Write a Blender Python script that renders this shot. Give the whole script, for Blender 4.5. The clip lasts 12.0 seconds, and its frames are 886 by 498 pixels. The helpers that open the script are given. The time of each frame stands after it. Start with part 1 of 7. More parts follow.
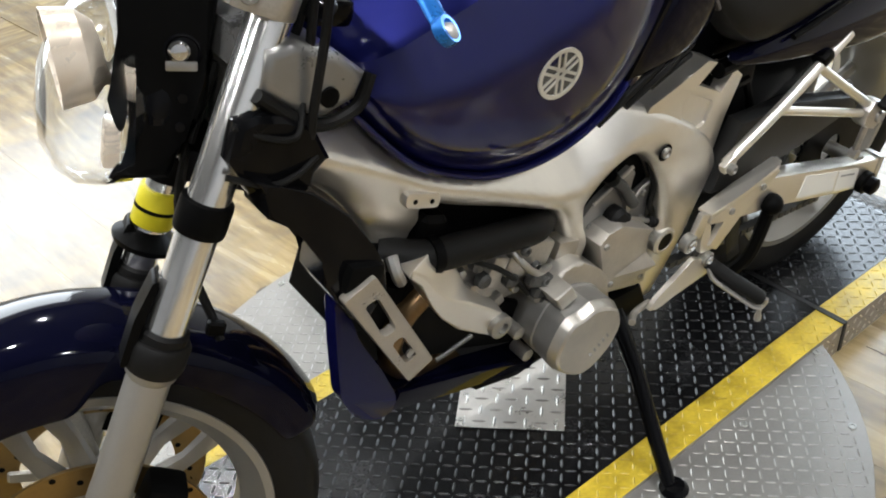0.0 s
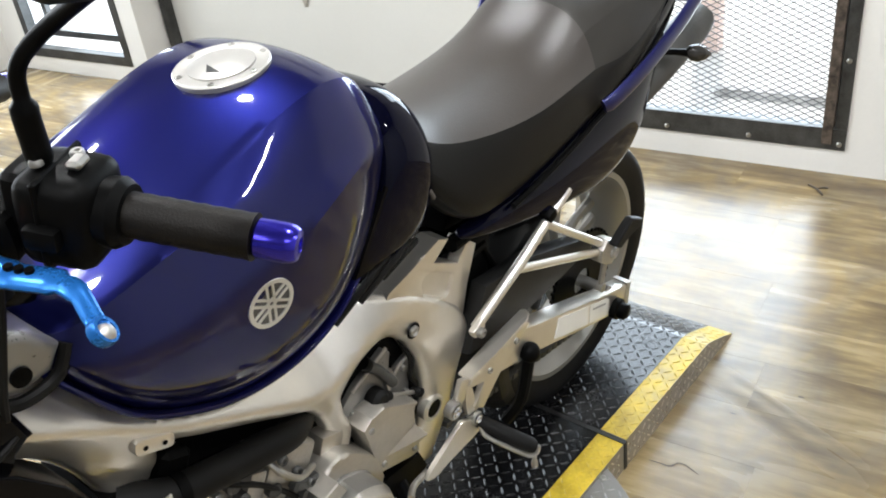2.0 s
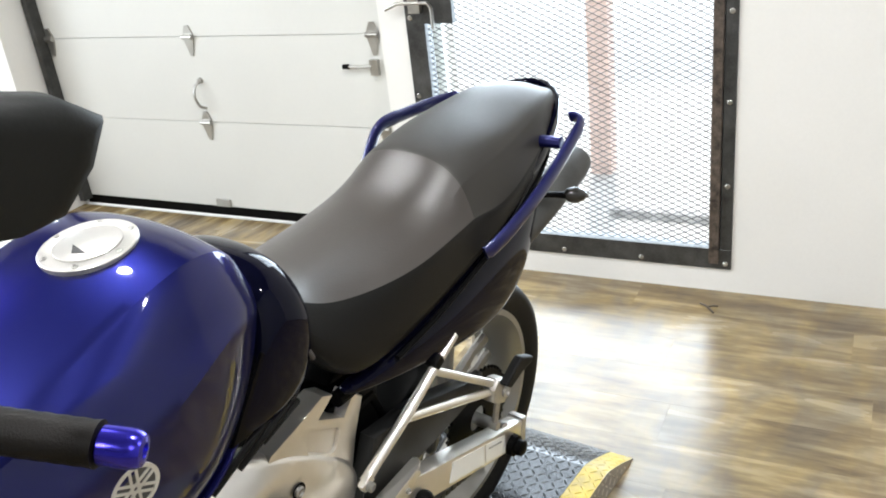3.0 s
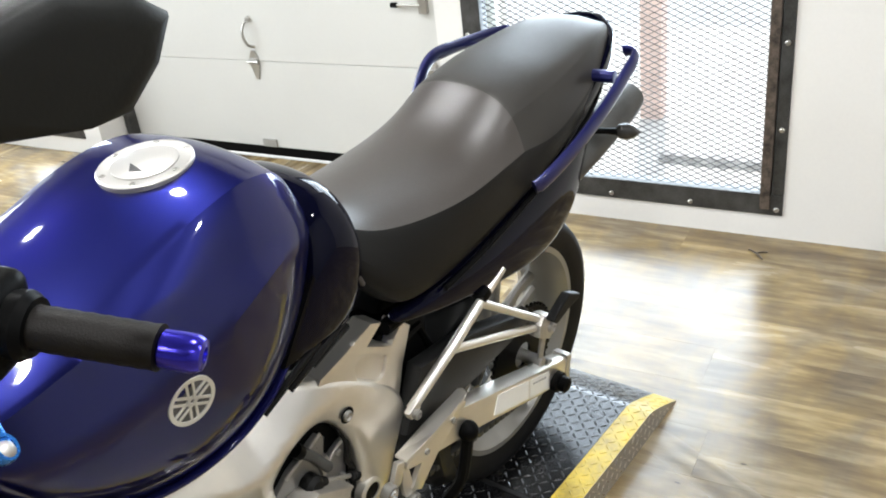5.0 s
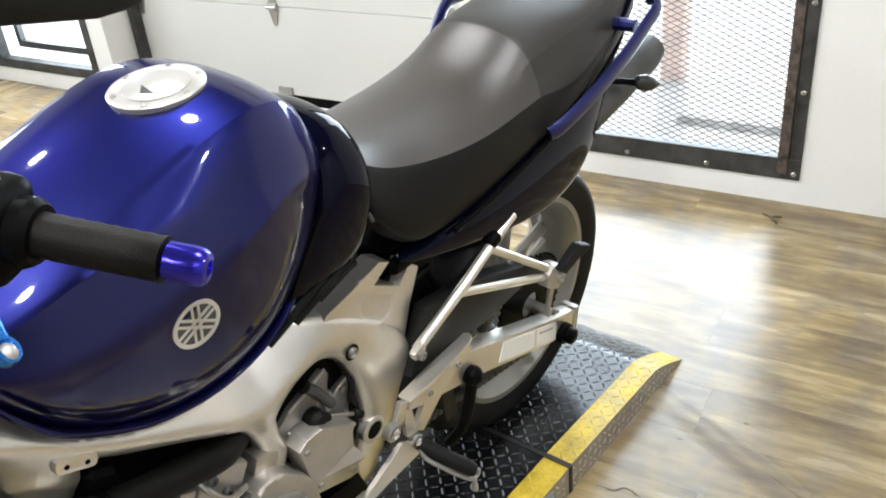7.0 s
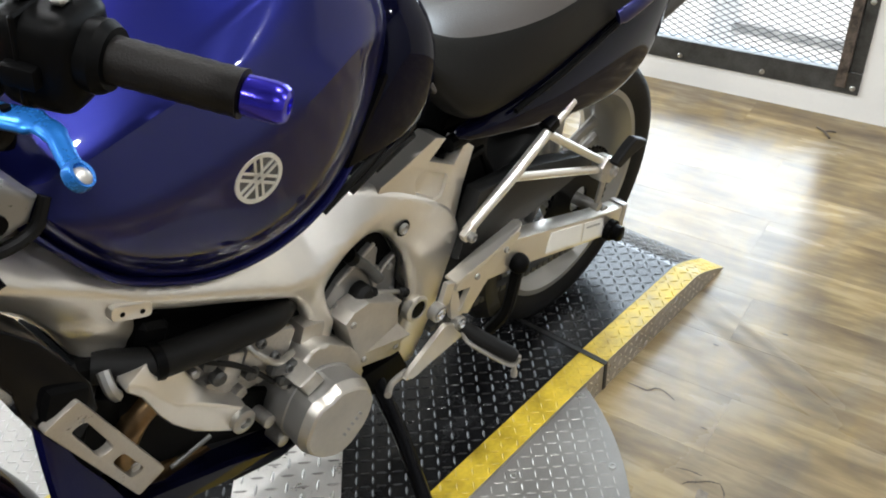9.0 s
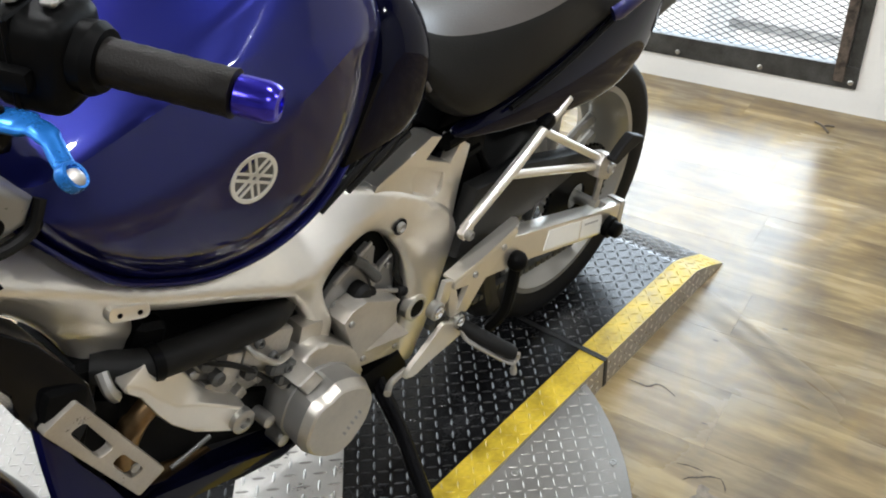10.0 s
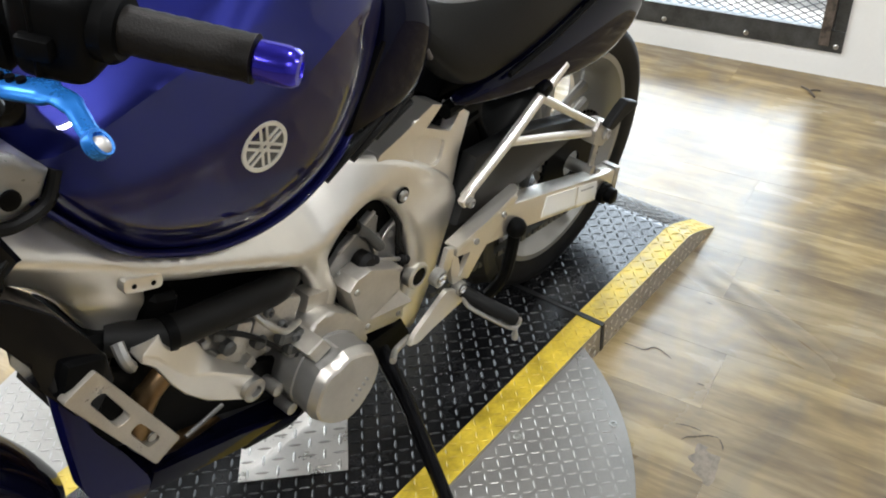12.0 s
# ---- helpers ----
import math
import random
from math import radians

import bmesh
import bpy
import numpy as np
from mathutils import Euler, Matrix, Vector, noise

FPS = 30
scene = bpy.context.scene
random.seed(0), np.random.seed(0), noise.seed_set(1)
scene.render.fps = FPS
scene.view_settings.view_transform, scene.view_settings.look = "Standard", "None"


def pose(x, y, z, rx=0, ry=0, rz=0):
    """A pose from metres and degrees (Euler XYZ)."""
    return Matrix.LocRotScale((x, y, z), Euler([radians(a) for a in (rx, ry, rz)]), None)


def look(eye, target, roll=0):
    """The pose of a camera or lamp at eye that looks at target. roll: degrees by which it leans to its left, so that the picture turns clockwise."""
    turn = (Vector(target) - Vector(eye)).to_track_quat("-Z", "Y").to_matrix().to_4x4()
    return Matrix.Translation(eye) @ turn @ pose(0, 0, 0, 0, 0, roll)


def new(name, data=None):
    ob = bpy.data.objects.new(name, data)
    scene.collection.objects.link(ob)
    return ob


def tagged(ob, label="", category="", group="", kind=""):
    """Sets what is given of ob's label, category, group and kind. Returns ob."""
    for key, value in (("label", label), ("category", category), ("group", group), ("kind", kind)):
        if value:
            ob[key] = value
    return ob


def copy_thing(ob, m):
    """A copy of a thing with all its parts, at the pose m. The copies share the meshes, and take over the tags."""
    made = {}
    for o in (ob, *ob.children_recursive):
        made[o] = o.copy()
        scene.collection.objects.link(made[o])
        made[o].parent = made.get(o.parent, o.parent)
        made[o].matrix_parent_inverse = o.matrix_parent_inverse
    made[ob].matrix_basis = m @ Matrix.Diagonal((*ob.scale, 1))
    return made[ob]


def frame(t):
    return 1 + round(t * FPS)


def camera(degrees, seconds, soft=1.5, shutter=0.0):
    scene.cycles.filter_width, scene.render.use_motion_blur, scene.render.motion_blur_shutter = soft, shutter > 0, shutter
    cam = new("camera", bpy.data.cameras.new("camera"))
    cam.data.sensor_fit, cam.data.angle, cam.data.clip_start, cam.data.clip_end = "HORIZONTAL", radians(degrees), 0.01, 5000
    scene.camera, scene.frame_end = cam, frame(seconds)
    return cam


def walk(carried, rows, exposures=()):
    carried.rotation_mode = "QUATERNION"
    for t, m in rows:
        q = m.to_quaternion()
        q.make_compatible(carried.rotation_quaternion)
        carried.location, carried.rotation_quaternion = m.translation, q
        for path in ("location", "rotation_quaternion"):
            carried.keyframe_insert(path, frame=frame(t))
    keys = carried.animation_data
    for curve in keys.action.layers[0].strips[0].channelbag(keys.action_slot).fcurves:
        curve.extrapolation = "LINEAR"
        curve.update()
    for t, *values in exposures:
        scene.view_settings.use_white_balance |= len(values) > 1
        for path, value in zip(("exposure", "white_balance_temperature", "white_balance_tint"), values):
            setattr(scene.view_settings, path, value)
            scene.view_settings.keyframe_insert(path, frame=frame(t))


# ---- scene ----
from mathutils import geometry
cam = camera(53.4, 12.0, 1.9)
PATH = [
    (0, (-0.043, -0.933, 1.343), (0.844, 0.407, 0.152), -6.6),
    (0.5, (0.005, -0.95, 1.369), (0.972, 0.363, 0.211), -7.9),
    (1, (0.001, -0.941, 1.375), (0.986, 0.376, 0.236), -7.6),
    (1.5, (0.052, -0.963, 1.4), (1.187, 0.28, 0.32), -8.2),
    (2, (0.097, -0.99, 1.445), (1.355, 0.178, 0.419), -7.6),
    (2.5, (0.151, -1.026, 1.498), (1.604, 0.035, 0.623), -6.8),
    (3, (0.152, -1.041, 1.511), (1.618, 0.037, 0.682), -6.7),
    (3.5, (0.143, -1.043, 1.478), (1.523, 0.07, 0.552), -8.4),
    (3.7, (0.145, -1.036, 1.479), (1.504, 0.119, 0.572), -8.8),
    (5.3, (0.133, -1.034, 1.484), (1.5, 0.094, 0.56), -6.8),
    (5.5, (0.133, -1.035, 1.484), (1.502, 0.091, 0.558), -6.6),
    (6, (0.129, -1.037, 1.476), (1.493, 0.09, 0.544), -5.8),
    (6.5, (0.123, -1.045, 1.472), (1.462, 0.113, 0.542), -5.6),
    (7, (0.128, -1.039, 1.451), (1.438, 0.098, 0.457), -5.5),
    (7.2, (0.132, -1.029, 1.444), (1.437, 0.089, 0.421), -5.0),
    (8.8, (0.095, -0.991, 1.396), (1.28, 0.113, 0.222), -1.8),
    (9, (0.097, -0.993, 1.399), (1.282, 0.118, 0.231), -3.0),
    (9.5, (0.1, -0.995, 1.399), (1.284, 0.115, 0.231), -3.4),
    (10, (0.099, -1.001, 1.398), (1.28, 0.113, 0.231), -3.8),
    (10.5, (0.094, -0.998, 1.401), (1.259, 0.135, 0.235), -4.3),
    (11, (0.091, -0.998, 1.405), (1.266, 0.144, 0.258), -3.4),
    (11.5, (0.091, -1.002, 1.404), (1.277, 0.116, 0.245), -3.6),
    (12, (0.065, -0.989, 1.398), (1.244, 0.076, 0.183), -4.3),
]
walk(cam, [(t, look(eye, target, roll)) for t, eye, target, roll in PATH], [(0.0, -0.12), (1.5, -0.1), (2.5, 0.0), (7.0, 0.02), (9.0, -0.07), (12.0, -0.05)])

# ---- world and light ----
world = bpy.data.worlds.new("sky")
scene.world = world
world.use_nodes = True
wn = world.node_tree.nodes
sky = wn.new("ShaderNodeTexSky")
sky.sky_type, sky.sun_disc = "NISHITA", False
sky.sun_elevation, sky.sun_rotation = radians(42), radians(70)
world.node_tree.links.new(sky.outputs[0], wn["Background"].inputs[0])
wn["Background"].inputs[1].default_value = 0.12

sun = new("sun", bpy.data.lights.new("sun", "SUN"))
sun.data.energy, sun.data.angle, sun.data.color = 3.0, radians(0.6), (1.0, 0.95, 0.88)
sun.matrix_world = look((8, 2, 8), (4.5, 0.5, 0))

PLATE_Z = 0.075          # top of the platform
LEAN_BIKE = 6.0          # the motorcycle leans on its side stand
WALL_X, WALL_TURN = 2.853, math.degrees(math.atan(0.14))
# wall frame: u runs along the wall, v into the wall, z up


def on_wall(u, v, z):
    a = math.atan(0.14)
    return Vector((WALL_X - math.sin(a) * u + math.cos(a) * v, math.cos(a) * u + math.sin(a) * v, z))


# ---- materials ----
def material(name, color, rough=0.5, metal=0.0, vary=0.06, scale=8.0, fine=60.0, bump=0.0, coat=0.0, random_tint=0.0, spec=0.5, rough_vary=0.08, stretch=(1, 1, 1), bump_scale=None):
    """A surface with slow blotches and fine grain in colour and gloss, and a fine relief."""
    m = bpy.data.materials.new(name)
    m.use_nodes = True
    nt = m.node_tree
    n, l = nt.nodes, nt.links
    p = n["Principled BSDF"]
    tc = n.new("ShaderNodeTexCoord")
    mp = n.new("ShaderNodeMapping")
    mp.inputs["Scale"].default_value = stretch
    l.new(tc.outputs["Object"], mp.inputs["Vector"])
    big, small = n.new("ShaderNodeTexNoise"), n.new("ShaderNodeTexNoise")
    for node, s, d in ((big, scale, 3), (small, fine, 4)):
        node.inputs["Scale"].default_value, node.inputs["Detail"].default_value = s, d
        l.new(mp.outputs[0], node.inputs["Vector"])
    add = n.new("ShaderNodeMath")
    add.operation = "MULTIPLY_ADD"
    l.new(small.outputs[0], add.inputs[0])
    add.inputs[1].default_value = 0.4
    l.new(big.outputs[0], add.inputs[2])
    ramp = n.new("ShaderNodeMapRange")
    ramp.inputs["From Min"].default_value, ramp.inputs["From Max"].default_value = 0.4, 1.0
    ramp.inputs["To Min"].default_value, ramp.inputs["To Max"].default_value = 1 - vary, 1 + vary
    l.new(add.outputs[0], ramp.inputs["Value"])
    mix = n.new("ShaderNodeVectorMath")
    mix.operation = "SCALE"
    mix.inputs[0].default_value = color
    last = ramp.outputs[0]
    if random_tint:
        info, r2 = n.new("ShaderNodeObjectInfo"), n.new("ShaderNodeMapRange")
        r2.inputs["To Min"].default_value, r2.inputs["To Max"].default_value = 1 - random_tint, 1 + random_tint
        l.new(info.outputs["Random"], r2.inputs["Value"])
        mul = n.new("ShaderNodeMath")
        mul.operation = "MULTIPLY"
        l.new(last, mul.inputs[0]), l.new(r2.outputs[0], mul.inputs[1])
        last = mul.outputs[0]
    l.new(last, mix.inputs["Scale"])
    l.new(mix.outputs[0], p.inputs["Base Color"])
    rr = n.new("ShaderNodeMapRange")
    rr.inputs["From Min"].default_value, rr.inputs["From Max"].default_value = 0.4, 1.0
    rr.inputs["To Min"].default_value, rr.inputs["To Max"].default_value = max(0.02, rough - rough_vary), min(1, rough + rough_vary)
    l.new(add.outputs[0], rr.inputs["Value"])
    l.new(rr.outputs[0], p.inputs["Roughness"])
    p.inputs["Metallic"].default_value = metal
    p.inputs["Specular IOR Level"].default_value = spec
    p.inputs["Coat Weight"].default_value = coat
    p.inputs["Coat Roughness"].default_value = 0.04
    if bump:
        b = n.new("ShaderNodeBump")
        b.inputs["Strength"].default_value, b.inputs["Distance"].default_value = bump, 0.002
        grain = small
        if bump_scale:
            grain = n.new("ShaderNodeTexNoise")
            grain.inputs["Scale"].default_value, grain.inputs["Detail"].default_value = bump_scale, 2
            l.new(mp.outputs[0], grain.inputs["Vector"])
        l.new(grain.outputs[0], b.inputs["Height"])
        l.new(b.outputs[0], p.inputs["Normal"])
    return m


def glow(name, color, strength):
    m = bpy.data.materials.new(name)
    m.use_nodes = True
    n, l = m.node_tree.nodes, m.node_tree.links
    n.remove(n["Principled BSDF"])
    e = n.new("ShaderNodeEmission")
    e.inputs[0].default_value, e.inputs[1].default_value = (*color, 1), strength
    l.new(e.outputs[0], n["Material Output"].inputs[0])
    return m


BLUE = material("blue_metallic_paint", (0.0125, 0.0148, 0.100), 0.38, 0.88, 0.03, 3, 40, coat=0.8, rough_vary=0.0, spec=0.3)
BLUE.node_tree.nodes["Principled BSDF"].inputs["Specular Tint"].default_value = (0.09, 0.1, 0.36, 1)
NAVY = material("dark_navy_gloss_paint", (0.0018, 0.002, 0.008), 0.06, 0.0, 0.05, 5, 100, coat=0.0, rough_vary=0.01, spec=0.17)
COWL_BLUE = material("deep_blue_cowl_paint", (0.0035, 0.004, 0.036), 0.14, 0.0, 0.05, 5, 100, rough_vary=0.02, spec=0.18)
BLUE_RAIL = material("blue_rail_paint", (0.007, 0.009, 0.085), 0.35, 0.5, 0.1, 6, 300, coat=0.8)
SILVER = material("silver_frame_paint", (0.84, 0.80, 0.725), 0.33, 0.86, 0.05, 5, 60, coat=0.15, rough_vary=0.03)
ALU = material("cast_aluminium", (0.47, 0.45, 0.415), 0.36, 0.75, 0.3, 22, 260, bump=0.16)
ALU_DULL = material("dull_grey_casting", (0.09, 0.09, 0.087), 0.5, 0.6, 0.25, 20, 220, bump=0.25)
COVER = material("pale_metallic_cover_paint", (0.58, 0.55, 0.495), 0.4, 0.88, 0.14, 14, 120, bump=0.04, rough_vary=0.06)
TUBE = material("hard_chromed_tube", (0.88, 0.87, 0.85), 0.17, 0.92, 0.03, 10, 80, rough_vary=0.03)
COVER_BODY = material("satin_grey_cover_body", (0.3, 0.292, 0.275), 0.4, 0.65, 0.08, 10, 160, bump=0.03)
COVER_GREY = material("grey_metallic_cover", (0.27, 0.265, 0.255), 0.32, 0.6, 0.06, 12, 200, bump=0.03)
CHROME = material("polished_chrome", (0.8, 0.8, 0.8), 0.08, 1.0, 0.03, 10, 80, rough_vary=0.03)
STEEL = material("zinc_plated_steel", (0.42, 0.41, 0.385), 0.35, 0.9, 0.12, 30, 200)
BLACK_GLOSS = material("black_gloss_plastic", (0.0035, 0.0035, 0.004), 0.12, 0.0, 0.1, 10, 200, rough_vary=0.05, spec=0.12)
BLACK = material("black_matt_plastic", (0.0028, 0.0028, 0.0028), 0.4, 0.0, 0.15, 14, 300, bump=0.08, spec=0.05)
MIRROR_SHELL = material("black_textured_plastic", (0.008, 0.0085, 0.0075), 0.5, 0.0, 0.3, 5, 300, bump=0.1, spec=0.25)
PLASTIC = material("grey_black_plastic", (0.013, 0.013, 0.0128), 0.45, 0.0, 0.2, 10, 300, bump=0.08, spec=0.3)
RUBBER = material("black_rubber", (0.0065, 0.0063, 0.006), 0.55, 0.0, 0.15, 16, 300, bump=0.12, spec=0.18)
GRIP = material("worn_rubber_grip", (0.0075, 0.0062, 0.005), 0.5, 0.0, 0.2, 20, 380, bump=0.3, spec=0.18)
TYRE = material("tyre_rubber", (0.0065, 0.0065, 0.007), 0.55, 0.0, 0.15, 12, 180, bump=0.1, spec=0.18)
SEAT = material("dark_ribbed_vinyl", (0.042, 0.035, 0.030), 0.37, 0.0, 0.12, 7, 350, bump=0.2, bump_scale=420, rough_vary=0.05, spec=0.62)
PILLION = material("dark_grey_vinyl", (0.031, 0.0285, 0.025), 0.48, 0.0, 0.1, 6, 300, bump=0.2, bump_scale=420, spec=0.34)
SEAT_SIDE = material("black_smooth_vinyl", (0.0085, 0.0082, 0.0075), 0.45, 0.0, 0.1, 6, 300, bump=0.2, bump_scale=420, spec=0.16)
FORK_ALU = material("satin_grey_fork_casting", (0.36, 0.345, 0.315), 0.36, 0.6, 0.06, 8, 300, coat=0.2)
GUARD_ALU = material("satin_champagne_bracket", (0.42, 0.385, 0.33), 0.34, 0.65, 0.14, 14, 260, bump=0.06)
RIM = material("pale_silver_wheel_paint", (0.32, 0.312, 0.29), 0.36, 0.55, 0.05, 8, 200, coat=0.2)
BRONZE = material("bronze_disc_steel", (0.3, 0.2, 0.08), 0.35, 0.9, 0.15, 20, 200)
HEADER = material("heat_tinted_pipe", (0.22, 0.14, 0.07), 0.35, 0.9, 0.3, 25, 120)
LEVER = material("cyan_blue_anodised", (0.02, 0.17, 0.55), 0.28, 0.6, 0.06, 20, 300, rough_vary=0.04)
BAR_END = material("violet_blue_anodised", (0.05, 0.04, 0.55), 0.2, 0.8, 0.06, 20, 300, rough_vary=0.03)
RED = material("red_anodised", (0.55, 0.06, 0.03), 0.35, 0.4, 0.08, 20, 200)
YELLOW_TAPE = material("yellow_tape", (0.72, 0.62, 0.02), 0.45, 0.0, 0.06, 20, 200)
LABEL = material("white_label_film", (0.86, 0.855, 0.82), 0.4, 0.0, 0.04, 20, 200)
PRINT = material("grey_print", (0.3, 0.3, 0.3), 0.5, 0.0, 0.04, 20, 200)
EMBLEM = material("brushed_silver_emblem", (0.75, 0.74, 0.7), 0.35, 0.5, 0.04, 30, 300)
EMBLEM_BACK = material("grey_emblem_ground", (0.1, 0.1, 0.1), 0.4, 0.4, 0.05, 20, 200)
CAP_RING = material("satin_silver_cap", (0.5, 0.485, 0.455), 0.36, 0.6, 0.06, 20, 300)
LENS_AMBER = material("smoked_signal_lens", (0.03, 0.028, 0.026), 0.2, 0.0, 0.05, 20, 100)
RESERVOIR = material("pale_grey_reservoir_plastic", (0.4, 0.39, 0.36), 0.4, 0.0, 0.06, 12, 200)
RED_LENS = material("red_tail_lens", (0.5, 0.03, 0.03), 0.15, 0.0, 0.05, 20, 100)
GREY_WALL = material("bounce_wall_grey", (0.34, 0.345, 0.36), 0.7, 0.0, 0.04, 1.5, 60)
WALL_PAINT = material("white_wall_paint", (0.74, 0.73, 0.7), 0.6, 0.0, 0.04, 1.5, 90, bump=0.06)
DOOR_PAINT = material("white_door_enamel", (0.6, 0.6, 0.57), 0.4, 0.0, 0.03, 2, 70, bump=0.05)
JAMB_PAINT = material("cream_jamb_paint", (0.66, 0.65, 0.6), 0.55, 0.0, 0.04, 3, 70)
CEILING_PAINT = material("ceiling_paint", (0.07, 0.07, 0.07), 0.8, 0.0, 0.03, 2, 60)
IRON = material("worn_black_iron", (0.055, 0.055, 0.053), 0.5, 0.5, 0.6, 16, 140, bump=0.25)
RUST = material("rusty_worn_iron", (0.085, 0.066, 0.052), 0.65, 0.3, 0.9, 34, 160, bump=0.4)
MESH_IRON = material("grey_mesh_iron", (0.035, 0.034, 0.033), 0.6, 0.0, 0.2, 20, 90, spec=0.2)
BLACK_PLATE = material("black_painted_plate", (0.0065, 0.0065, 0.007), 0.24, 0.1, 0.4, 9, 160, bump=0.12, rough_vary=0.08, spec=0.45)
BLACK_LUG = material("worn_black_plate_lugs", (0.015, 0.015, 0.0155), 0.33, 0.3, 0.7, 30, 160, rough_vary=0.1)
YELLOW = material("scuffed_yellow_paint", (0.5, 0.355, 0.022), 0.45, 0.0, 0.45, 16, 120, bump=0.1, rough_vary=0.14)
PLATE = material("bare_tread_plate", (0.25, 0.238, 0.22), 0.42, 0.5, 0.16, 10, 180, bump=0.08, rough_vary=0.12)
PLATE_LUG = material("polished_tread_relief", (0.31, 0.297, 0.276), 0.36, 0.6, 0.25, 30, 160)
PLATE_SIDE = material("bare_plate_edge", (0.42, 0.4, 0.37), 0.42, 0.85, 0.1, 12, 160, bump=0.08)
PLATE_EDGE_LUG = material("polished_edge_relief", (0.85, 0.82, 0.76), 0.28, 0.85, 0.06, 40, 160)
PATCH = material("bright_bare_plate", (0.62, 0.6, 0.57), 0.32, 0.85, 0.12, 12, 180, bump=0.08, rough_vary=0.1)
SEAM = material("black_rubber_seam", (0.012, 0.012, 0.012), 0.6, 0.0, 0.1, 20, 100)
BRICK = material("pale_pink_brick", (0.58, 0.44, 0.39), 0.8, 0.0, 0.15, 9, 60, bump=0.2)
CONCRETE = material("sunlit_concrete", (0.5, 0.49, 0.47), 0.8, 0.0, 0.12, 2, 40, bump=0.1)
CREAM = material("cream_satin_reflector", (0.72, 0.62, 0.5), 0.3, 0.3, 0.06, 20, 100)
LOW_BAR = material("mottled_grey_bar", (0.36, 0.355, 0.35), 0.85, 0.0, 0.5, 14, 80, bump=0.3)
KEYHOLE = material("dark_key_slot", (0.02, 0.02, 0.02), 0.5)


def wood_floor(name):
    """Grey-oak vinyl planks: streaks along the plank, warm and pale zones, small stains."""
    m = bpy.data.materials.new(name)
    m.use_nodes = True
    n, l = m.node_tree.nodes, m.node_tree.links
    p = n["Principled BSDF"]
    tc, info = n.new("ShaderNodeTexCoord"), n.new("ShaderNodeObjectInfo")
    off = n.new("ShaderNodeVectorMath")
    off.operation = "MULTIPLY_ADD"
    l.new(info.outputs["Random"], off.inputs[0])
    off.inputs[1].default_value = (0.9, 0.25, 0.2)
    l.new(tc.outputs["Object"], off.inputs[2])
    mp = n.new("ShaderNodeMapping")
    mp.inputs["Scale"].default_value = (1.2, 7, 7)
    l.new(off.outputs[0], mp.inputs["Vector"])
    a, b = n.new("ShaderNodeTexNoise"), n.new("ShaderNodeTexNoise")
    a.inputs["Scale"].default_value, a.inputs["Detail"].default_value, a.inputs["Distortion"].default_value = 1.6, 5, 0.8
    b.inputs["Scale"].default_value, b.inputs["Detail"].default_value, b.inputs["Roughness"].default_value = 6, 7, 0.6
    l.new(mp.outputs[0], a.inputs["Vector"]), l.new(mp.outputs[0], b.inputs["Vector"])
    mixn = n.new("ShaderNodeMath")
    mixn.operation = "MULTIPLY_ADD"
    l.new(b.outputs[0], mixn.inputs[0])
    mixn.inputs[1].default_value = 0.62
    l.new(a.outputs[0], mixn.inputs[2])
    ramp = n.new("ShaderNodeValToRGB")
    e = ramp.color_ramp.elements
    e[0].position, e[0].color = 0.56, (0.125, 0.093, 0.052, 1)
    e[1].position, e[1].color = 1.02, (0.37, 0.302, 0.175, 1)
    mid = ramp.color_ramp.elements.new(0.77)
    mid.color = (0.225, 0.172, 0.092, 1)
    l.new(mixn.outputs[0], ramp.inputs[0])
    geo, wide, wr = n.new("ShaderNodeNewGeometry"), n.new("ShaderNodeTexNoise"), n.new("ShaderNodeMapRange")
    wide.inputs["Scale"].default_value, wide.inputs["Detail"].default_value, wide.inputs["Distortion"].default_value = 2.6, 7, 1.2
    l.new(geo.outputs["Position"], wide.inputs["Vector"]), l.new(wide.outputs[0], wr.inputs["Value"])
    wr.inputs["From Min"].default_value, wr.inputs["From Max"].default_value = 0.3, 0.7
    wr.inputs["To Min"].default_value, wr.inputs["To Max"].default_value = 0.84, 1.08
    worn = n.new("ShaderNodeVectorMath")
    worn.operation = "SCALE"
    l.new(ramp.outputs[0], worn.inputs[0]), l.new(wr.outputs[0], worn.inputs["Scale"])
    tint, r2 = n.new("ShaderNodeVectorMath"), n.new("ShaderNodeMapRange")
    tint.operation = "SCALE"
    r2.inputs["To Min"].default_value, r2.inputs["To Max"].default_value = 0.95, 1.05
    l.new(info.outputs["Random"], r2.inputs["Value"])
    l.new(worn.outputs[0], tint.inputs[0]), l.new(r2.outputs[0], tint.inputs["Scale"])
    zone, zmap, hue, zmix = n.new("ShaderNodeTexNoise"), n.new("ShaderNodeMapping"), n.new("ShaderNodeValToRGB"), n.new("ShaderNodeVectorMath")
    zmap.inputs["Scale"].default_value = (1.0, 2.2, 1.0)
    zmap.inputs["Rotation"].default_value = (0, 0, math.pi / 2 + 0.14)
    zone.inputs["Scale"].default_value, zone.inputs["Detail"].default_value, zone.inputs["Distortion"].default_value = 3.4, 6, 0.9
    l.new(geo.outputs["Position"], zmap.inputs["Vector"]), l.new(zmap.outputs[0], zone.inputs["Vector"]), l.new(zone.outputs[0], hue.inputs[0])
    h = hue.color_ramp.elements
    h[0].position, h[0].color = 0.36, (0.80, 0.80, 0.90, 1)
    h[1].position, h[1].color = 0.62, (1.08, 1.0, 0.84, 1)
    zmix.operation = "MULTIPLY"
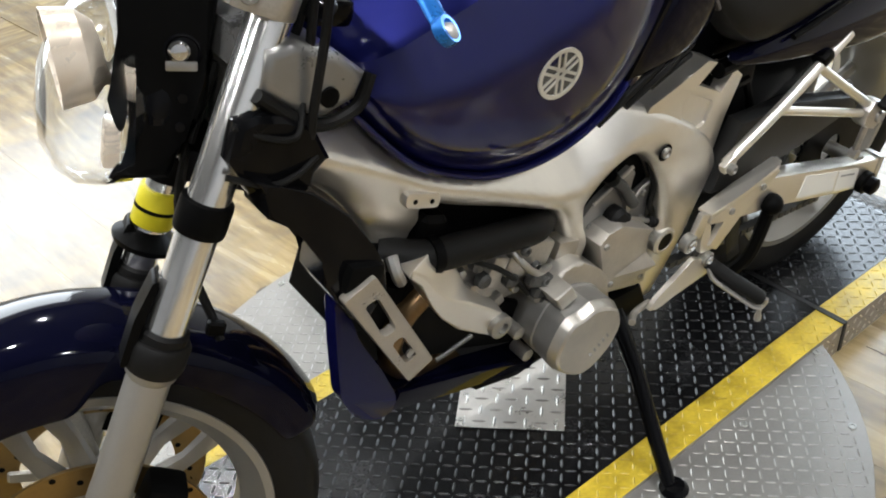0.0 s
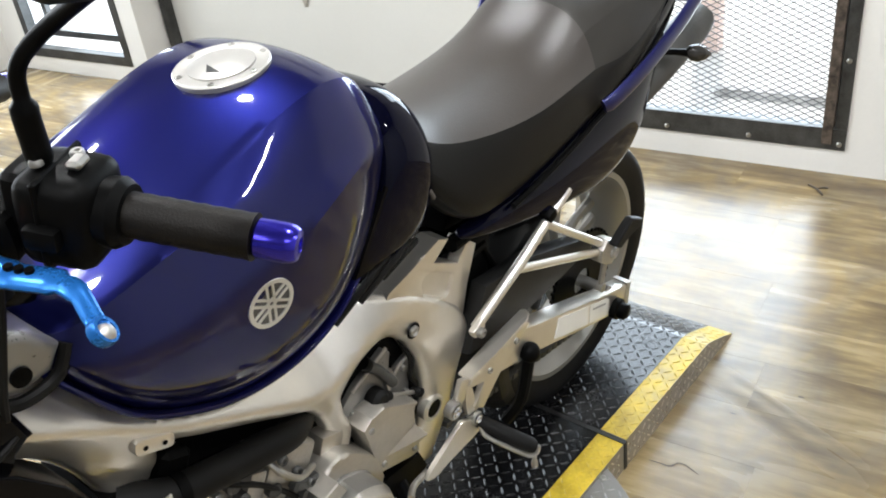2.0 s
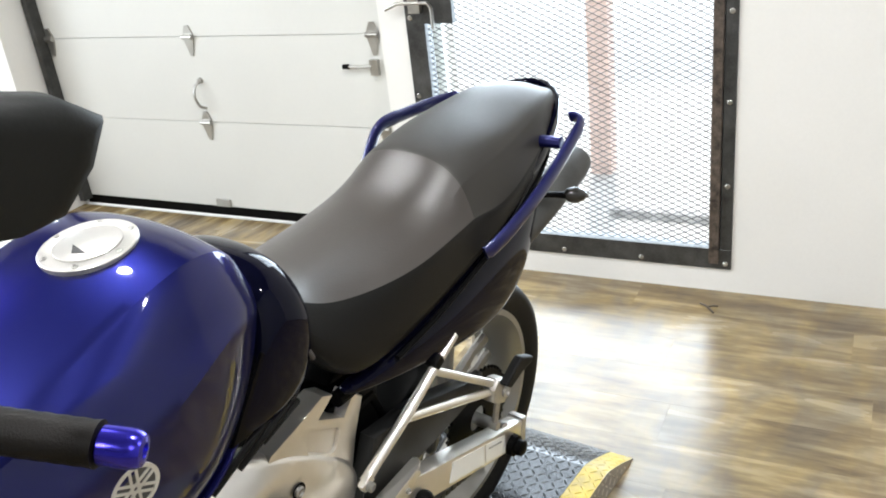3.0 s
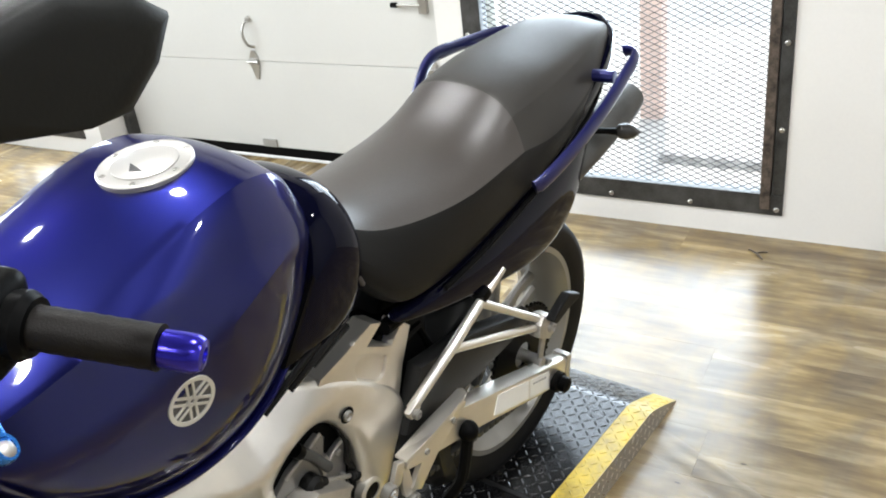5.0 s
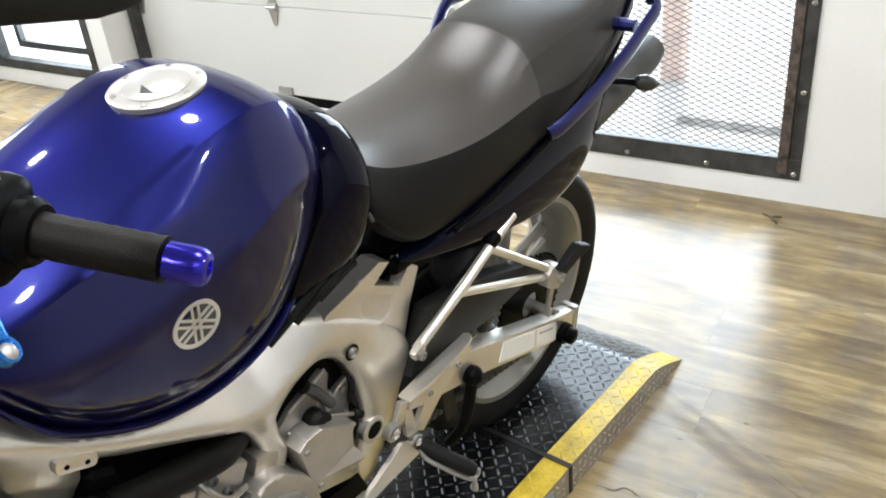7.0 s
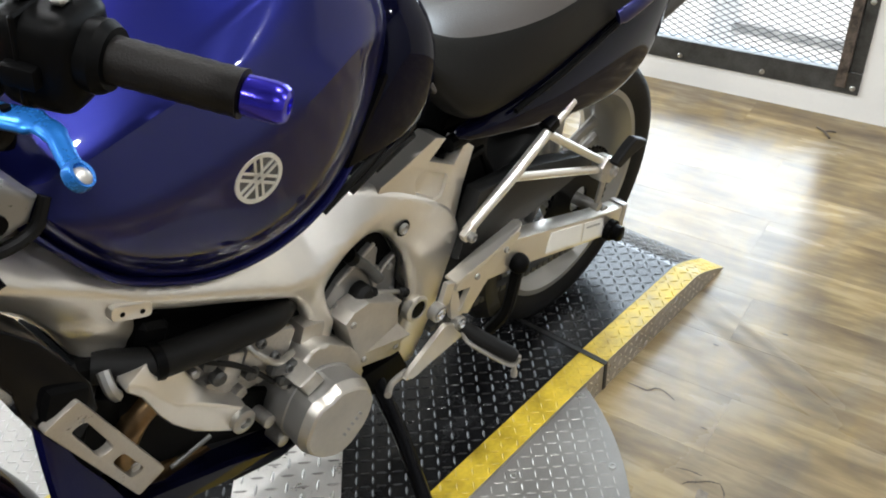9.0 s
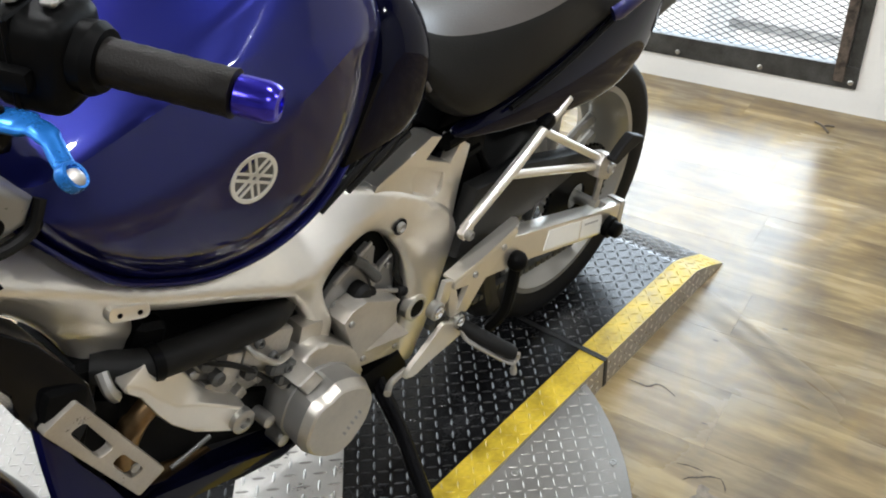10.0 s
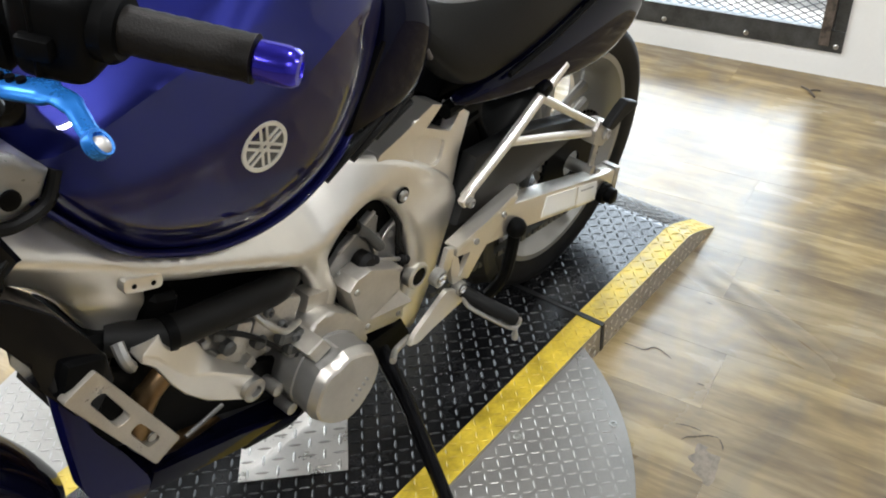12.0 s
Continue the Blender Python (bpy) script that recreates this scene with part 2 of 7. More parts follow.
    l.new(tint.outputs[0], zmix.inputs[0]), l.new(hue.outputs[0], zmix.inputs[1])
    # two worn wheel tracks running off beside the ramp, and a soiled band before the turntable
    dirt_shade = None
    # the third, broad band also darkens the floor where less light reaches it
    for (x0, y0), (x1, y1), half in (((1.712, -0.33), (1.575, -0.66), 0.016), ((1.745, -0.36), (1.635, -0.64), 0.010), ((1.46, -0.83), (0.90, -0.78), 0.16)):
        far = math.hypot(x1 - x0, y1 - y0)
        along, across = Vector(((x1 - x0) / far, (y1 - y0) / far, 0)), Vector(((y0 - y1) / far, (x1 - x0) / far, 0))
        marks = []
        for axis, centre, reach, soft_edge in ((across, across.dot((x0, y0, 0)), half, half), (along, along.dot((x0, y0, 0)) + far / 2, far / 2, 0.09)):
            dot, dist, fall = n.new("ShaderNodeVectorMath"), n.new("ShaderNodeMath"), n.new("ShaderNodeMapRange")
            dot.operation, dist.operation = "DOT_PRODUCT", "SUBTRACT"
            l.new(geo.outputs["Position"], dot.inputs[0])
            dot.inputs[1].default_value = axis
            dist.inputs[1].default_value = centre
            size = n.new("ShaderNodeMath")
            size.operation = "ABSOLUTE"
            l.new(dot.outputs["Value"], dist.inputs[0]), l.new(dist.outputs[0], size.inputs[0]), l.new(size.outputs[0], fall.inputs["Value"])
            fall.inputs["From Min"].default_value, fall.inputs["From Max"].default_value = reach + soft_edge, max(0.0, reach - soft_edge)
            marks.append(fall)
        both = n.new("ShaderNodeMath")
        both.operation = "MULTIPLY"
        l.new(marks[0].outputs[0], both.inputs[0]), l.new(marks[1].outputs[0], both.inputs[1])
        if dirt_shade:
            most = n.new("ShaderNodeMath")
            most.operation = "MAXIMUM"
            l.new(dirt_shade.outputs[0], most.inputs[0]), l.new(both.outputs[0], most.inputs[1])
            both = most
        dirt_shade = both
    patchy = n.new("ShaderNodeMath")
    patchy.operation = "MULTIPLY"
    l.new(dirt_shade.outputs[0], patchy.inputs[0]), l.new(wide.outputs[0], patchy.inputs[1])
    grime_shade = n.new("ShaderNodeMapRange")
    grime_shade.inputs["From Max"].default_value = 0.6
    grime_shade.inputs["To Min"].default_value, grime_shade.inputs["To Max"].default_value = 1.0, 0.66
    l.new(patchy.outputs[0], grime_shade.inputs["Value"])
    soiled_shaded = n.new("ShaderNodeVectorMath")
    soiled_shaded.operation = "SCALE"
    l.new(zmix.outputs[0], soiled_shaded.inputs[0]), l.new(grime_shade.outputs[0], soiled_shaded.inputs["Scale"])
    l.new(soiled_shaded.outputs[0], p.inputs["Base Color"])
    rr = n.new("ShaderNodeMapRange")
    rr.inputs["To Min"].default_value, rr.inputs["To Max"].default_value = 0.21, 0.31
    p.inputs["Specular IOR Level"].default_value = 0.52
    matt = n.new("ShaderNodeMath")
    matt.operation = "MULTIPLY_ADD"
    matt.inputs[1].default_value = 0.5
    l.new(a.outputs[0], rr.inputs["Value"]), l.new(patchy.outputs[0], matt.inputs[0]), l.new(rr.outputs[0], matt.inputs[2]), l.new(matt.outputs[0], p.inputs["Roughness"])
    bp = n.new("ShaderNodeBump")
    bp.inputs["Strength"].default_value, bp.inputs["Distance"].default_value = 0.02, 0.002
    l.new(b.outputs[0], bp.inputs["Height"]), l.new(bp.outputs[0], p.inputs["Normal"])
    return m


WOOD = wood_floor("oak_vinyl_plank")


def glass(name, color=(0.95, 0.96, 0.97), rough=0.02):
    m = bpy.data.materials.new(name)
    m.use_nodes = True
    p = m.node_tree.nodes["Principled BSDF"]
    p.inputs["Base Color"].default_value = (*color, 1)
    p.inputs["Transmission Weight"].default_value, p.inputs["Roughness"].default_value, p.inputs["IOR"].default_value = 1.0, rough, 1.3
    return m


LENS = glass("clear_headlight_lens")
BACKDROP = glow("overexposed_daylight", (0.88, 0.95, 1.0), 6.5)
LAMP = glow("lamp_diffuser", (1.0, 0.97, 0.92), 120.0)


# ---- mesh helpers ----
B = bmesh.new


def link_mesh(name, bm, mat, parent=None, smooth=True, sharp=35):
    bmesh.ops.recalc_face_normals(bm, faces=bm.faces)
    me = bpy.data.meshes.new(name)
    if smooth:
        for f in bm.faces:
            f.smooth = True
        for e in bm.edges:
            if len(e.link_faces) == 2 and e.calc_face_angle(0) > radians(sharp):
                e.smooth = False
    bm.to_mesh(me)
    bm.free()
    me.materials.append(mat)
    ob = new(name, me)
    ob.parent = parent
    return ob


def part(name, bm, mat, parent, label="", smooth=True, sharp=35):
    ob = link_mesh(name, bm, mat, parent, smooth, sharp)
    return tagged(ob, label) if label else ob


def pieces(name, bm, mat, parent, label="", smooth=True, sharp=35):
    """Each separate shell of the mesh as a part of its own."""
    bm.verts.ensure_lookup_table()
    left = set(bm.verts)
    while left:
        stack, island = [next(v for v in bm.verts if v in left)], set()
        while stack:
            v = stack.pop()
            if v in island:
                continue
            island.add(v)
            stack += [e.other_vert(v) for e in v.link_edges]
        left -= island
        one, made = B(), {}
        for v in bm.verts:
            if v in island:
                made[v] = one.verts.new(v.co)
        for f in bm.faces:
            if f.verts[0] in island:
                one.faces.new([made[v] for v in f.verts])
        part(name, one, mat, parent, label, smooth, sharp)
    bm.free()


def soften(ob, levels=2):
    m = ob.modifiers.new("smooth", "SUBSURF")
    m.levels = m.render_levels = levels
    for f in ob.data.polygons:
        f.use_smooth = True
    return ob


def crease(ob, loops, n, value=0.8):
    """Sharpen the lengthwise lines of a lofted shape at the given places round its n-sided rings."""
    a = ob.data.attributes.new("crease_edge", "FLOAT", "EDGE")
    for e in ob.data.edges:
        i, j = e.vertices
        if i % n == j % n and i % n in loops:
            a.data[e.index].value = loops[i % n] if isinstance(loops, dict) else value
    return ob


def box(bm, c, size, rot=(0, 0, 0), bevel=0.0, seg=2, m=None):
    r = bmesh.ops.create_cube(bm, size=1.0, matrix=(m or Matrix()) @ pose(*c, *rot) @ Matrix.Diagonal((*size, 1)))
    if bevel:
        edges = list({e for v in r["verts"] for e in v.link_edges})
        bmesh.ops.bevel(bm, geom=edges, offset=bevel, segments=seg, profile=0.6, affect="EDGES")
    return bm


def prism(bm, pts, y0, y1, bevel=0.0, seg=2, place=None):
    """An outline in x and z, given depth from y0 to y1."""
    put = place or (lambda x, y, z: (x, y, z))
    a = [bm.verts.new(put(x, y0, z)) for x, z in pts]
    b = [bm.verts.new(put(x, y1, z)) for x, z in pts]
    caps = [bm.faces.new(a), bm.faces.new(b[::-1])]
    n = len(pts)
    for i in range(n):
        bm.faces.new((a[i], b[i], b[(i + 1) % n], a[(i + 1) % n]))
    if bevel:
        edges = [e for f in caps for e in f.edges]
        bmesh.ops.bevel(bm, geom=edges, offset=bevel, segments=seg, profile=0.6, affect="EDGES", clamp_overlap=True)
    return bm


def curve_points(pts, n=8):
    """Points of a smooth curve through the given ones."""
    p = [Vector(q) for q in pts]
    if len(p) < 3:
        return [p[0].lerp(p[-1], i / n) for i in range(n + 1)]
    out = []
    for i in range(len(p) - 1):
        a, b, c, d = p[max(i - 1, 0)], p[i], p[i + 1], p[min(i + 2, len(p) - 1)]
        for k in range(n):
            t = k / n
            out.append(0.5 * ((2 * b) + (c - a) * t + (2 * a - 5 * b + 4 * c - d) * t * t + (3 * b - a - 3 * c + d) * t ** 3))
    return out + [p[-1]]


def tube(bm, pts, r, seg=12, flat=1.0, caps=True, closed=False):
    """A round or flattened bar along a line of points; r: one radius or one per point."""
    p = [Vector(q) for q in pts]
    n = len(p)
    rs = r if isinstance(r, (list, tuple)) else [r] * n
    rings, up = [], Vector((0, 0, 1))
    for i in range(n):
        d = (p[(i + 1) % n] - p[i - 1]) if closed else (p[min(i + 1, n - 1)] - p[max(i - 1, 0)])
        d.normalize()
        s = d.cross(up)
        if s.length < 1e-3:
            s = d.cross(Vector((0, 1, 0)))
        s.normalize()
        w = s.cross(d)
        up = w
        rings.append([bm.verts.new(p[i] + (s * math.cos(a) + w * math.sin(a) * flat) * rs[i]) for a in (2 * math.pi * k / seg for k in range(seg))])
    pairs = list(zip(rings, rings[1:])) + ([(rings[-1], rings[0])] if closed else [])
    for a, b in pairs:
        for k in range(seg):
            bm.faces.new((a[k], a[(k + 1) % seg], b[(k + 1) % seg], b[k]))
    if caps and not closed:
        bm.faces.new(rings[0]), bm.faces.new(rings[-1][::-1])
    return bm


def lathe(bm, profile, centre, axis, seg=32, closed=False):
    """A turned shape: profile of (radius, distance along the axis)."""
    q = Vector(axis).normalized().to_track_quat("Z", "Y").to_matrix()
    c = Vector(centre)
    rings = []
    for r, h in profile:
        if r < 1e-6:
            rings.append([bm.verts.new(c + q @ Vector((0, 0, h)))])
        else:
            rings.append([bm.verts.new(c + q @ Vector((r * math.cos(2 * math.pi * k / seg), r * math.sin(2 * math.pi * k / seg), h))) for k in range(seg)])
    pairs = list(zip(rings, rings[1:])) + ([(rings[-1], rings[0])] if closed else [])
    for a, b in pairs:
        for k in range(seg):
            j = (k + 1) % seg
            if len(a) == 1 and len(b) > 1:
                bm.faces.new((a[0], b[j], b[k]))
            elif len(b) == 1 and len(a) > 1:
                bm.faces.new((a[k], a[j], b[0]))
            elif len(a) > 1:
                bm.faces.new((a[k], a[j], b[j], b[k]))
    if not closed:
        for r in (rings[0], rings[-1]):
            if len(r) > 1:
                bm.faces.new(r)
    return bm


def loft(bm, rings, cap=True, around=True):
    vs = [[bm.verts.new(q) for q in ring] for ring in rings]
    n = len(vs[0])
    for a, b in zip(vs, vs[1:]):
        for k in range(n if around else n - 1):
            j = (k + 1) % n
            bm.faces.new((a[k], a[j], b[j], b[k]))
    if cap:
        bm.faces.new(vs[0]), bm.faces.new(vs[-1][::-1])
    return bm


def pierced(bm, outline, holes, y0, y1, bevel=0.0):
    """A flat plate in x and z with holes through it, from y0 to y1."""
    loops = []
    for pts in [outline] + holes:
        vs = [bm.verts.new((x, y0, z)) for x, z in pts]
        loops += [bm.edges.new((a, b)) for a, b in zip(vs, vs[1:] + vs[:1])]
    bmesh.ops.triangle_fill(bm, edges=loops, use_beauty=True)
    bmesh.ops.dissolve_limit(bm, angle_limit=0.01, verts=bm.verts[:], edges=bm.edges[:])
    out = bmesh.ops.extrude_face_region(bm, geom=bm.faces[:])
    for v in out["geom"]:
        if isinstance(v, bmesh.types.BMVert):
            v.co.y = y1
    if bevel:
        bmesh.ops.recalc_face_normals(bm, faces=bm.faces)
        edges = [e for e in bm.edges if len(e.link_faces) == 2 and abs(e.calc_face_angle(0)) > 1.0 and abs(e.verts[0].co.y - e.verts[1].co.y) < 1e-6]
        bmesh.ops.bevel(bm, geom=edges, offset=bevel, segments=2, profile=0.6, affect="EDGES", clamp_overlap=True)
    return bm


def rounded(pts, r, n=3):
    """An outline with its corners rounded."""
    out, p = [], [Vector(q) for q in pts]
    for a, b, c in zip(p[-1:] + p[:-1], p, p[1:] + p[:1]):
        d0, d1 = min(r, (a - b).length * 0.45), min(r, (c - b).length * 0.45)
        s, e = b + (a - b).normalized() * d0, b + (c - b).normalized() * d1
        for k in range(n + 1):
            t = k / n
            q = s * (1 - t) ** 2 + b * 2 * t * (1 - t) + e * t * t
            out.append((q.x, q.y))
    return out


def bolt(bm, c, axis, r=0.007, h=0.006):
    lathe(bm, [(r, 0), (r, h * 0.7), (r * 0.85, h), (r * 0.5, h), (r * 0.45, h * 0.4), (0, h * 0.4)], c, axis, 12)


# ---- the room ----
def slab(bm, u0, u1, v0, v1, z0, z1):
    """A block in the frame of the gate wall."""
    q = [on_wall(u, v, z) for z in (z0, z1) for u, v in ((u0, v0), (u1, v0), (u1, v1), (u0, v1))]
    vs = [bm.verts.new(p) for p in q]
    for f in ((0, 1, 2, 3), (4, 5, 6, 7), (0, 1, 5, 4), (1, 2, 6, 5), (2, 3, 7, 6), (3, 0, 4, 7)):
        bm.faces.new([vs[i] for i in f])


ROOM_H = 3.0
GATE_U0, GATE_U1, GATE_Z0, GATE_Z1 = -0.243, 0.905, 0.088, 2.1
DOOR_U0, DOOR_U1, DOOR_Z1, DOOR_V = 1.02, 3.07, 2.2, 0.22
WIN_U0, WIN_U1, WIN_Z0, WIN_Z1 = 3.19, 4.03, 0.085, 2.1

bm = B()
for u0, u1, z0, z1 in ((-3.4, GATE_U0, 0, ROOM_H), (GATE_U0, GATE_U1, 0, GATE_Z0), (GATE_U0, GATE_U1, GATE_Z1, ROOM_H), (GATE_U1, DOOR_U0, 0, ROOM_H),
                       (DOOR_U0, DOOR_U1, DOOR_Z1, ROOM_H), (DOOR_U1, WIN_U0, 0, ROOM_H), (WIN_U0, WIN_U1, 0, WIN_Z0), (WIN_U0, WIN_U1, WIN_Z1, ROOM_H), (WIN_U1, 4.5, 0, ROOM_H)):
    slab(bm, u0, u1, 0.0, 0.2, z0, z1)
tagged(link_mesh("wall_east", bm, WALL_PAINT, smooth=False), "white painted wall with a barred opening and garage door", "wall", kind="structure")
# the opening in this wall is unseen, added to let light in
bm = B()
for v0, v1, z0, z1 in ((-9.0, -3.4, 0, ROOM_H), (-3.4, -0.9, 0, 0.9), (-3.4, -0.9, 2.5, ROOM_H), (-0.9, 0.0, 0, ROOM_H)):
    slab(bm, 4.25, 4.4, v0, v1, z0, z1)
tagged(link_mesh("wall_north", bm, WALL_PAINT, smooth=False), "white painted side wall with an added unseen opening", "wall", kind="structure")
# unseen walls close the room; their grey sets the bounce on the bike
bm = B()
slab(bm, -3.4, -3.25, -9.0, 0.0, 0, ROOM_H)
tagged(link_mesh("wall_south", bm, GREY_WALL, smooth=False), "unseen grey side wall toned for bounce light", "wall", kind="structure")
bm = B()
slab(bm, -3.4, 4.4, -9.15, -9.0, 0, ROOM_H)
tagged(link_mesh("wall_west", bm, GREY_WALL, smooth=False), "unseen grey wall toned for bounce light", "wall", kind="structure")
# unseen ceiling, kept dark so that the tank reflects little
bm = B()
slab(bm, -3.4, 4.4, -9.15, 0.2, ROOM_H, ROOM_H + 0.1)
tagged(link_mesh("ceiling", bm, CEILING_PAINT, smooth=False), "unseen ceiling kept dark for the reflections", "ceiling", kind="structure")

bm = B()
slab(bm, -3.4, 4.4, -9.15, 0.2, -0.1, -0.004)
floor = tagged(link_mesh("floor", bm, WOOD, smooth=False), "worn grey-oak vinyl plank floor", "floor", kind="structure")
bm = B()
slab(bm, -30, 34, 0.2, 60, -0.12, -0.02)
slab(bm, 4.4, 34, -20, 0.2, -0.12, -0.02)
tagged(link_mesh("ground", bm, CONCRETE, smooth=False), "sunlit pale concrete ground outside", "ground", kind="structure")
# glowing panels stand in for daylight; the second serves the added north opening
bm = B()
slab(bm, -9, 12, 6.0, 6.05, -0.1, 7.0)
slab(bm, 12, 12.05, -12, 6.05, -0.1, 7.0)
tagged(link_mesh("backdrop", bm, BACKDROP, smooth=False), "glowing white panels for the overexposed daylight outside the openings", "backdrop", kind="structure")

bm = B()
for k in range(34):
    slab(bm, 0.49, 0.59, 1.1, 1.2, -0.1 + k * 0.075, -0.1 + k * 0.075 + 0.068)
slab(bm, 0.494, 0.586, 1.104, 1.196, -0.1, 2.4)
tagged(link_mesh("brick_post", bm, BRICK, smooth=False), "pink brick post standing outside the gate", "post")
# low bar drawn for a faint grey band on the ground outside
bm = B()
slab(bm, -0.12, 0.36, 0.6, 0.66, -0.1, 0.012)
bmesh.ops.bevel(bm, geom=bm.edges[:], offset=0.008, segments=2, affect="EDGES")
tagged(link_mesh("kerb", bm, LOW_BAR, smooth=False), "low mottled grey bar on the ground outside the gate", "kerb")
# security gate: welded angle-iron frame with expanded metal
gate = new("security_gate")
gate.matrix_world = Matrix.Translation(on_wall((GATE_U0 + GATE_U1) / 2, 0, GATE_Z0))
tagged(gate, "black iron gate with expanded metal mesh in the wall", "gate")


def gate_part(name, bm, mat, label=""):
    bmesh.ops.transform(bm, matrix=gate.matrix_world.inverted(), verts=bm.verts)
    return part(name, bm, mat, gate, label, smooth=False)


FW = 0.075
for u0, u1, z0, z1, m in ((GATE_U0, GATE_U1, GATE_Z0, GATE_Z0 + FW, IRON), (GATE_U0, GATE_U1, GATE_Z1 - FW, GATE_Z1, IRON),
                          (GATE_U0, GATE_U0 + 0.038, GATE_Z0 + FW, GATE_Z1 - FW, IRON), (GATE_U0 + 0.042, GATE_U0 + FW, GATE_Z0 + 0.02, GATE_Z1 - FW, RUST),
                          (GATE_U1 - FW, GATE_U1, GATE_Z0 + FW, GATE_Z1 - FW, IRON)):
    bm = B()
    slab(bm, u0, u1, -0.008 if m is IRON else -0.012, 0.05, z0, z1)
    bmesh.ops.bevel(bm, geom=bm.edges[:], offset=0.002, segments=1, affect="EDGES")
    gate_part("frame_bar", bm, m, "rust-worn steel bar" if m is RUST else "")
for k in range(7):
    for u, z in ((GATE_U0 + 0.019, 0.11 + 0.285 * k), (GATE_U1 - 0.02, 0.11 + 0.285 * k)):
        bm = B()
        lathe(bm, [(0.0088, 0), (0.0088, 0.003), (0.006, 0.005), (0, 0.005)], on_wall(u, -0.008, z), on_wall(0, -1, 0) - on_wall(0, 0, 0), 12)
        gate_part("bolt", bm, STEEL, "zinc bolt head")
for u in (0.065, 0.352, 0.64):
    bm = B()
    lathe(bm, [(0.0088, 0), (0.0088, 0.003), (0.006, 0.005), (0, 0.005)], on_wall(u, -0.008, 0.108), on_wall(0, -1, 0) - on_wall(0, 0, 0), 12)
    gate_part("bolt", bm, STEEL, "zinc bolt head")
# expanded metal: rows of diamonds
bm = B()
DU, DZ, SW = 0.042, 0.0105, 0.0013
u0, u1, z0, z1 = GATE_U0 + FW, GATE_U1 - FW, GATE_Z0 + FW, GATE_Z1 - FW
rows, cols = int((z1 - z0) / DZ), int((u1 - u0) / DU)
DU = (u1 - u0) / cols
for r in range(rows):
    for c in range(cols * 2):
        ua, ub = u0 + c * DU / 2, u0 + (c + 1) * DU / 2
        za, zb = z0 + (r + ((c + r) % 2)) * DZ, z0 + (r + ((c + r + 1) % 2)) * DZ
        if ub <= u1 + 1e-6:
            q = []
            for v in (0.018, 0.022):
                q += [bm.verts.new(on_wall(ua, v, za - SW)), bm.verts.new(on_wall(ub, v, zb - SW)), bm.verts.new(on_wall(ub, v, zb + SW)), bm.verts.new(on_wall(ua, v, za + SW))]
            bm.faces.new(q[:4]), bm.faces.new(q[4:][::-1]), bm.faces.new((q[3], q[2], q[6], q[7])), bm.faces.new((q[0], q[4], q[5], q[1]))
tagged(gate_part("expanded_mesh", bm, MESH_IRON, "grey expanded metal mesh"), kind="stuff")
bm = B()
slab(bm, GATE_U1 - 0.19, GATE_U1 - 0.05, -0.012, 0.012, 0.945, 1.2)
gate_part("lock_plate", bm, IRON, "dark steel lock plate")
bm = B()
tube(bm, [on_wall(0.97, -0.03, 1.0), on_wall(0.92, -0.03, 1.02), on_wall(0.86, -0.03, 1.02), on_wall(0.80, -0.03, 1.02), on_wall(0.785, -0.03, 1.0), on_wall(0.785, -0.03, 0.93)], 0.007, 8)
slab(bm, 0.83, 0.875, -0.035, -0.012, 0.985, 1.055)
gate_part("slide_latch", bm, STEEL, "zinc sliding bolt latch")

# garage door
gdoor = new("garage_door")
gdoor.matrix_world = Matrix.Translation(on_wall((DOOR_U0 + DOOR_U1) / 2, DOOR_V, 0))
tagged(gdoor, "closed white sectional garage door seen from inside", "garage door")


def door_part(name, bm, mat, label="", smooth=False):
    bmesh.ops.transform(bm, matrix=gdoor.matrix_world.inverted(), verts=bm.verts)
    return part(name, bm, mat, gdoor, label, smooth)


JOINTS = (0.045, 0.47, 0.862, 1.255, 1.65, 2.2)
for z0, z1 in zip(JOINTS, JOINTS[1:]):
    bm = B()
    slab(bm, DOOR_U0 - 0.05, DOOR_U1 + 0.02, DOOR_V, DOOR_V + 0.045, z0 + 0.001, z1 - 0.001)
    bmesh.ops.bevel(bm, geom=bm.edges[:], offset=0.002, segments=2, affect="EDGES")
    door_part("panel", bm, DOOR_PAINT)
bm = B()
slab(bm, DOOR_U0 - 0.05, DOOR_U1 + 0.02, DOOR_V + 0.006, DOOR_V + 0.04, -0.002, 0.045)
door_part("bottom_seal", bm, BLACK, "black rubber bottom seal")
face = on_wall(0, -1, 0) - on_wall(0, 0, 0)
for u in (1.185, 2.132, 3.005):
    for z in JOINTS[1:4]:
        bm = B()
        pts = [(-0.007, -0.085), (0.007, -0.085), (0.026, -0.018), (0.026, 0.014), (0.010, 0.05), (-0.010, 0.05), (-0.026, 0.014), (-0.026, -0.018)]
        prism(bm, pts, 0.0, 0.006, 0.0, place=lambda x, y, w, u=u, z=z: on_wall(u + x, DOOR_V - y - 0.001, z + w))
        tube(bm, [on_wall(u - 0.028, DOOR_V - 0.014, z), on_wall(u + 0.028, DOOR_V - 0.014, z)], 0.009, 10)
        slab(bm, u - 0.022, u + 0.022, DOOR_V - 0.018, DOOR_V - 0.006, z - 0.012, z + 0.012)
        door_part("hinge", bm, STEEL, "galvanised steel hinge")
bm = B()
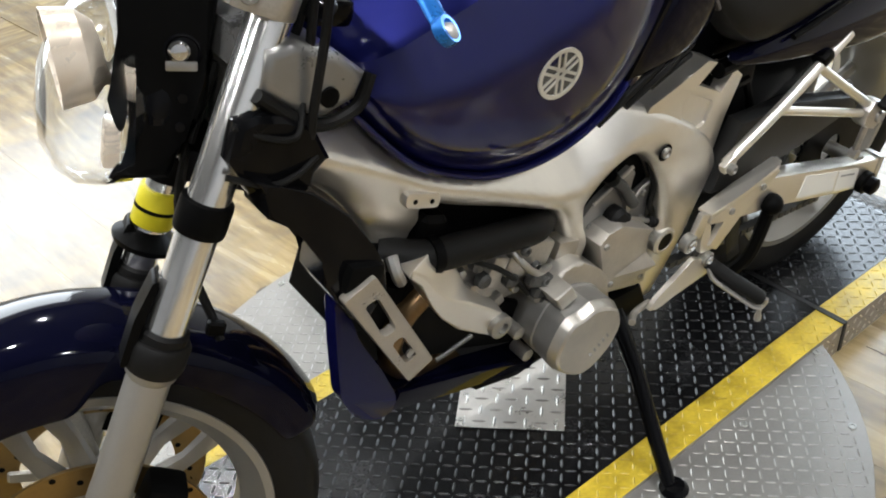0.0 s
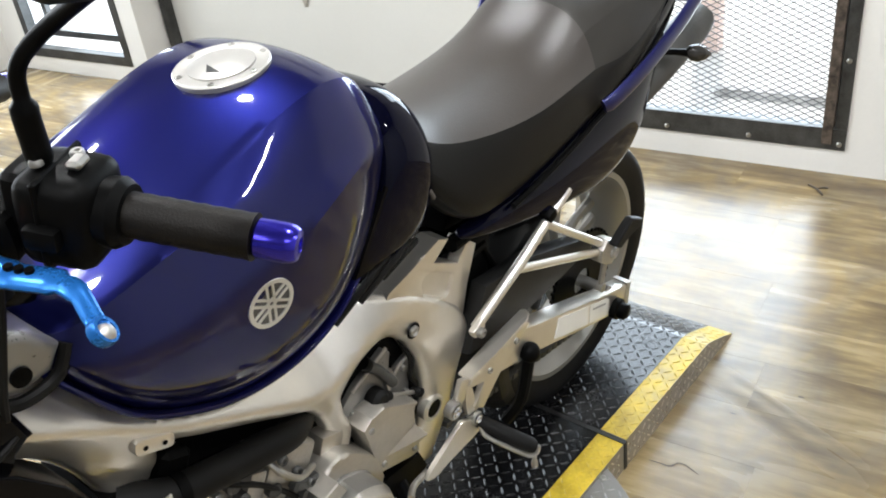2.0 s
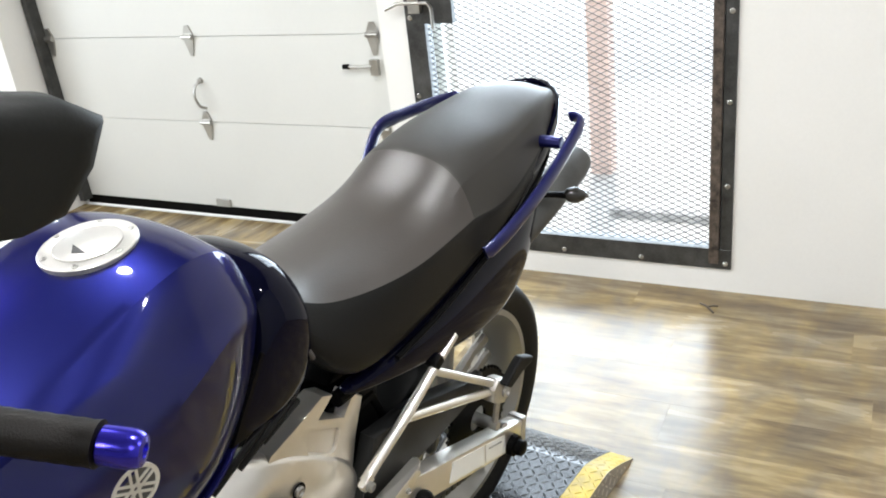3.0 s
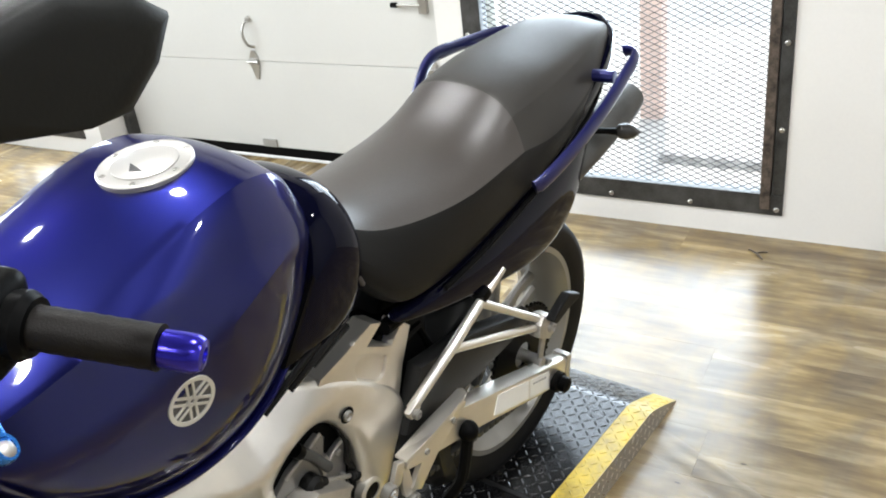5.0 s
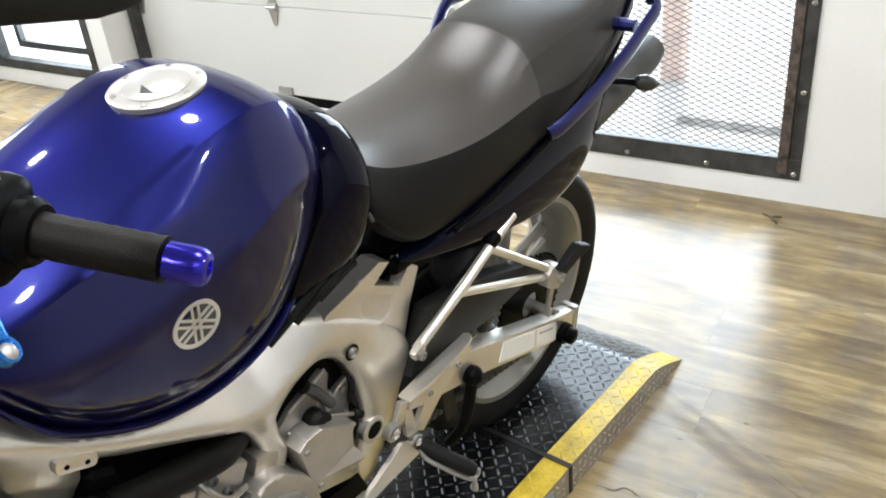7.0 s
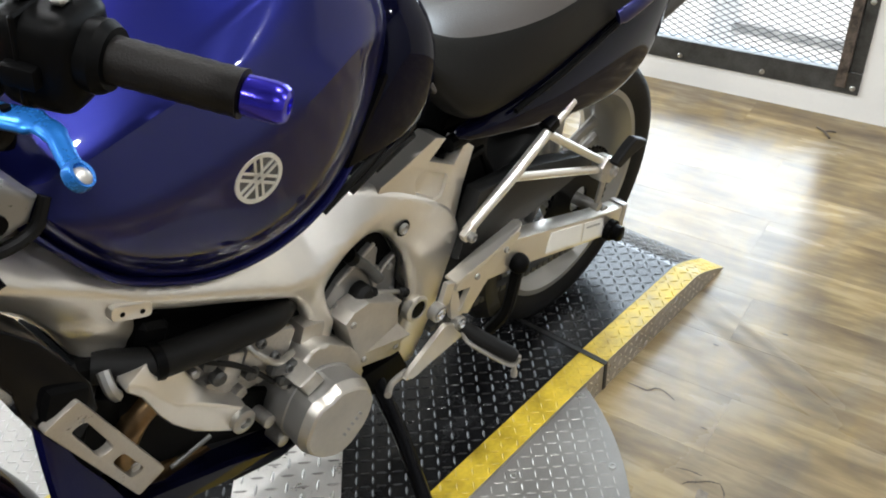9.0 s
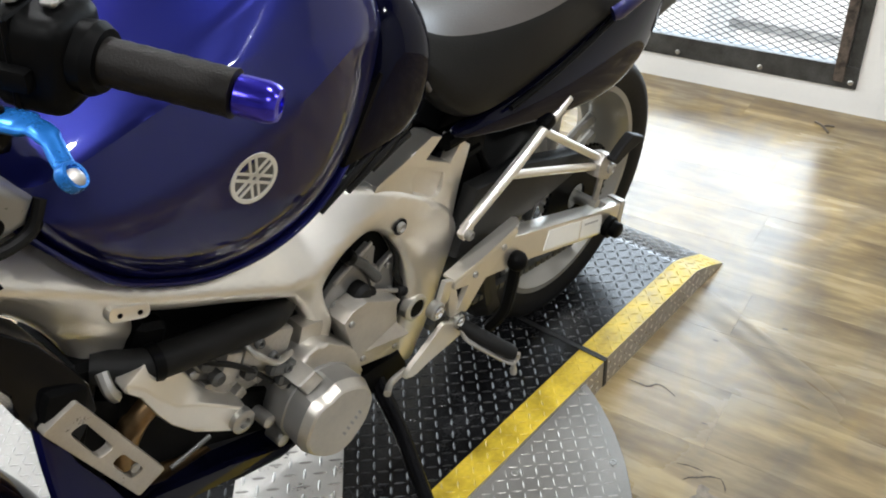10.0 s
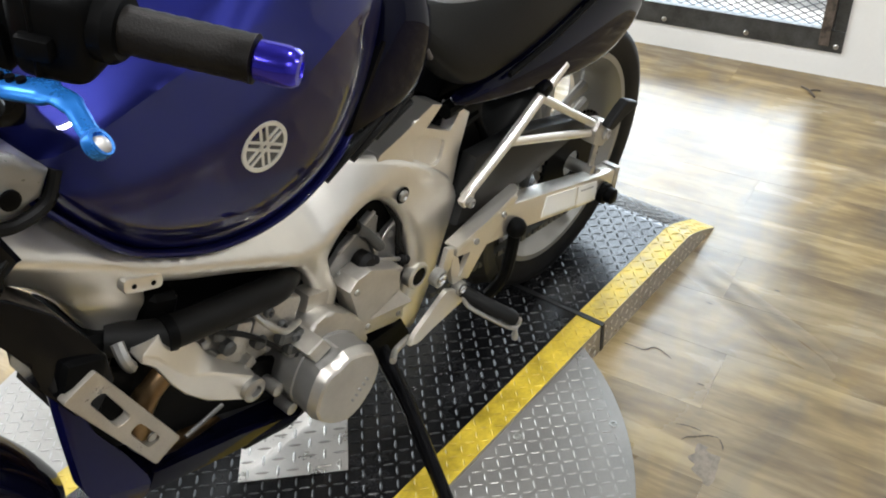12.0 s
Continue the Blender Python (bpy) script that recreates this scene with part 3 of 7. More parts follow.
tube(bm, curve_points([on_wall(2.122, DOOR_V - 0.004, 0.66), on_wall(2.132, DOOR_V - 0.03, 0.645), on_wall(2.136, DOOR_V - 0.045, 0.6), on_wall(2.126, DOOR_V - 0.035, 0.555), on_wall(2.108, DOOR_V - 0.012, 0.54)], 6), 0.0065, 8)
lathe(bm, [(0.014, 0), (0.012, 0.012), (0, 0.014)], on_wall(2.122, DOOR_V, 0.665), face, 12)
door_part("pull_handle", bm, STEEL, "bent steel pull handle", True)
bm = B()
slab(bm, 1.172, 1.208, DOOR_V - 0.022, DOOR_V - 0.001, 0.70, 0.762)
tube(bm, [on_wall(1.20, DOOR_V - 0.02, 0.735), on_wall(1.315, DOOR_V - 0.02, 0.735)], 0.006, 8)
door_part("side_latch", bm, STEEL, "steel side latch with a black knob")
bm = tube(B(), [on_wall(1.308, DOOR_V - 0.02, 0.735), on_wall(1.335, DOOR_V - 0.02, 0.735)], 0.0105, 10)
door_part("latch_knob", bm, BLACK, "black latch knob")
bm = B()
slab(bm, 2.10, 2.18, DOOR_V - 0.012, DOOR_V - 0.001, 0.05, 0.085)
door_part("bottom_bracket", bm, STEEL, "small steel bracket")
bm = B()
slab(bm, DOOR_U1 - 0.045, DOOR_U1 - 0.012, DOOR_V - 0.06, DOOR_V - 0.004, 0.03, 2.2)
door_part("roller_track", bm, IRON, "dark grey steel roller track")
bm = B()
slab(bm, DOOR_U1, DOOR_U1 + 0.012, 0.201, 0.26, 0, DOOR_Z1)
slab(bm, DOOR_U1 + 0.0, DOOR_U1 + 0.15, 0.201, 0.3, 0, DOOR_Z1)
slab(bm, DOOR_U0 - 0.15, DOOR_U0 - 0.052, 0.201, 0.3, 0, DOOR_Z1)
slab(bm, DOOR_U0 - 0.15, DOOR_U1 + 0.15, 0.201, 0.3, DOOR_Z1, DOOR_Z1 + 0.2)
tagged(link_mesh("trim", bm, JAMB_PAINT, smooth=False), "cream door jamb", "trim", kind="structure")

# low barred window beside the door
win = new("window_1")
win.matrix_world = Matrix.Translation(on_wall((WIN_U0 + WIN_U1) / 2, 0, WIN_Z0))
tagged(win, "tall window in a black iron frame", "window", kind="structure")


def win_part(name, bm, mat, label=""):
    bmesh.ops.transform(bm, matrix=win.matrix_world.inverted(), verts=bm.verts)
    return part(name, bm, mat, win, label, smooth=False)


for u0, u1, z0, z1 in ((WIN_U0, WIN_U1, WIN_Z0, WIN_Z0 + 0.05), (WIN_U0, WIN_U1, WIN_Z1 - 0.05, WIN_Z1), (WIN_U0, WIN_U0 + 0.045, WIN_Z0 + 0.05, WIN_Z1 - 0.05), (WIN_U1 - 0.045, WIN_U1, WIN_Z0 + 0.05, WIN_Z1 - 0.05)):
    bm = B()
    slab(bm, u0, u1, -0.006, 0.05, z0, z1)
    win_part("frame_bar", bm, IRON)
for u0, u1, z0, z1 in ((WIN_U0 + 0.075, WIN_U1 - 0.075, WIN_Z0 + 0.085, WIN_Z0 + 0.12), (WIN_U0 + 0.075, WIN_U0 + 0.11, WIN_Z0 + 0.12, WIN_Z1 - 0.1), (WIN_U1 - 0.11, WIN_U1 - 0.075, WIN_Z0 + 0.12, WIN_Z1 - 0.1)):
    bm = B()
    slab(bm, u0, u1, 0.1, 0.13, z0, z1)
    win_part("inner_bar", bm, IRON)

# ceiling lamps; the last two are unseen, added to fill the camera-facing side
lamps = []
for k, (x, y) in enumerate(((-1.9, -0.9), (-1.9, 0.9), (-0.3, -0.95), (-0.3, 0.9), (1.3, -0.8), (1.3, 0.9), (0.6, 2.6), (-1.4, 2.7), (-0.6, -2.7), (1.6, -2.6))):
    if k == 0:
        ob = new("ceiling_lamp")
        ob.location = (x, y, ROOM_H)
        bm = B()
        lathe(bm, [(0.0, -0.002), (0.075, -0.002), (0.075, -0.028), (0.06, -0.034), (0.06, -0.03)], (0, 0, 0), (0, 0, 1), 32)
        part("housing", bm, WALL_PAINT, ob)
        bm = B()
        lathe(bm, [(0.0, -0.033), (0.058, -0.033), (0.058, -0.029), (0, -0.029)], (0, 0, 0), (0, 0, 1), 32)
        part("diffuser", bm, LAMP, ob, "glowing round diffuser")
        tagged(ob, "round white surface-mounted ceiling lamp, lit", "lamp", "ceiling lamps")
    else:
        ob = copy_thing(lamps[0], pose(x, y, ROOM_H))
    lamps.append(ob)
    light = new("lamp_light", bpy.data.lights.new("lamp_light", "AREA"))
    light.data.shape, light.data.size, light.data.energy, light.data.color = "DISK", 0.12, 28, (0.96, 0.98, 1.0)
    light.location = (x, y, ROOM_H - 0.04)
# daylight through the openings
for name, u, w, z, h, e in (("gate_daylight", 0.34, 1.0, 1.1, 1.9, 76), ("window_daylight", 3.61, 0.7, 1.1, 1.9, 40)):
    light = new(name, bpy.data.lights.new(name, "AREA"))
    light.data.shape, light.data.size, light.data.size_y, light.data.energy = "RECTANGLE", w, h, e
    light.data.color = (0.7, 0.85, 1.0)
    light.matrix_world = look(on_wall(u, 0.24, z), on_wall(u, -2, z))

# added lamp in the unseen north opening, brightens the far floor
light = new("north_fill", bpy.data.lights.new("north_fill", "AREA"))
light.data.shape, light.data.size, light.data.size_y, light.data.energy = "RECTANGLE", 2.4, 1.5, 66
light.data.color = (0.84, 0.92, 1.0)
light.matrix_world = look(on_wall(4.3, -2.15, 1.7), on_wall(0.8, -2.15, 0.2))

# ---- the display platform ----
Y0, Y1, SEAM_X, END_X, FRONT_X = -0.29, 0.33, 1.34, 1.9, -1.3
STRIPE = 0.064


def top_z(x):
    """Height of the platform's top: flat, then falling in a curve to the floor at its end."""
    if x <= SEAM_X:
        return PLATE_Z
    t = (x - SEAM_X) / (END_X - SEAM_X)
    return PLATE_Z * (1 - 0.16 * t) * (1 - max(0, (t - 0.72) / 0.28) ** 1.25) + 0.003


def strip(bm, xs, y0, y1, base=None, lift=0.0):
    a = [bm.verts.new((x, y0, top_z(x) + lift)) for x in xs]
    b = [bm.verts.new((x, y1, top_z(x) + lift)) for x in xs]
    c = [bm.verts.new((x, y0, 0.0)) for x in xs]
    d = [bm.verts.new((x, y1, 0.0)) for x in xs]
    for i in range(len(xs) - 1):
        bm.faces.new((a[i], a[i + 1], b[i + 1], b[i]))
        bm.faces.new((c[i], c[i + 1], a[i + 1], a[i]))
        bm.faces.new((d[i], b[i], b[i + 1], d[i + 1]))
        bm.faces.new((c[i], d[i], d[i + 1], c[i + 1]))
    bm.faces.new((a[0], b[0], d[0], c[0])), bm.faces.new((a[-1], c[-1], d[-1], b[-1]))


def lug(verts, faces, x, y, z, turn, slope=0.0, up=None, s=1.0):
    """One raised lozenge of tread plate."""
    ca, sa = math.cos(turn), math.sin(turn)
    L, Wd, Ht = 0.0132 * s, 0.0029 * s, 0.0020 * s
    i = len(verts)
    for a, b, h in ((-L, 0, 0), (-L * 0.45, -Wd, 0), (L * 0.45, -Wd, 0), (L, 0, 0), (L * 0.45, Wd, 0), (-L * 0.45, Wd, 0), (-L * 0.55, 0, Ht), (L * 0.55, 0, Ht)):
        dx, dy = a * ca - b * sa, a * sa + b * ca
        verts.append((x + dx, y + dy, z + h + slope * dx) if up is None else up(dx, dy, h))
    faces += [(i, i + 1, i + 6), (i + 1, i + 2, i + 7, i + 6), (i + 2, i + 3, i + 7), (i + 3, i + 4, i + 7), (i + 4, i + 5, i + 6, i + 7), (i + 5, i, i + 6)]


def lug_mesh(name, verts, faces, mat, parent):
    me = bpy.data.meshes.new(name)
    me.from_pydata(verts, [], faces)
    me.materials.append(mat)
    ob = new(name, me)
    ob.parent = parent
    return tagged(ob, kind="stuff")


PITCH = 0.0222
for label, x0, x1 in (("deck", FRONT_X, SEAM_X - 0.006), ("ramp", SEAM_X + 0.006, END_X)):
    thing = new("platform_deck" if label == "deck" else "platform_ramp")
    tagged(thing, "black tread-plate deck with yellow painted edges" if label == "deck" else "black tread-plate ramp with yellow edges sloping to the floor", "platform" if label == "deck" else "ramp")
    xs = [x0, x1] if label == "deck" else [x0 + (x1 - x0) * k / 32 for k in range(33)]
    bm = B()
    strip(bm, xs, Y0 + STRIPE, Y1 - STRIPE)
    part("black_field", bm, BLACK_PLATE, thing, "black painted tread plate", smooth=False)
    for ya, yb in ((Y0, Y0 + STRIPE), (Y1 - STRIPE, Y1)):
        bm = B()
        strip(bm, xs, ya + (0.001 if ya > 0 else 0), yb - (0 if ya > 0 else 0.001))
        ob = part("yellow_stripe", bm, YELLOW, thing, "scuffed yellow painted stripe", smooth=False)
        ob.data.materials.append(PLATE_SIDE)
        for f in ob.data.polygons:
            if abs(f.normal.z) < 0.3:
                f.material_index = 1
    for mat, inside in ((BLACK_LUG, lambda y: Y0 + STRIPE + 0.004 < y < Y1 - STRIPE - 0.004), (YELLOW, lambda y: y < Y0 + STRIPE - 0.004 or y > Y1 - STRIPE + 0.004)):
        verts, faces = [], []
        for i in range(int((x1 - x0) / PITCH) + 1):
            for j in range(int((Y1 - Y0) / PITCH) + 1):
                x, y = x0 + 0.010 + i * PITCH, Y0 + 0.010 + j * PITCH
                if x < x1 - 0.012 and y < Y1 - 0.01 and inside(y) and x > -0.6:
                    slope = (top_z(x + 0.01) - top_z(x - 0.01)) / 0.02 if label == "ramp" else 0
                    lug(verts, faces, x, y, top_z(x) - 0.0002, radians(45 if (i + j) % 2 else -45), slope, s=0.92 if mat is BLACK_LUG else 0.8)
        lug_mesh("tread_relief", verts, faces, mat, thing)
    verts, faces = [], []
    for i in range(int((x1 - x0) / PITCH)):
        for j in range(4):
            x, z = x0 + 0.012 + i * PITCH, 0.012 + j * PITCH
            if z < top_z(x) - 0.009 and x > -0.6:
                lug(verts, faces, 0, 0, 0, radians(45 if (i + j) % 2 else -45), s=0.8, up=lambda a, b, h, x=x, z=z: (x + a, Y0 - h + 0.0003, z + b))
    lug_mesh("side_relief", verts, faces, PLATE_EDGE_LUG, thing)
bm = B()
box(bm, (SEAM_X, (Y0 + Y1) / 2, PLATE_Z / 2), (0.011, Y1 - Y0 + 0.004, PLATE_Z + 0.004))
tagged(link_mesh("rubber_seam", bm, SEAM, smooth=False), "black rubber joint between deck and ramp", "seam strip")

DISC_C, DISC_R, DISC_Z = (0.66, 0.02), 0.678, 0.067
turntable = new("turntable")
turntable.location = (*DISC_C, 0)
tagged(turntable, "round bare aluminium tread-plate turntable", "turntable")
bm = B()
lathe(bm, [(0, 0.0), (DISC_R - 0.03, 0.0), (DISC_R - 0.03, DISC_Z - 0.012), (DISC_R, DISC_Z - 0.011), (DISC_R, DISC_Z - 0.001), (DISC_R - 0.001, DISC_Z), (0, DISC_Z)], (0, 0, 0), (0, 0, 1), 128)
part("disc", bm, PLATE, turntable, "bare tread plate")
verts, faces = [], []
P2 = 0.0205
for i in range(-34, 35):
    for j in range(-34, 35):
        x, y = i * P2, j * P2
        wy = y + DISC_C[1]
        if math.hypot(x, y) < DISC_R - 0.012 and not (Y0 - 0.012 < wy < Y1 + 0.012):
            lug(verts, faces, x, y, DISC_Z - 0.0002, radians(45 if (i + j) % 2 else -45), s=0.82)
lug_mesh("tread_relief", verts, faces, PLATE_LUG, turntable)
for a, r in ((-29, 0.655), (-46, 0.655), (-63, 0.655), (-80, 0.655), (-100, 0.655), (-120, 0.655), (-140, 0.655), (75, 0.655), (100, 0.655), (120, 0.655)):
    bm = B()
    bolt(bm, (r * math.cos(radians(a)), r * math.sin(radians(a)), DISC_Z), (0, 0, 1), 0.0075, 0.003)
    part("screw", bm, STEEL, turntable)
for x, y in ((0.979, -0.32), (0.72, -0.34)):
    bm = B()
    bolt(bm, (x - DISC_C[0], y - DISC_C[1], DISC_Z), (0, 0, 1), 0.0075, 0.003)
    part("screw", bm, STEEL, turntable)

patch = new("tread_plate_patch")
patch.matrix_world = pose(0.718, 0.027, PLATE_Z + 0.002, 0, 0, 45)
tagged(patch, "small square bare tread plate screwed on the deck", "plate")
bm = B()
box(bm, (0, 0, 0.0015), (0.206, 0.206, 0.003), bevel=0.001, seg=1)
part("sheet", bm, PATCH, patch, smooth=False)
verts, faces = [], []
for i in range(7):
    for j in range(7):
        lug(verts, faces, -0.088 + i * 0.0292, -0.088 + j * 0.0292, 0.0028, radians(90 if (i + j) % 2 else 0), s=1.15)
lug_mesh("tread_relief", verts, faces, PLATE_LUG, patch)
for a in (-0.09, 0.09):
    for b in (-0.09, 0.09):
        bm = B()
        bolt(bm, (a + 0.004, b + 0.004, 0.003), (0, 0, 1), 0.005, 0.003)
        part("screw", bm, STEEL, patch)

# ---- the motorcycle ----
# bike frame: x to the rear, y to the bike's right, z up along its leaning middle plane
bike = new("motorcycle")
bike.matrix_world = pose(0, 0, PLATE_Z, LEAN_BIKE, 0, 0)
tagged(bike, "blue and silver naked motorcycle leaning on its side stand", "motorcycle")
RAKE = radians(27)
FORK = Vector((math.sin(RAKE), 0, math.cos(RAKE)))
STEER_O = Vector((0.042, 0, 0.3))
STEER = Matrix.Translation((-0.03, 0.03, 0.005)) @ Matrix.Translation(STEER_O) @ Matrix.Rotation(radians(-20), 4, FORK) @ Matrix.Translation(-STEER_O)


def steered(bm):
    bmesh.ops.transform(bm, matrix=STEER, verts=bm.verts)
    return bm


def wheel(name, cx, cz, r, width, rim_r, spokes, turn, disc_y, steer):
    """A tyred cast wheel with its rim, hub, spokes and brake disc."""
    fix = steered if steer else (lambda b: b)
    hold = part(name, fix(lathe(B(), [(0.03, -0.05), (0.045, -0.045), (0.045, 0.045), (0.03, 0.05)], (cx, 0, cz), (0, 1, 0), 24, closed=True)), ALU, bike, "cast wheel hub")
    hw = width / 2
    side = r - rim_r
    prof = [(rim_r - 0.004, -hw * 0.76), (rim_r + side * 0.25, -hw * 0.90), (rim_r + side * 0.55, -hw * 0.98), (rim_r + side * 0.75, -hw * 0.93), (r - side * 0.12, -hw * 0.72), (r - side * 0.03, -hw * 0.4),
            (r, 0), (r - side * 0.03, hw * 0.4), (r - side * 0.12, hw * 0.72), (rim_r + side * 0.75, hw * 0.93), (rim_r + side * 0.55, hw * 0.98), (rim_r + side * 0.25, hw * 0.86), (rim_r - 0.004, hw * 0.62)]
    part("tyre", fix(lathe(B(), prof, (cx, 0, cz), (0, 1, 0), 96, closed=True)), TYRE, hold, "black road tyre", sharp=50)
    prof = [(rim_r + 0.006, -hw * 0.86), (rim_r + 0.008, -hw * 0.76), (rim_r - 0.012, -hw * 0.70), (rim_r - 0.026, -hw * 0.3), (rim_r - 0.028, hw * 0.3), (rim_r - 0.012, hw * 0.56), (rim_r + 0.008, hw * 0.62), (rim_r + 0.006, hw * 0.70),
            (rim_r - 0.006, hw * 0.68), (rim_r - 0.022, hw * 0.5), (rim_r - 0.038, hw * 0.3), (rim_r - 0.038, -hw * 0.3), (rim_r - 0.020, -hw * 0.66), (rim_r - 0.006, -hw * 0.85)]
    part("rim", fix(lathe(B(), prof, (cx, 0, cz), (0, 1, 0), 96, closed=True)), RIM, hold, "pale silver cast rim")
    for k in range(spokes):
        bm = B()
        a = 2 * math.pi * k / spokes + turn
        for da in (-0.13, 0.13):
            d0, d1 = Vector((math.cos(a + da * 2.2), 0, math.sin(a + da * 2.2))), Vector((math.cos(a + da), 0, math.sin(a + da)))
            tube(bm, [Vector((cx, 0, cz)) + d0 * 0.04, Vector((cx, 0, cz)) + (d0 + d1) * 0.5 * rim_r * 0.6, Vector((cx, 0, cz)) + d1 * (rim_r - 0.03)], [0.015, 0.009, 0.012], 8, 1.5)
        part("spoke", fix(bm), RIM, hold)
    for y in disc_y:
        bm = B()
        ri, ro = (0.105, 0.149) if steer else (0.08, 0.122)
        lathe(bm, [(ri, -0.0025), (ro, -0.0025), (ro, 0.0025), (ri, 0.0025)], (cx, y, cz), (0, 1, 0), 72, closed=True)
        d = part("brake_disc", fix(bm), BRONZE if steer else STEEL, hold, "bronze-toned drilled brake disc" if steer else "steel brake disc")
        bm = B()
        for k in range(30):
            a, q = 2 * math.pi * k / 30, (0.112, 0.127, 0.142)[k % 3]
            lathe(bm, [(0.0042, -0.0031), (0.0042, 0.0031)], (cx + q * math.cos(a), y, cz + q * math.sin(a)), (0, 1, 0), 8)
        if steer:
            tagged(part("drill_pattern", fix(bm), BLACK, d), kind="stuff")
        bm = B()
        for k in range(5):
            a = 2 * math.pi * k / 5 + 0.3
            box(bm, (cx + 0.075 * math.cos(a), y * 0.93, cz + 0.075 * math.sin(a)), (0.09, 0.008, 0.02), (0, -math.degrees(a), 0), 0.003, 1)
        part("disc_carrier", fix(bm), ALU, d)
    return hold


front = wheel("front_wheel", 0.0, 0.30, 0.302, 0.122, 0.224, 5, 0.5, (-0.078, 0.078), True)
rear = wheel("rear_wheel", 1.45, 0.312, 0.318, 0.182, 0.236, 5, 0.25, (0.07,), False)

# front fork
AX = Vector((-0.033, 0, 0.30))
LEG = Vector((math.sin(radians(30.5)), 0, math.cos(radians(30.5))))
for y, rise in ((-0.139, 0.062), (0.103, 0.0)):
    base = AX + Vector((0, y, 0))
    at = lambda d: base + LEG * d
    slider = part("fork_slider", steered(lathe(B(), [(0.0, -0.035), (0.021, -0.035), (0.0255, -0.02), (0.0255, 0.18), (0.0248, 0.19), (0.0248, 0.285 + rise), (0.0285, 0.29 + rise), (0.0295, 0.304 + rise), (0.025, 0.306 + rise), (0, 0.306 + rise)], base, LEG, 32)), FORK_ALU, bike, "satin grey fork slider")
    part("dust_seal", steered(lathe(B(), [(0.0, 0.296 + rise), (0.031, 0.298 + rise), (0.0335, 0.306 + rise), (0.0335, 0.330 + rise), (0.030, 0.336 + rise), (0.027, 0.337 + rise), (0.027, 0.346 + rise), (0.0235, 0.350 + rise), (0.0, 0.350 + rise)], base, LEG, 32)), RUBBER, slider, "black rubber dust seal")
    bm = prism(B(), rounded([(-0.030, 0.300), (-0.026, 0.36), (-0.024, 0.41), (-0.030, 0.41), (-0.037, 0.36), (-0.037, 0.30)], 0.005), -0.016, 0.016, 0.003, 2, place=lambda a, w, d: base + LEG * (d + rise) + Vector((LEG.z, 0, -LEG.x)) * a + Vector((0, w, 0)))
    part("mudguard_bracket", steered(bm), BLACK, slider, "black bracket up the fork to the mudguard")
    tubeob = part("fork_tube", steered(lathe(B(), [(0, 0.3), (0.0222, 0.3), (0.0222, 0.772 + rise / 2), (0.018, 0.778 + rise / 2), (0, 0.778 + rise / 2)], base, LEG, 32)), TUBE, bike, "bright chrome fork tube")
    part("clamp_ring", steered(lathe(B(), [(0.0222, q + 0.475 + rise * 0.9) if r < 0.0222 else (r + 0.0013, q + 0.475 + rise * 0.9) for r, q in ((0.0208, 0.0), (0.0255, 0.002), (0.0265, 0.007), (0.0265, 0.033), (0.0255, 0.038), (0.0208, 0.040))], base, LEG, 32)), BLACK, tubeob, "black band on the fork tube")
    # caliper
    bm = B()
    box(bm, (0.085, y * 0.86, 0.375), (0.05, 0.05, 0.115), (0, 35, 0), 0.009, 2)
    box(bm, (0.05, y * 0.9, 0.36), (0.06, 0.02, 0.035), (0, 35, 0), 0.005, 1)
    cal = part("brake_caliper", steered(bm), BLACK, bike, "black front brake caliper")
    bm = B()
    for dz in (-0.025, 0.025):
        lathe(bm, [(0.015, 0), (0.015, 0.006), (0.011, 0.008), (0, 0.008)], (0.085 + dz * 0.57, y * 0.86 - math.copysign(0.024, -y) * -1 * (1 if y > 0 else 1), 0.375 + dz * 0.8), (0, -1 if y < 0 else 1, 0), 14)
    pieces("piston_cap", steered(bm), STEEL, cal)
part("front_axle", steered(lathe(B(), [(0.0, -0.135), (0.012, -0.135), (0.012, 0.135), (0, 0.135)], Vector((0, 0, 0.30)), (0, 1, 0), 16)), STEEL, bike)
bm = B()
prism(bm, [(0.352, 0.966), (0.420, 0.950), (0.426, 0.970), (0.358, 0.986)], -0.12, 0.085, 0.006)
for y, rise in ((-0.139, 0.036), (0.103, 0.0)):
    across = Vector((LEG.z, 0, -LEG.x))
    prism(bm, rounded([(-0.052, -0.018), (-0.046, -0.034), (0.004, -0.036), (0.020, -0.020), (0.020, 0.028), (-0.052, 0.028)], 0.008, 2), 0.732, 0.771, 0.004, 2, place=lambda a, d, w, y=y, rise=rise: AX + Vector((0, y, 0)) + LEG * (d + rise) + across * a + Vector((0, w if y < 0 else -w, 0)))
    lathe(bm, [(0, 0.77 + rise), (0.021, 0.77 + rise), (0.021, 0.779 + rise), (0.017, 0.783 + rise), (0, 0.783 + rise)], AX + Vector((0, y, 0)), LEG, 24)
clamp = part("top_clamp", steered(bm), ALU, bike, "cast aluminium top fork clamp")
bm = B()
for y, rise in ((-0.173, 0.036), (0.137, 0.0)):
    bolt(bm, AX + Vector((-0.028, y, 0.014)) + LEG * (0.75 + rise), (-0.1, math.copysign(1, y), 0), 0.0095, 0.005)
pieces("clamp_bolt", steered(bm), STEEL, clamp)
bm = B()
prism(bm, [(0.235, 0.79), (0.295, 0.76), (0.31, 0.79), (0.25, 0.825)], -0.09, 0.09, 0.008)
part("lower_clamp", steered(bm), BLACK, bike, "black lower fork clamp")
bm = B()
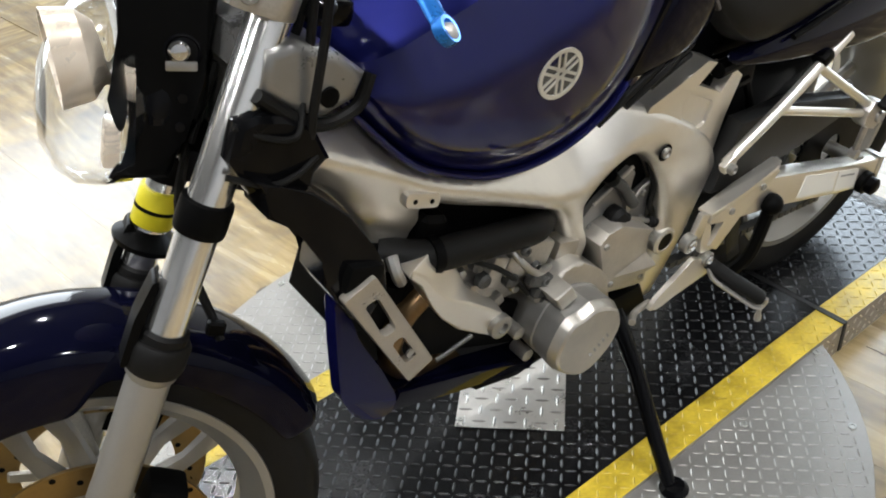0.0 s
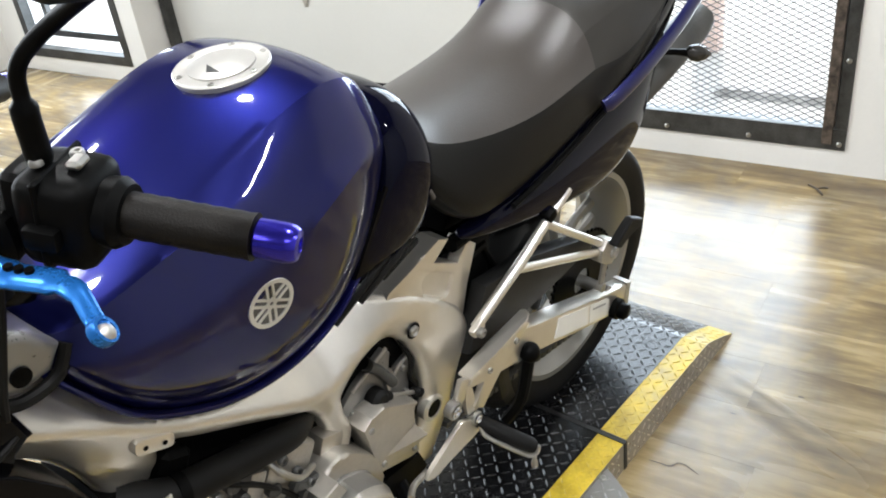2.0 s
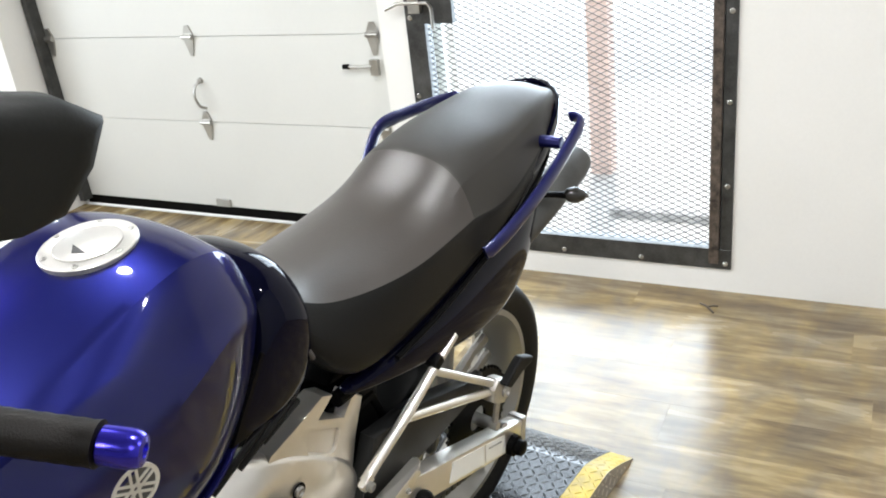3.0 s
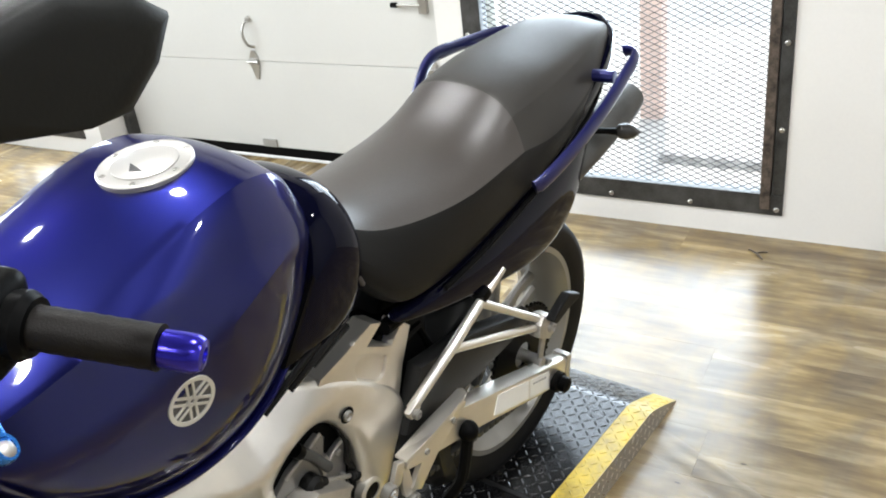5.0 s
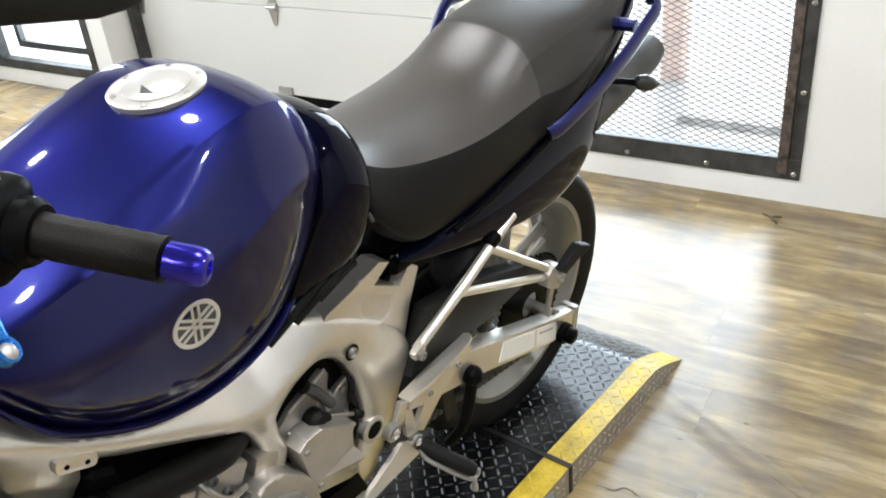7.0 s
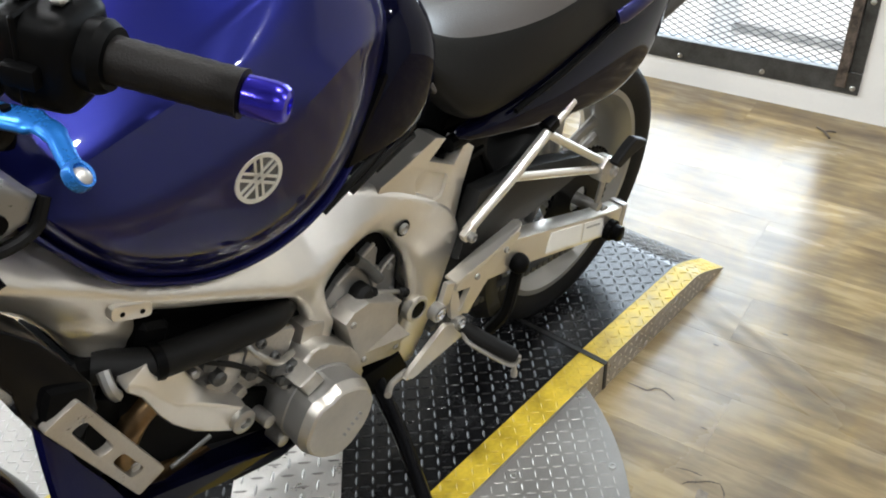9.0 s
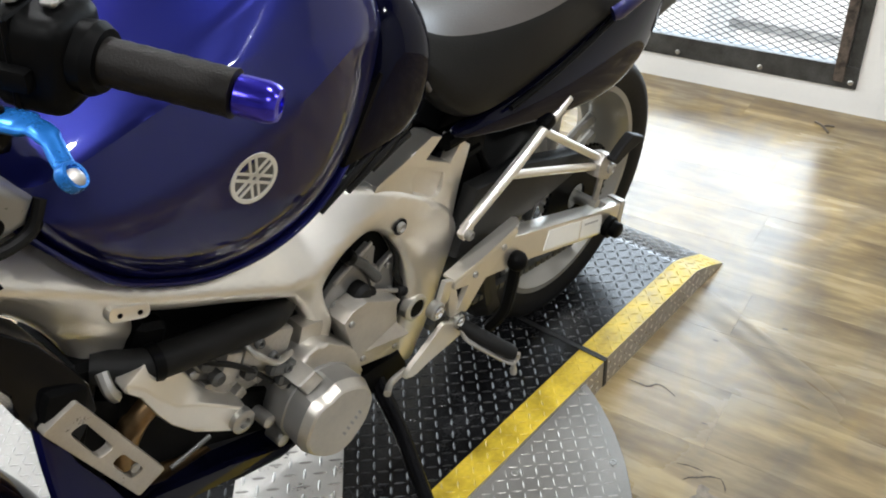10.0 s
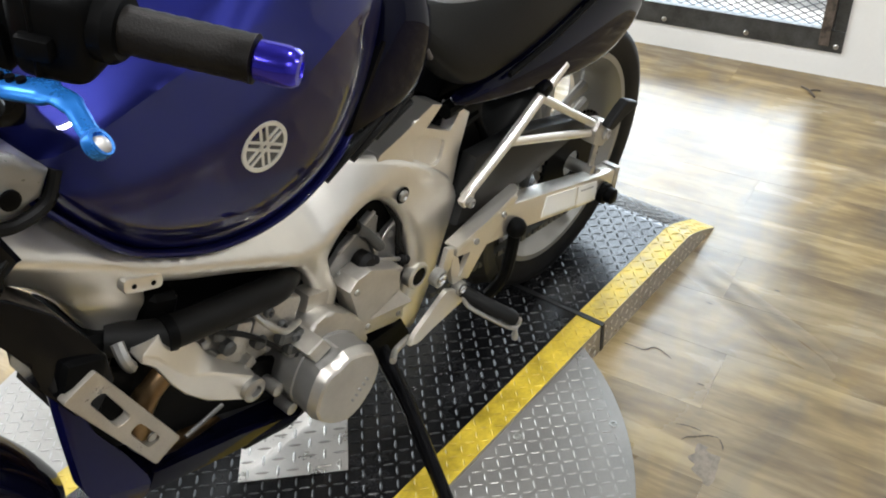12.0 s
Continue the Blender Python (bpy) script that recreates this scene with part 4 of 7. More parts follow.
lathe(bm, [(0, 0.565), (0.026, 0.565), (0.026, 0.71), (0, 0.71)], AX + Vector((0.06, 0, 0)), LEG, 20)
part("steering_stem", steered(bm), BLACK, bike)
# yellow tag tied round a stem beside the fork, over a flanged cup
bm = B()
lathe(bm, [(0.0265, 0.41), (0.0275, 0.412), (0.0275, 0.46), (0.0265, 0.462)], AX + Vector((0, 0.103, 0)), LEG, 24)
part("yellow_band", steered(bm), YELLOW_TAPE, bike, "bright yellow tape round the fork tube")
bm = B()
lathe(bm, [(0.0282, 0.432), (0.0282, 0.437)], AX + Vector((0, 0.103, 0)), LEG, 24)
lathe(bm, [(0.022, 0.376), (0.042, 0.38), (0.045, 0.388), (0.022, 0.404)], AX + Vector((0, 0.103, 0)), LEG, 24)
part("flanged_cup", steered(bm), BLACK, bike, "black flanged rubber cup")

# front mudguard: an arched shell over the tyre with drops beside the fork
rings = []
for k in range(27):
    a = radians(168 - k * 5.9)
    w = 0.078 - 0.012 * abs(k - 13) / 13
    drop = 0.055 + (0.05 if 9 <= k <= 15 else 0.0)
    R = 0.326
    ring = []
    for y, dr in ((-w, -drop), (-w, -0.028), (-w * 0.9, -0.008), (-w * 0.55, 0.004), (0, 0.008), (w * 0.55, 0.004), (w * 0.9, -0.008), (w, -0.028), (w, -drop)):
        ring.append(((R + dr) * math.cos(a), y, 0.30 + (R + dr) * math.sin(a)))
    rings.append(ring)
bm = loft(B(), rings, cap=False, around=False)
fender = part("front_mudguard", steered(bm), NAVY, bike, "dark navy gloss front mudguard")
s = fender.modifiers.new("shell", "SOLIDIFY")
s.thickness = 0.004
soften(fender, 2)
bm = B()
for y in (-0.086, 0.086):
    bolt(bm, (-0.075, y * 0.93, 0.53), (0, math.copysign(1, y), 0), 0.009, 0.006)
    bolt(bm, (0.115, y * 0.93, 0.52), (0, math.copysign(1, y), 0), 0.009, 0.006)
pieces("mudguard_bolt", steered(bm), STEEL, fender)
bm = B()
tube(bm, curve_points([(0.30, -0.06, 0.9), (0.23, -0.07, 0.78), (0.215, -0.06, 0.68), (0.222, -0.085, 0.605), (0.223, -0.095, 0.585)], 6), 0.0055, 8)
part("brake_hose", steered(bm), RUBBER, bike, "black rubber brake hose")
bm = B()
box(bm, (0.222, -0.09, 0.600), (0.022, 0.012, 0.02), (0, 25, 0), 0.003, 1)
part("hose_clip", steered(bm), BLACK, bike)

LAMP_SHIFT = Matrix.Translation((0.122, 0, -0.036))


def steered_lamp(bm):
    bmesh.ops.transform(bm, matrix=STEER @ LAMP_SHIFT, verts=bm.verts)
    return bm


# headlight
rings = []
for x, s in ((0.175, 0.25), (0.17, 0.6), (0.15, 0.86), (0.115, 0.98), (0.085, 1.0)):
    rings.append([(x + 0.02 * math.sin(a), 0.095 * s * math.cos(a) * (1 + 0.12 * math.cos(2 * a)), 0.915 + 0.1 * s * math.sin(a)) for a in (2 * math.pi * k / 24 for k in range(24))])
lamp = part("headlight", steered_lamp(loft(B(), rings)), BLACK_GLOSS, bike, "headlight with a clear bulging lens")
soften(lamp, 1)
rings = []
for x, s in ((0.088, 1.0), (0.06, 0.985), (0.03, 0.9), (0.008, 0.7), (-0.006, 0.42), (-0.01, 0.12)):
    rings.append([(x + 0.03 * math.sin(a) * s, 0.115 * s * math.cos(a) * (1 + 0.12 * math.cos(2 * a)), 0.915 + 0.103 * s * math.sin(a)) for a in (2 * math.pi * k / 32 for k in range(32))])
ob = part("lens", steered_lamp(loft(B(), rings, cap=False)), LENS, lamp, "clear plastic lens")
ob.modifiers.new("shell", "SOLIDIFY").thickness = 0.003
ob.visible_shadow = False
rings = []
for x, s in ((0.145, 0.15), (0.14, 0.4), (0.12, 0.65), (0.085, 0.93)):
    rings.append([(x + 0.02 * math.sin(a), 0.108 * s * math.cos(a) * (1 + 0.12 * math.cos(2 * a)), 0.915 + 0.096 * s * math.sin(a)) for a in (2 * math.pi * k / 32 for k in range(32))])
part("reflector", steered_lamp(loft(B(), rings, cap=False)), CHROME, lamp, "faceted mirror reflector", sharp=12)
bm = lathe(B(), [(0.0, 0.0), (0.03, 0.004), (0.046, 0.02), (0.05, 0.05), (0.047, 0.05), (0.042, 0.022), (0.0, 0.006)], (0.075, -0.045, 0.965), (-1, -0.15, 0.1), 28)
part("inner_reflector", steered_lamp(bm), CREAM, lamp, "cream satin inner reflector")
bm = box(B(), (0.07, -0.06, 0.872), (0.05, 0.04, 0.05), (0, 20, 0), 0.008, 2)
part("lamp_base", steered_lamp(bm), CREAM, lamp)
bm = B()
lathe(bm, [(0, 0), (0.018, 0.0), (0.02, 0.02), (0.012, 0.045), (0, 0.05)], (0.13, 0, 0.915), (-1, 0, 0), 20)
part("bulb_shield", steered_lamp(bm), STEEL, lamp)
for sgn in (-1, 1):
    bm = B()
    pts = [(0.238, 1.04), (0.218, 0.96), (0.203, 0.895), (0.180, 0.845), (0.165, 0.815), (0.222, 0.80), (0.25, 0.84), (0.285, 0.90), (0.325, 0.99), (0.335, 1.04)]
    prism(bm, pts, sgn * 0.06, sgn * 0.098, 0.014, 3)
    br = part("headlight_bracket", steered(bm), BLACK, bike, "black plastic headlight stay")
    bm = lathe(B(), [(0.0185, 0.0), (0.0185, 0.0015), (0.016, 0.0025), (0.0145, 0.001), (0.0, 0.001)], (0.270, sgn * 0.0975, 0.929), (0, sgn, 0), 20)
    part("bolt_recess", steered(bm), BLACK_GLOSS, br, "glossy black recess")
    bm = lathe(B(), [(0.0105, 0.0), (0.0105, 0.006), (0.008, 0.009), (0.0, 0.010)], (0.267, sgn * 0.0985, 0.932), (0, sgn, 0), 20)
    part("bracket_bolt", steered(bm), CHROME, br, "shiny recessed bolt")
    bm = box(B(), (0.2655, sgn * 0.0995, 0.916), (0.030, 0.004, 0.010), (0, 14, 0), 0.0018, 2)
    part("bolt_plate", steered(bm), STEEL, br, "bright metal strip under the bolt")
    bm = B()
    for x, z in ((0.258, 0.884), (0.248, 0.855)):
        lathe(bm, [(0.006, 0), (0.005, 0.002), (0, 0.002)], (x, sgn * 0.099, z), (0, sgn, 0), 10)
    pieces("rivet", steered(bm), BLACK_GLOSS, br)
bm = B()
box(bm, (0.2, 0, 1.05), (0.08, 0.19, 0.045), (0, -35, 0), 0.014, 3)
meter = part("instrument_panel", steered_lamp(bm), BLACK_GLOSS, bike, "black instrument cluster")

# handlebar: bent bar, grips, controls
bar_left = [(0.345, -0.02, 1.035), (0.34, -0.07, 1.045), (0.345, -0.12, 1.075), (0.372, -0.18, 1.09), (0.425, -0.275, 1.076), (0.460, -0.337, 1.066)]
inv = STEER.inverted()


def mirrored(p):
    q = inv @ Vector(p)
    q.y = -q.y
    q = Matrix.Rotation(radians(18), 4, FORK) @ (q - STEER_O) + STEER_O
    return STEER @ q - Vector((0, 0, 0.03))


bm = B()
lathe(bm, [(0, -0.03), (0.018, -0.03), (0.021, -0.024), (0.0225, 0.022), (0.024, 0.024), (0.024, 0.032), (0.021, 0.035), (0, 0.036)], (0.405, 0.150, 1.040), (0.05, 0.05, 1), 24)
part("brake_reservoir", bm, RESERVOIR, bike, "pale grey brake fluid reservoir")
for run in ([(0.386, 0.11, 1.088), (0.376, 0.12, 1.06), (0.380, 0.13, 1.025), (0.372, 0.10, 0.985)], [(0.435, 0.12, 1.082), (0.448, 0.13, 1.055), (0.446, 0.135, 1.035), (0.436, 0.13, 1.022), (0.40, 0.10, 0.99)]):
    part("cable", tube(B(), curve_points(run, 6), 0.0038, 8), RUBBER, bike, "black cable")
part("handlebar", tube(B(), curve_points([mirrored(p) for p in bar_left[::-1]] + bar_left, 6), 0.011, 14), BLACK, bike, "black bent handlebar")
for flip in (False, True):
    f = (lambda p: mirrored(p)) if flip else (lambda p: Vector(p))
    g0, g1, g2 = Vector(bar_left[3]).lerp(Vector(bar_left[4]), 0.25), Vector(bar_left[5]), Vector(bar_left[5]) + (Vector(bar_left[5]) - Vector(bar_left[4])).normalized() * 0.043
    line = curve_points([g0, g1], 20)
    bm = tube(B(), [f(p) for p in line], [0.0235] + [0.0195 + 0.0006 * (k % 2) for k in range(19)] + [0.0205], 20)
    grip = part("grip", bm, GRIP, bike, "worn black rubber grip")
    d = (f(g2) - f(g1)).normalized()
    bm = lathe(B(), [(0, 0.001), (0.0150, 0.001), (0.0168, 0.003), (0.0172, 0.012), (0.0172, 0.026), (0.0160, 0.033), (0.0135, 0.037), (0.007, 0.038), (0.006, 0.032), (0, 0.032)], f(g1), d, 24)
    part("bar_end", bm, BAR_END, grip, "violet-blue anodised bar end")
    bm = B()
    box(bm, (0, -0.004, -0.004), (0.074, 0.068, 0.084), bevel=0.02, seg=4)
    box(bm, (0.0, 0.004, -0.004), (0.077, 0.006, 0.087), bevel=0.002, seg=1)
    box(bm, (0.004, 0.032, 0.006), (0.055, 0.03, 0.056), bevel=0.014, seg=3)
    lathe(bm, [(0.030, 0), (0.031, -0.012), (0.026, -0.02)], (0, -0.036, 0), (0, 1, 0), 20)
    box(bm, (-0.040, 0.0, -0.008), (0.016, 0.03, 0.02), bevel=0.005, seg=2)
    c = f(Vector(bar_left[3]).lerp(Vector(bar_left[4]), 0.17))
    m = Matrix.Translation(c) @ (f(bar_left[3]) - f(bar_left[4])).to_track_quat("Y", "Z").to_matrix().to_4x4()
    bmesh.ops.transform(bm, matrix=m, verts=bm.verts)
    sw = part("switch_housing", bm, BLACK, bike, "black plastic switch housing")
    bm = B()
    bolt(bm, m @ Vector((0.012, -0.01, 0.0415)), (0, 0, 1), 0.006, 0.005)
    bolt(bm, m @ Vector((-0.012, 0.012, 0.0415)), (0, 0, 1), 0.006, 0.005)
    box(bm, tuple(m @ Vector((0.0, -0.016, 0.043))), (0.02, 0.014, 0.008), (0, 0, 30), 0.003, 1)
    pieces("switch_button", bm, STEEL, sw)
    if flip:
        part("kill_switch", box(B(), tuple(m @ Vector((-0.01, 0.0, 0.043))), (0.026, 0.02, 0.012), (0, 0, 20), 0.004, 2), RED, sw, "red rocker switch")
    bm = B()
    pts = [(0.322, -0.135, 1.082), (0.30, -0.155, 1.075), (0.305, -0.185, 1.064)]
    tube(bm, [f(p) for p in pts], [0.014, 0.014, 0.011], 10)
    lathe(bm, [(0.02, -0.012), (0.022, -0.006), (0.022, 0.008), (0.02, 0.012)], f((0.345, -0.12, 1.075)), f(bar_left[3]) - f(bar_left[2]), 20)
    box(bm, tuple(f((0.338, -0.148, 1.068))), (0.05, 0.055, 0.05), (0, 0, 30), 0.014, 3)
    perch = part("lever_perch", bm, BLACK, bike, "black lever perch")
    bm = B()
    lathe(bm, [(0, -0.008), (0.012, -0.008), (0.013, 0.0), (0.012, 0.007), (0.006, 0.009), (0, 0.009)], f((0.303, -0.17, 1.072)), (0, 0, 1), 18)
    part("adjuster", bm, RED, perch, "red anodised lever adjuster")
    bm = B()
    pts = curve_points([(0.298, -0.155, 1.064), (0.305, -0.18, 1.06), (0.318, -0.205, 1.053), (0.334, -0.24, 1.053), (0.338, -0.262, 1.05), (0.333, -0.285, 1.042), (0.330, -0.302, 1.036)], 5)
    tube(bm, [f(p) for p in pts], [0.016] * 10 + [0.0145] * 6 + [0.0105] * 5 + [0.0085] * 10, 14, 0.5)
    lv = part("lever", bm, LEVER, perch, "bright blue anodised lever")
    bm = B()
    bmesh.ops.create_uvsphere(bm, u_segments=16, v_segments=10, radius=0.0088, matrix=Matrix.Translation(f((0.330, -0.304, 1.034))))
    part("lever_eye", lathe(B(), [(0.0118, -0.005), (0.0128, 0.0), (0.0118, 0.005), (0.0085, 0.005), (0.0085, -0.005)], f((0.330, -0.302, 1.0355)), (0.5, -0.6, 0.6), 18, closed=True), LEVER, perch, "blue rounded lever eye")
    part("lever_tip", bm, CAP_RING, perch, "round bare lever tip")
    bm = B()
    for t in (0.3, 0.5, 0.7):
        p = f(Vector((0.31, -0.19, 1.0575)).lerp(Vector((0.331, -0.232, 1.054)), t))
        lathe(bm, [(0.0042, -0.0078), (0.0042, 0.0078)], p, (0, 0, 1), 10)
    pieces("lever_hole", bm, BLACK, perch)
# mirror on its stalk
bm = B()
tube(bm, curve_points([(0.374, -0.19, 1.11), (0.374, -0.19, 1.145), (0.374, -0.192, 1.178), (0.378, -0.20, 1.215), (0.40, -0.25, 1.258), (0.405, -0.385, 1.33)], 6), [0.0085] * 4 + [0.011] * 9 + [0.0068] * 18, 12)
stalk = part("mirror_stalk", bm, BLACK, bike, "black mirror stalk with a rubber boot")
pts = [(0.30, 1.36), (0.40, 1.388), (0.450, 1.374), (0.478, 1.354), (0.462, 1.324), (0.434, 1.299), (0.40, 1.304), (0.31, 1.318), (0.292, 1.34)]
bm = prism(B(), pts, -0.42, -0.372, 0.022, 4)
part("mirror_housing", bm, MIRROR_SHELL, bike, "black plastic mirror housing")

# fuel tank
sec = [  # x, lip half width, lip z, side half width, side z, belly half width, belly z, crease half width, crease z, top half width, top z, middle z
    (0.350, 0.085, 0.878, 0.100, 0.888, 0.106, 0.900, 0.090, 0.914, 0.050, 0.922, 0.926),
    (0.368, 0.105, 0.834, 0.128, 0.852, 0.138, 0.870, 0.116, 0.910, 0.066, 0.922, 0.928),
    (0.410, 0.122, 0.777, 0.150, 0.813, 0.164, 0.868, 0.136, 0.930, 0.088, 0.938, 0.945),
    (0.460, 0.125, 0.740, 0.160, 0.784, 0.182, 0.874, 0.148, 0.950, 0.104, 0.960, 0.969),
    (0.520, 0.126, 0.709, 0.166, 0.758, 0.193, 0.884, 0.156, 0.968, 0.118, 0.983, 0.995),
    (0.580, 0.126, 0.694, 0.170, 0.748, 0.196, 0.899, 0.160, 0.978, 0.126, 1.004, 1.020),
    (0.640, 0.126, 0.693, 0.168, 0.750, 0.194, 0.918, 0.165, 0.974, 0.130, 1.024, 1.041),
    (0.700, 0.124, 0.706, 0.162, 0.764, 0.186, 0.938, 0.166, 0.967, 0.128, 1.039, 1.053),
    (0.755, 0.120, 0.735, 0.150, 0.790, 0.171, 0.950, 0.162, 0.964, 0.122, 1.043, 1.057),
    (0.805, 0.112, 0.788, 0.135, 0.835, 0.150, 0.936, 0.145, 0.957, 0.110, 1.027, 1.040),
    (0.845, 0.098, 0.860, 0.114, 0.888, 0.124, 0.922, 0.119, 0.944, 0.086, 0.990, 1.002),
    (0.872, 0.062, 0.915, 0.076, 0.923, 0.082, 0.934, 0.078, 0.946, 0.056, 0.962, 0.968),
]
rings = []
for x, w0, z0, w1, z1, w2, z2, w3, z3, w4, z4, zt in sec:
    half = [(w0 * 0.8, z0 + 0.03), (w0, z0), (w1, z1), ((w1 + w2) / 2 + 0.002, (z1 + z2) / 2), (w2, z2), (w3, z3), ((w3 + w4) / 2 + 0.003, (z3 + z4) / 2 + 0.001), (w4, z4), (w4 * 0.5, (z4 + zt) / 2 + 0.004), (0, zt)]
    rings.append([(x, -w, z) for w, z in half] + [(x, w, z) for w, z in half[-2::-1]])
tank = soften(crease(part("fuel_tank", loft(B(), rings), BLUE, bike, "deep blue metallic fuel tank"), {1: 1.0, 4: 0.9, 5: 0.9, 7: 0.9, 11: 0.9, 17: 1.0, 13: 0.9, 14: 0.9}, 19), 2)
# lip along the lower edge of the tank
for sgn in (-1, 1):
    line = [(x - 0.006 if i == 0 else x, sgn * (w0 + 0.002), z0 - 0.002) for i, (x, w0, z0, *_) in enumerate(sec[:10])]
    part("tank_lip", tube(B(), curve_points([(0.350, sgn * 0.088, 0.905)] + line, 5), 0.0075, 10, 0.7), BLUE, tank, "thin blue lower rim")
# filler cap
cap_c, cap_n = Vector((0.700, 0, 1.049)), Vector((-0.10, 0.03, 1)).normalized()
bm = lathe(B(), [(0, -0.006), (0.0595, -0.006), (0.0605, 0.0015), (0.059, 0.003), (0.047, 0.0035), (0.044, 0.0025), (0, 0.0025)], cap_c, cap_n, 48)
cap = part("filler_cap", bm, CAP_RING, bike, "round satin silver fuel cap")
bm = lathe(B(), [(0, 0.002), (0.042, 0.002), (0.042, 0.004), (0.039, 0.005), (0, 0.005)], cap_c, cap_n, 40)
part("cap_lid", bm, CAP_RING, cap)
q = cap_n.to_track_quat("Z", "Y").to_matrix().to_4x4()
bm = B()
prism(bm, [(-0.012, 0.012), (-0.026, -0.004), (-0.018, -0.020)], 0.0045, 0.0057, place=lambda x, y, z: cap_c + Vector((x, z, 0.1 * x - 0.03 * z)) + cap_n * y)
part("key_slot", bm, KEYHOLE, cap, "dark key slot")
for k in range(6):
    bm = B()
    a = 2 * math.pi * k / 6 + 0.4
    bolt(bm, cap_c + q.to_3x3() @ Vector((0.0525 * math.cos(a), 0.0525 * math.sin(a), 0.0028)), cap_n, 0.0045, 0.0016)
    part("cap_screw", bm, STEEL, cap)
# round emblem on each tank side: plain ring with six spokes
skin = tank.evaluated_get(bpy.context.evaluated_depsgraph_get())
for sgn in (-1, 1):
    hit, c, nrm, face_index = skin.ray_cast(Vector((0.570, sgn * 0.5, 0.858)), Vector((0, -sgn, 0)))
    nrm = (nrm + Vector((-0.05, 0, 0.09))).normalized()
    c = c + nrm * 0.0006
    up = Vector((0, 0, 1))
    ring = lathe(B(), [(0.0265, 0.0), (0.0315, 0.0), (0.0315, 0.0028), (0.0265, 0.0028)], c, nrm, 40, closed=True)
    em = part("emblem", ring, EMBLEM, bike, "round silver ring badge with crossed bars")
    part("emblem_ground", lathe(B(), [(0, -0.004), (0.027, -0.006), (0.027, 0.001), (0, 0.001)], c, nrm, 32), EMBLEM_BACK, em)
    t = nrm.cross(up).normalized()
    w = t.cross(nrm)
    bm = B()
    for k in range(3):
        a = math.pi * k / 3 + math.pi / 2
        d, e = t * math.cos(a) + w * math.sin(a), -t * math.sin(a) + w * math.cos(a)
        for o in (-0.0042, 0.0042):
            vs = []
            for h in (0.0008, 0.0026):
                vs += [bm.verts.new(c + nrm * h + d * i + e * (o + j)) for i, j in ((-0.026, -0.0016), (0.026, -0.0016), (0.026, 0.0016), (-0.026, 0.0016))]
            bm.faces.new(vs[:4]), bm.faces.new(vs[4:])
            for i in range(4):
                bm.faces.new((vs[i], vs[(i + 1) % 4], vs[4 + (i + 1) % 4], vs[4 + i]))
    pieces("emblem_bar", bm, EMBLEM, em, smooth=False)

# glossy side panels between tank and seat
arch = [(0.745, 0.742, 0.865, 0.725, 0.124), (0.805, 0.795, 0.925, 0.76, 0.132), (0.842, 0.855, 0.945, 0.835, 0.132), (0.858, 0.912, 0.945, 0.895, 0.12), (0.872, 0.957, 0.938, 0.940, 0.084), (0.878, 0.972, 0.935, 0.953, 0.03)]
rings = []
for sgn, rows in ((-1, arch), (1, arch[::-1])):
    for x0, z0, x1, z1, w in rows:
        o, dz = sgn * max(0.0, w - 0.025), -0.012
        x0 -= 0.014
        rings.append([(x0, o, z0 + dz), (x0, sgn * w, z0), ((x0 + x1) / 2, sgn * (w + 0.007), (z0 + z1) / 2 + 0.006), (x1, sgn * w, z1), (x1, o, z1 + dz)])
soften(part("rear_tank_cover", loft(B(), rings), NAVY, bike, "glossy black-blue cover arching between tank and seat"), 2)
for sgn in (-1, 1):
    bm = B()
    prism(bm, [(0.76, 0.745), (0.835, 0.86), (0.85, 0.85), (0.80, 0.745)], sgn * 0.10, sgn * 0.128, 0.004, 2)
    part("inner_panel", bm, BLACK_GLOSS, bike, "black gloss inner panel")
    bm = B()
    for k in range(3):
        tube(bm, curve_points([(0.72 + 0.05 * k, sgn * 0.118, 0.69 + 0.01 * k), (0.80 + 0.035 * k, sgn * 0.125, 0.735), (0.90, sgn * 0.115, 0.77 - 0.02 * k)], 6), 0.006 + 0.002 * (k == 1), 8)
    pieces("cable", bm, RUBBER, bike, "black cable")

# main frame: cast side spars
spar = [(0.262, 0.915), (0.258, 0.86), (0.258, 0.803), (0.294, 0.782), (0.332, 0.731), (0.357, 0.666), (0.374, 0.624), (0.422, 0.622), (0.436, 0.656), (0.441, 0.686), (0.487, 0.662), (0.569, 0.621), (0.648, 0.575), (0.660, 0.560), (0.680, 0.528), (0.693, 0.490), (0.698, 0.449), (0.693, 0.404), (0.703, 0.386), (0.722, 0.40), (0.736, 0.435), (0.745, 0.464),
        (0.735, 0.495), (0.731, 0.538), (0.740, 0.561), (0.764, 0.584), (0.800, 0.594), (0.832, 0.583), (0.856, 0.562), (0.876, 0.533), (0.894, 0.485), (0.902, 0.416), (0.889, 0.360), (0.879, 0.326), (0.872, 0.27), (0.879, 0.242), (0.924, 0.230), (0.937, 0.255),
        (0.956, 0.299), (0.977, 0.354), (0.997, 0.407), (1.021, 0.457), (1.028, 0.487), (1.012, 0.528), (0.985, 0.560), (0.92, 0.612), (0.86, 0.652), (0.80, 0.680), (0.74, 0.695), (0.66, 0.69), (0.56, 0.70), (0.47, 0.735), (0.405, 0.79), (0.365, 0.86), (0.34, 0.93), (0.30, 0.95)]
ridge = [(0.25, 0.86), (0.39, 0.762), (0.453, 0.714), (0.544, 0.662), (0.652, 0.602), (0.70, 0.594), (0.762, 0.613), (0.809, 0.622), (0.857, 0.618), (0.935, 0.581), (0.985, 0.536), (1.05, 0.47)]


